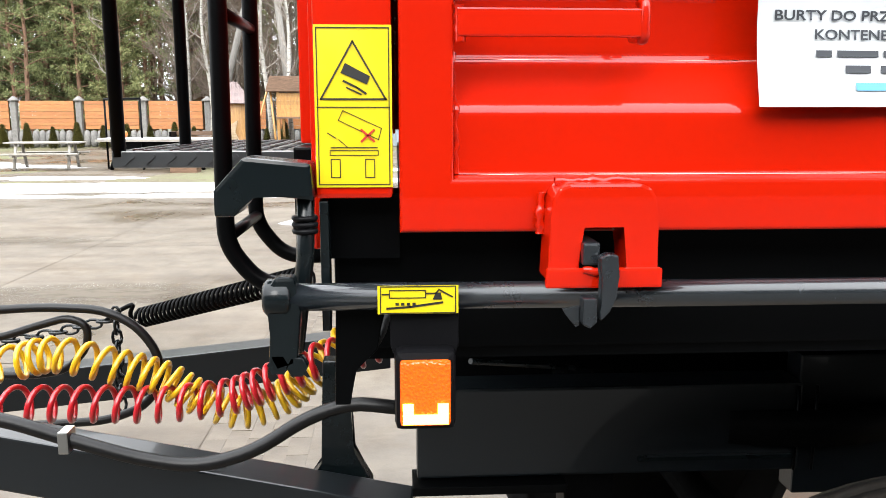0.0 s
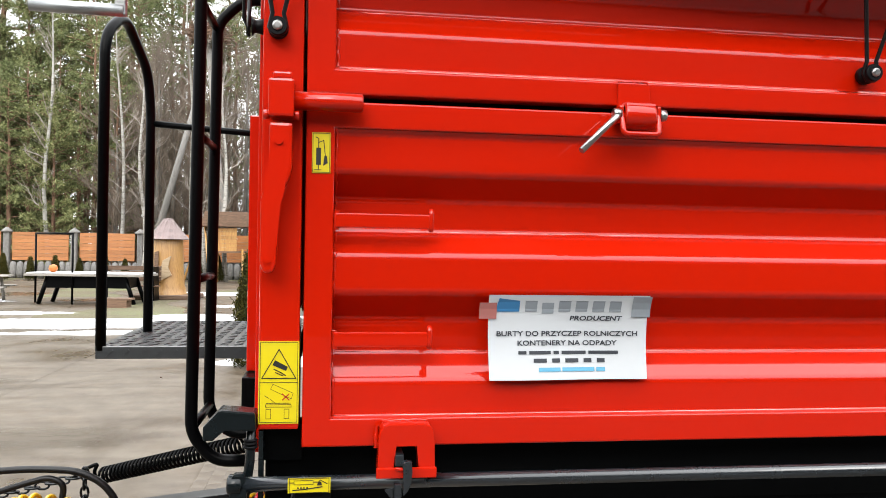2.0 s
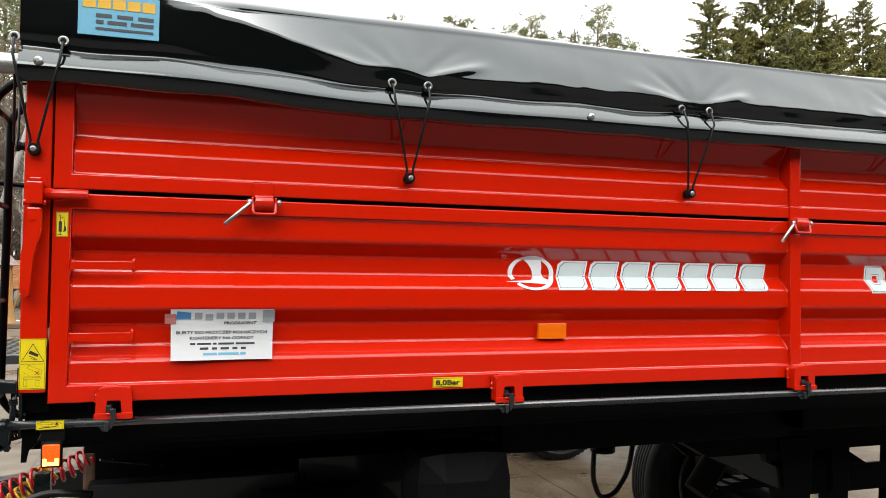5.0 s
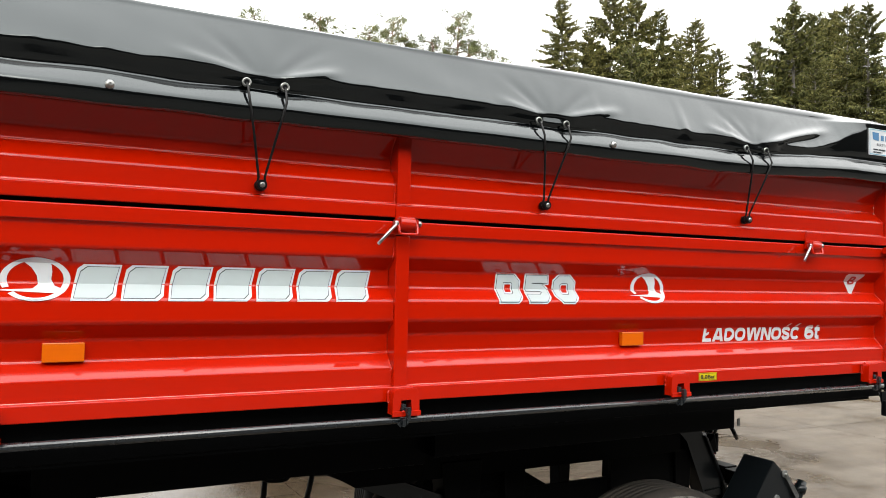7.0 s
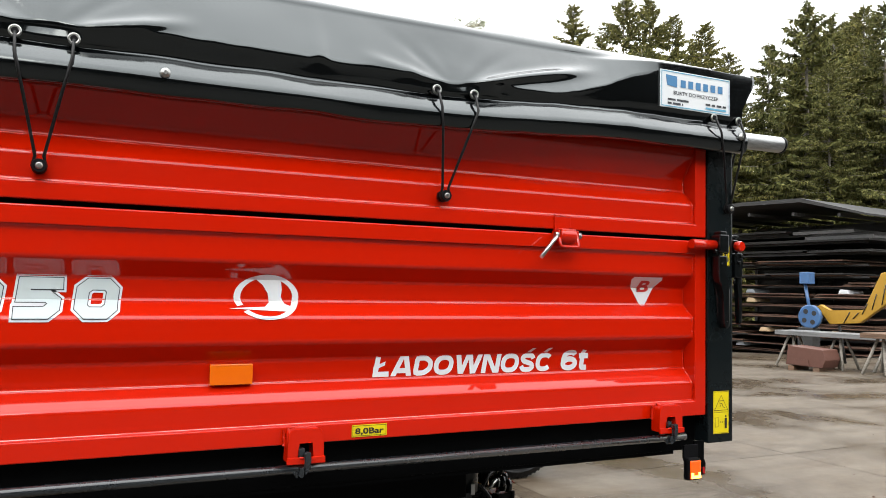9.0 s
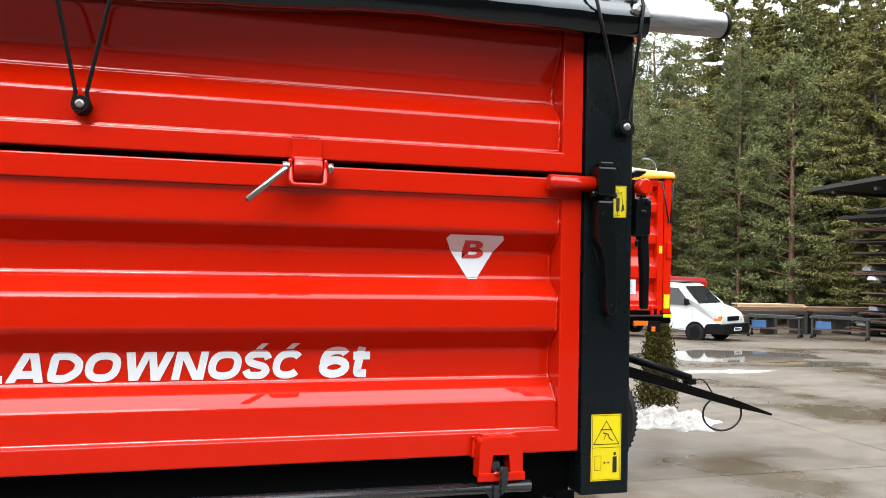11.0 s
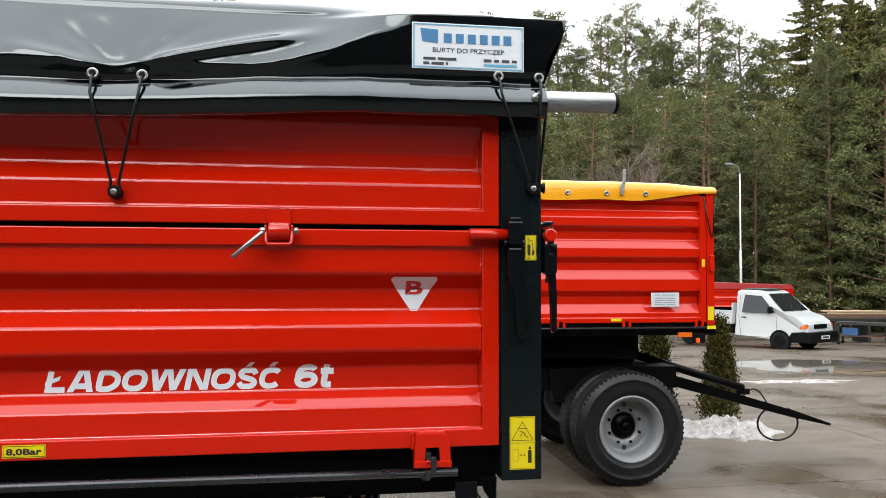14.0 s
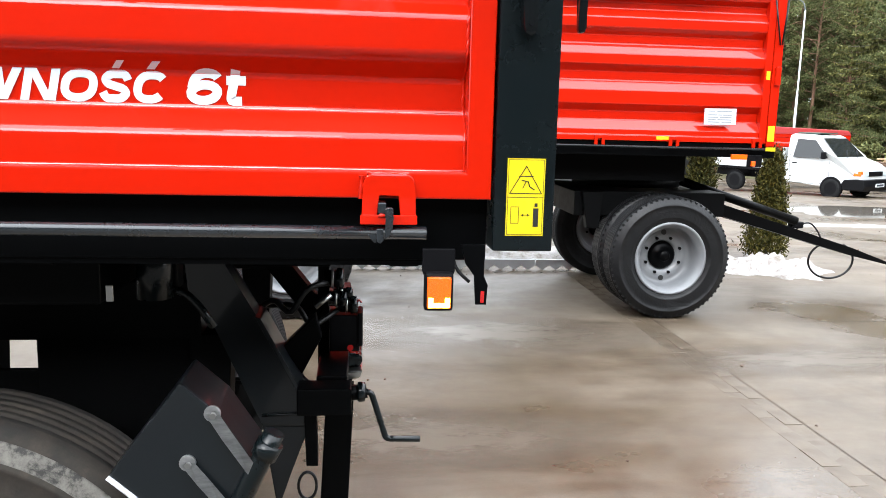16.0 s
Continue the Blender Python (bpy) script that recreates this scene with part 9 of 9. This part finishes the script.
# the tops seen over the tarpaulin
FARY = 75.0
for kinds, tops in ((PINES[:2] + STAND[1:], ((15.8, 19.7), (19.8, 20.3), (25.2, 20.9), (30.8, 22.2), (34.8, 20.0), (23.5, 19.8))),
                    (YOUNG[:2], ((17.6, 17.6), (27.0, 20.0), (28.6, 18.8), (36.8, 19.4), (32.6, 18.2), (22.0, 17.8))),
                    (PINES[:1] + STAND, ((15.0, 17.9), (20.9, 18.6), (24.5, 19.4), (29.5, 20.2), (31.9, 20.4), (35.9, 18.6), (19.0, 18.2)))):
    for x, top in tops:
        src = rnd.choice(kinds)
        x, top = 2.6 + (x - 2.8) * 1.428, 1.9 + (top - 1.8) * 1.428
        plant([src], x, FARY, (top - ground_z(x, FARY)) / TALL[src.name], 0.0)
for x, top in ((40.8, 25.8), (43.6, 23.6), (46.0, 27.6), (48.9, 27.9), (51.5, 26.8), (53.8, 24.6)):
    src = rnd.choice(SPRUCES[:2])
    plant([src], x, 52, (top - ground_z(x, 52)) / TALL[src.name], 0.0)
for x, y, h in ((69.5, 52, 32.2), (76.0, 52, 34), (63, 45, 27), (57, 40, 25), (80, 56, 34)):
    plant_to(SPRUCES[:2], x, y, h)
# the wood beyond the second trailer and the pickup
for k in range(16):
    plant_to(STAND + YOUNG[:1], 15 + 1.9 * k + rnd.uniform(-0.6, 0.6), rnd.uniform(55, 60), rnd.uniform(16.5, 19.0))
for x, h in ((16.5, 16), (18.4, 17), (20.4, 16.5), (23.2, 19), (25.8, 17.5), (28.1, 20), (30.4, 17.8), (33.5, 18.6), (14, 15)):
    plant_to(YOUNG[:2] + STAND, x, 45 + rnd.uniform(-1.5, 1.5), h * 0.80)
for k in range(16):
    plant_to(YOUNG[:2], 12.5 + 1.9 * k + rnd.uniform(-0.7, 0.7), rnd.uniform(47, 51), rnd.uniform(13.5, 16.0))
for k in range(22):
    plant_to(YOUNG[:2], rnd.uniform(12, 52), rnd.uniform(52, 64), rnd.uniform(13, 16))
for k in range(22):
    plant_to(STAND if k % 3 else YOUNG[2:], 13 + 27 * (k + rnd.random()) / 22, rnd.uniform(41.5, 47), rnd.uniform(10, 13.5))
for x, y, h in ((30.6, 36.0, 15), (32.0, 33.5, 14)):
    plant_to(YOUNG, x, y, h)
for x, y, s in ((34.6, 30.8, 1.1), (34.5, 36, 1.1), (31.5, 37.5, 1.05), (36.5, 31, 1.1), (38, 27, 1.1), (40, 24, 1.15), (39, 20, 1.1), (41, 16, 1.1), (40, 12, 1.05), (42, 33, 1.2), (44, 28, 1.2), (42, 8, 1.1), (36.5, 24.5, 0.9)):
    plant_to(SPRUCES, x, y, 15.5 * s)
for x, y, s in ((19.4, 41, 1.1), (21.2, 41.5, 1.15), (22.4, 40.6, 0.95), (24.2, 42, 0.8)):
    plant(BARES[:2], x, y, s)
for src in PINES + SPRUCES + BIRCHES + BARES + YOUNG + GARDEN + STAND:
    if "placed" in src:
        del src["placed"]

# far rim of the woods, one dense belt
rnd = random.Random(5)
belt_v, belt_f = [], []
trunks = bmesh.new()
for k in range(230):
    x = rnd.uniform(-75, 90)
    y = rnd.uniform(68, 78) - 0.12 * max(0, x - 40)
    if 2 < x < 8:
        continue
    h = (rnd.uniform(13, 19) if x < 3 else rnd.uniform(10, 17)) if not (3 < x < 40) else rnd.uniform(9, 13)
    tube(trunks, [(x, y, -1.5), (x, y, h)], 0.18, 5, taper=0.05)
    for _ in range(26):
        u = rnd.uniform(0.0, 1.0)
        a = rnd.uniform(0, 6.28)
        r = 2.3 * (1 - u * 0.7) * rnd.random()
        clump(belt_v, belt_f, Vector((x + r * math.cos(a), y + r * math.sin(a), h * (0.08 + 0.95 * u) - 1)), 1.2, rnd, 8, 0.6)
belt = thing("far_woods", "dark belt of pines closing the distance", "woods", kind="stuff")
part("trunks", trunks, PINEBARK, belt)
leaf_mesh("crowns", belt_v, belt_f, PALELEAF, belt)

# an unseen wall added behind the camera to shape reflections and skylight
wall = tagged(part("wall_south", B((-60, -14.6, -0.2), (60, -14.2, 8.6)), UNSEENWALL), "unseen dark wall added to shape reflections and skylight", "wall", kind="structure")
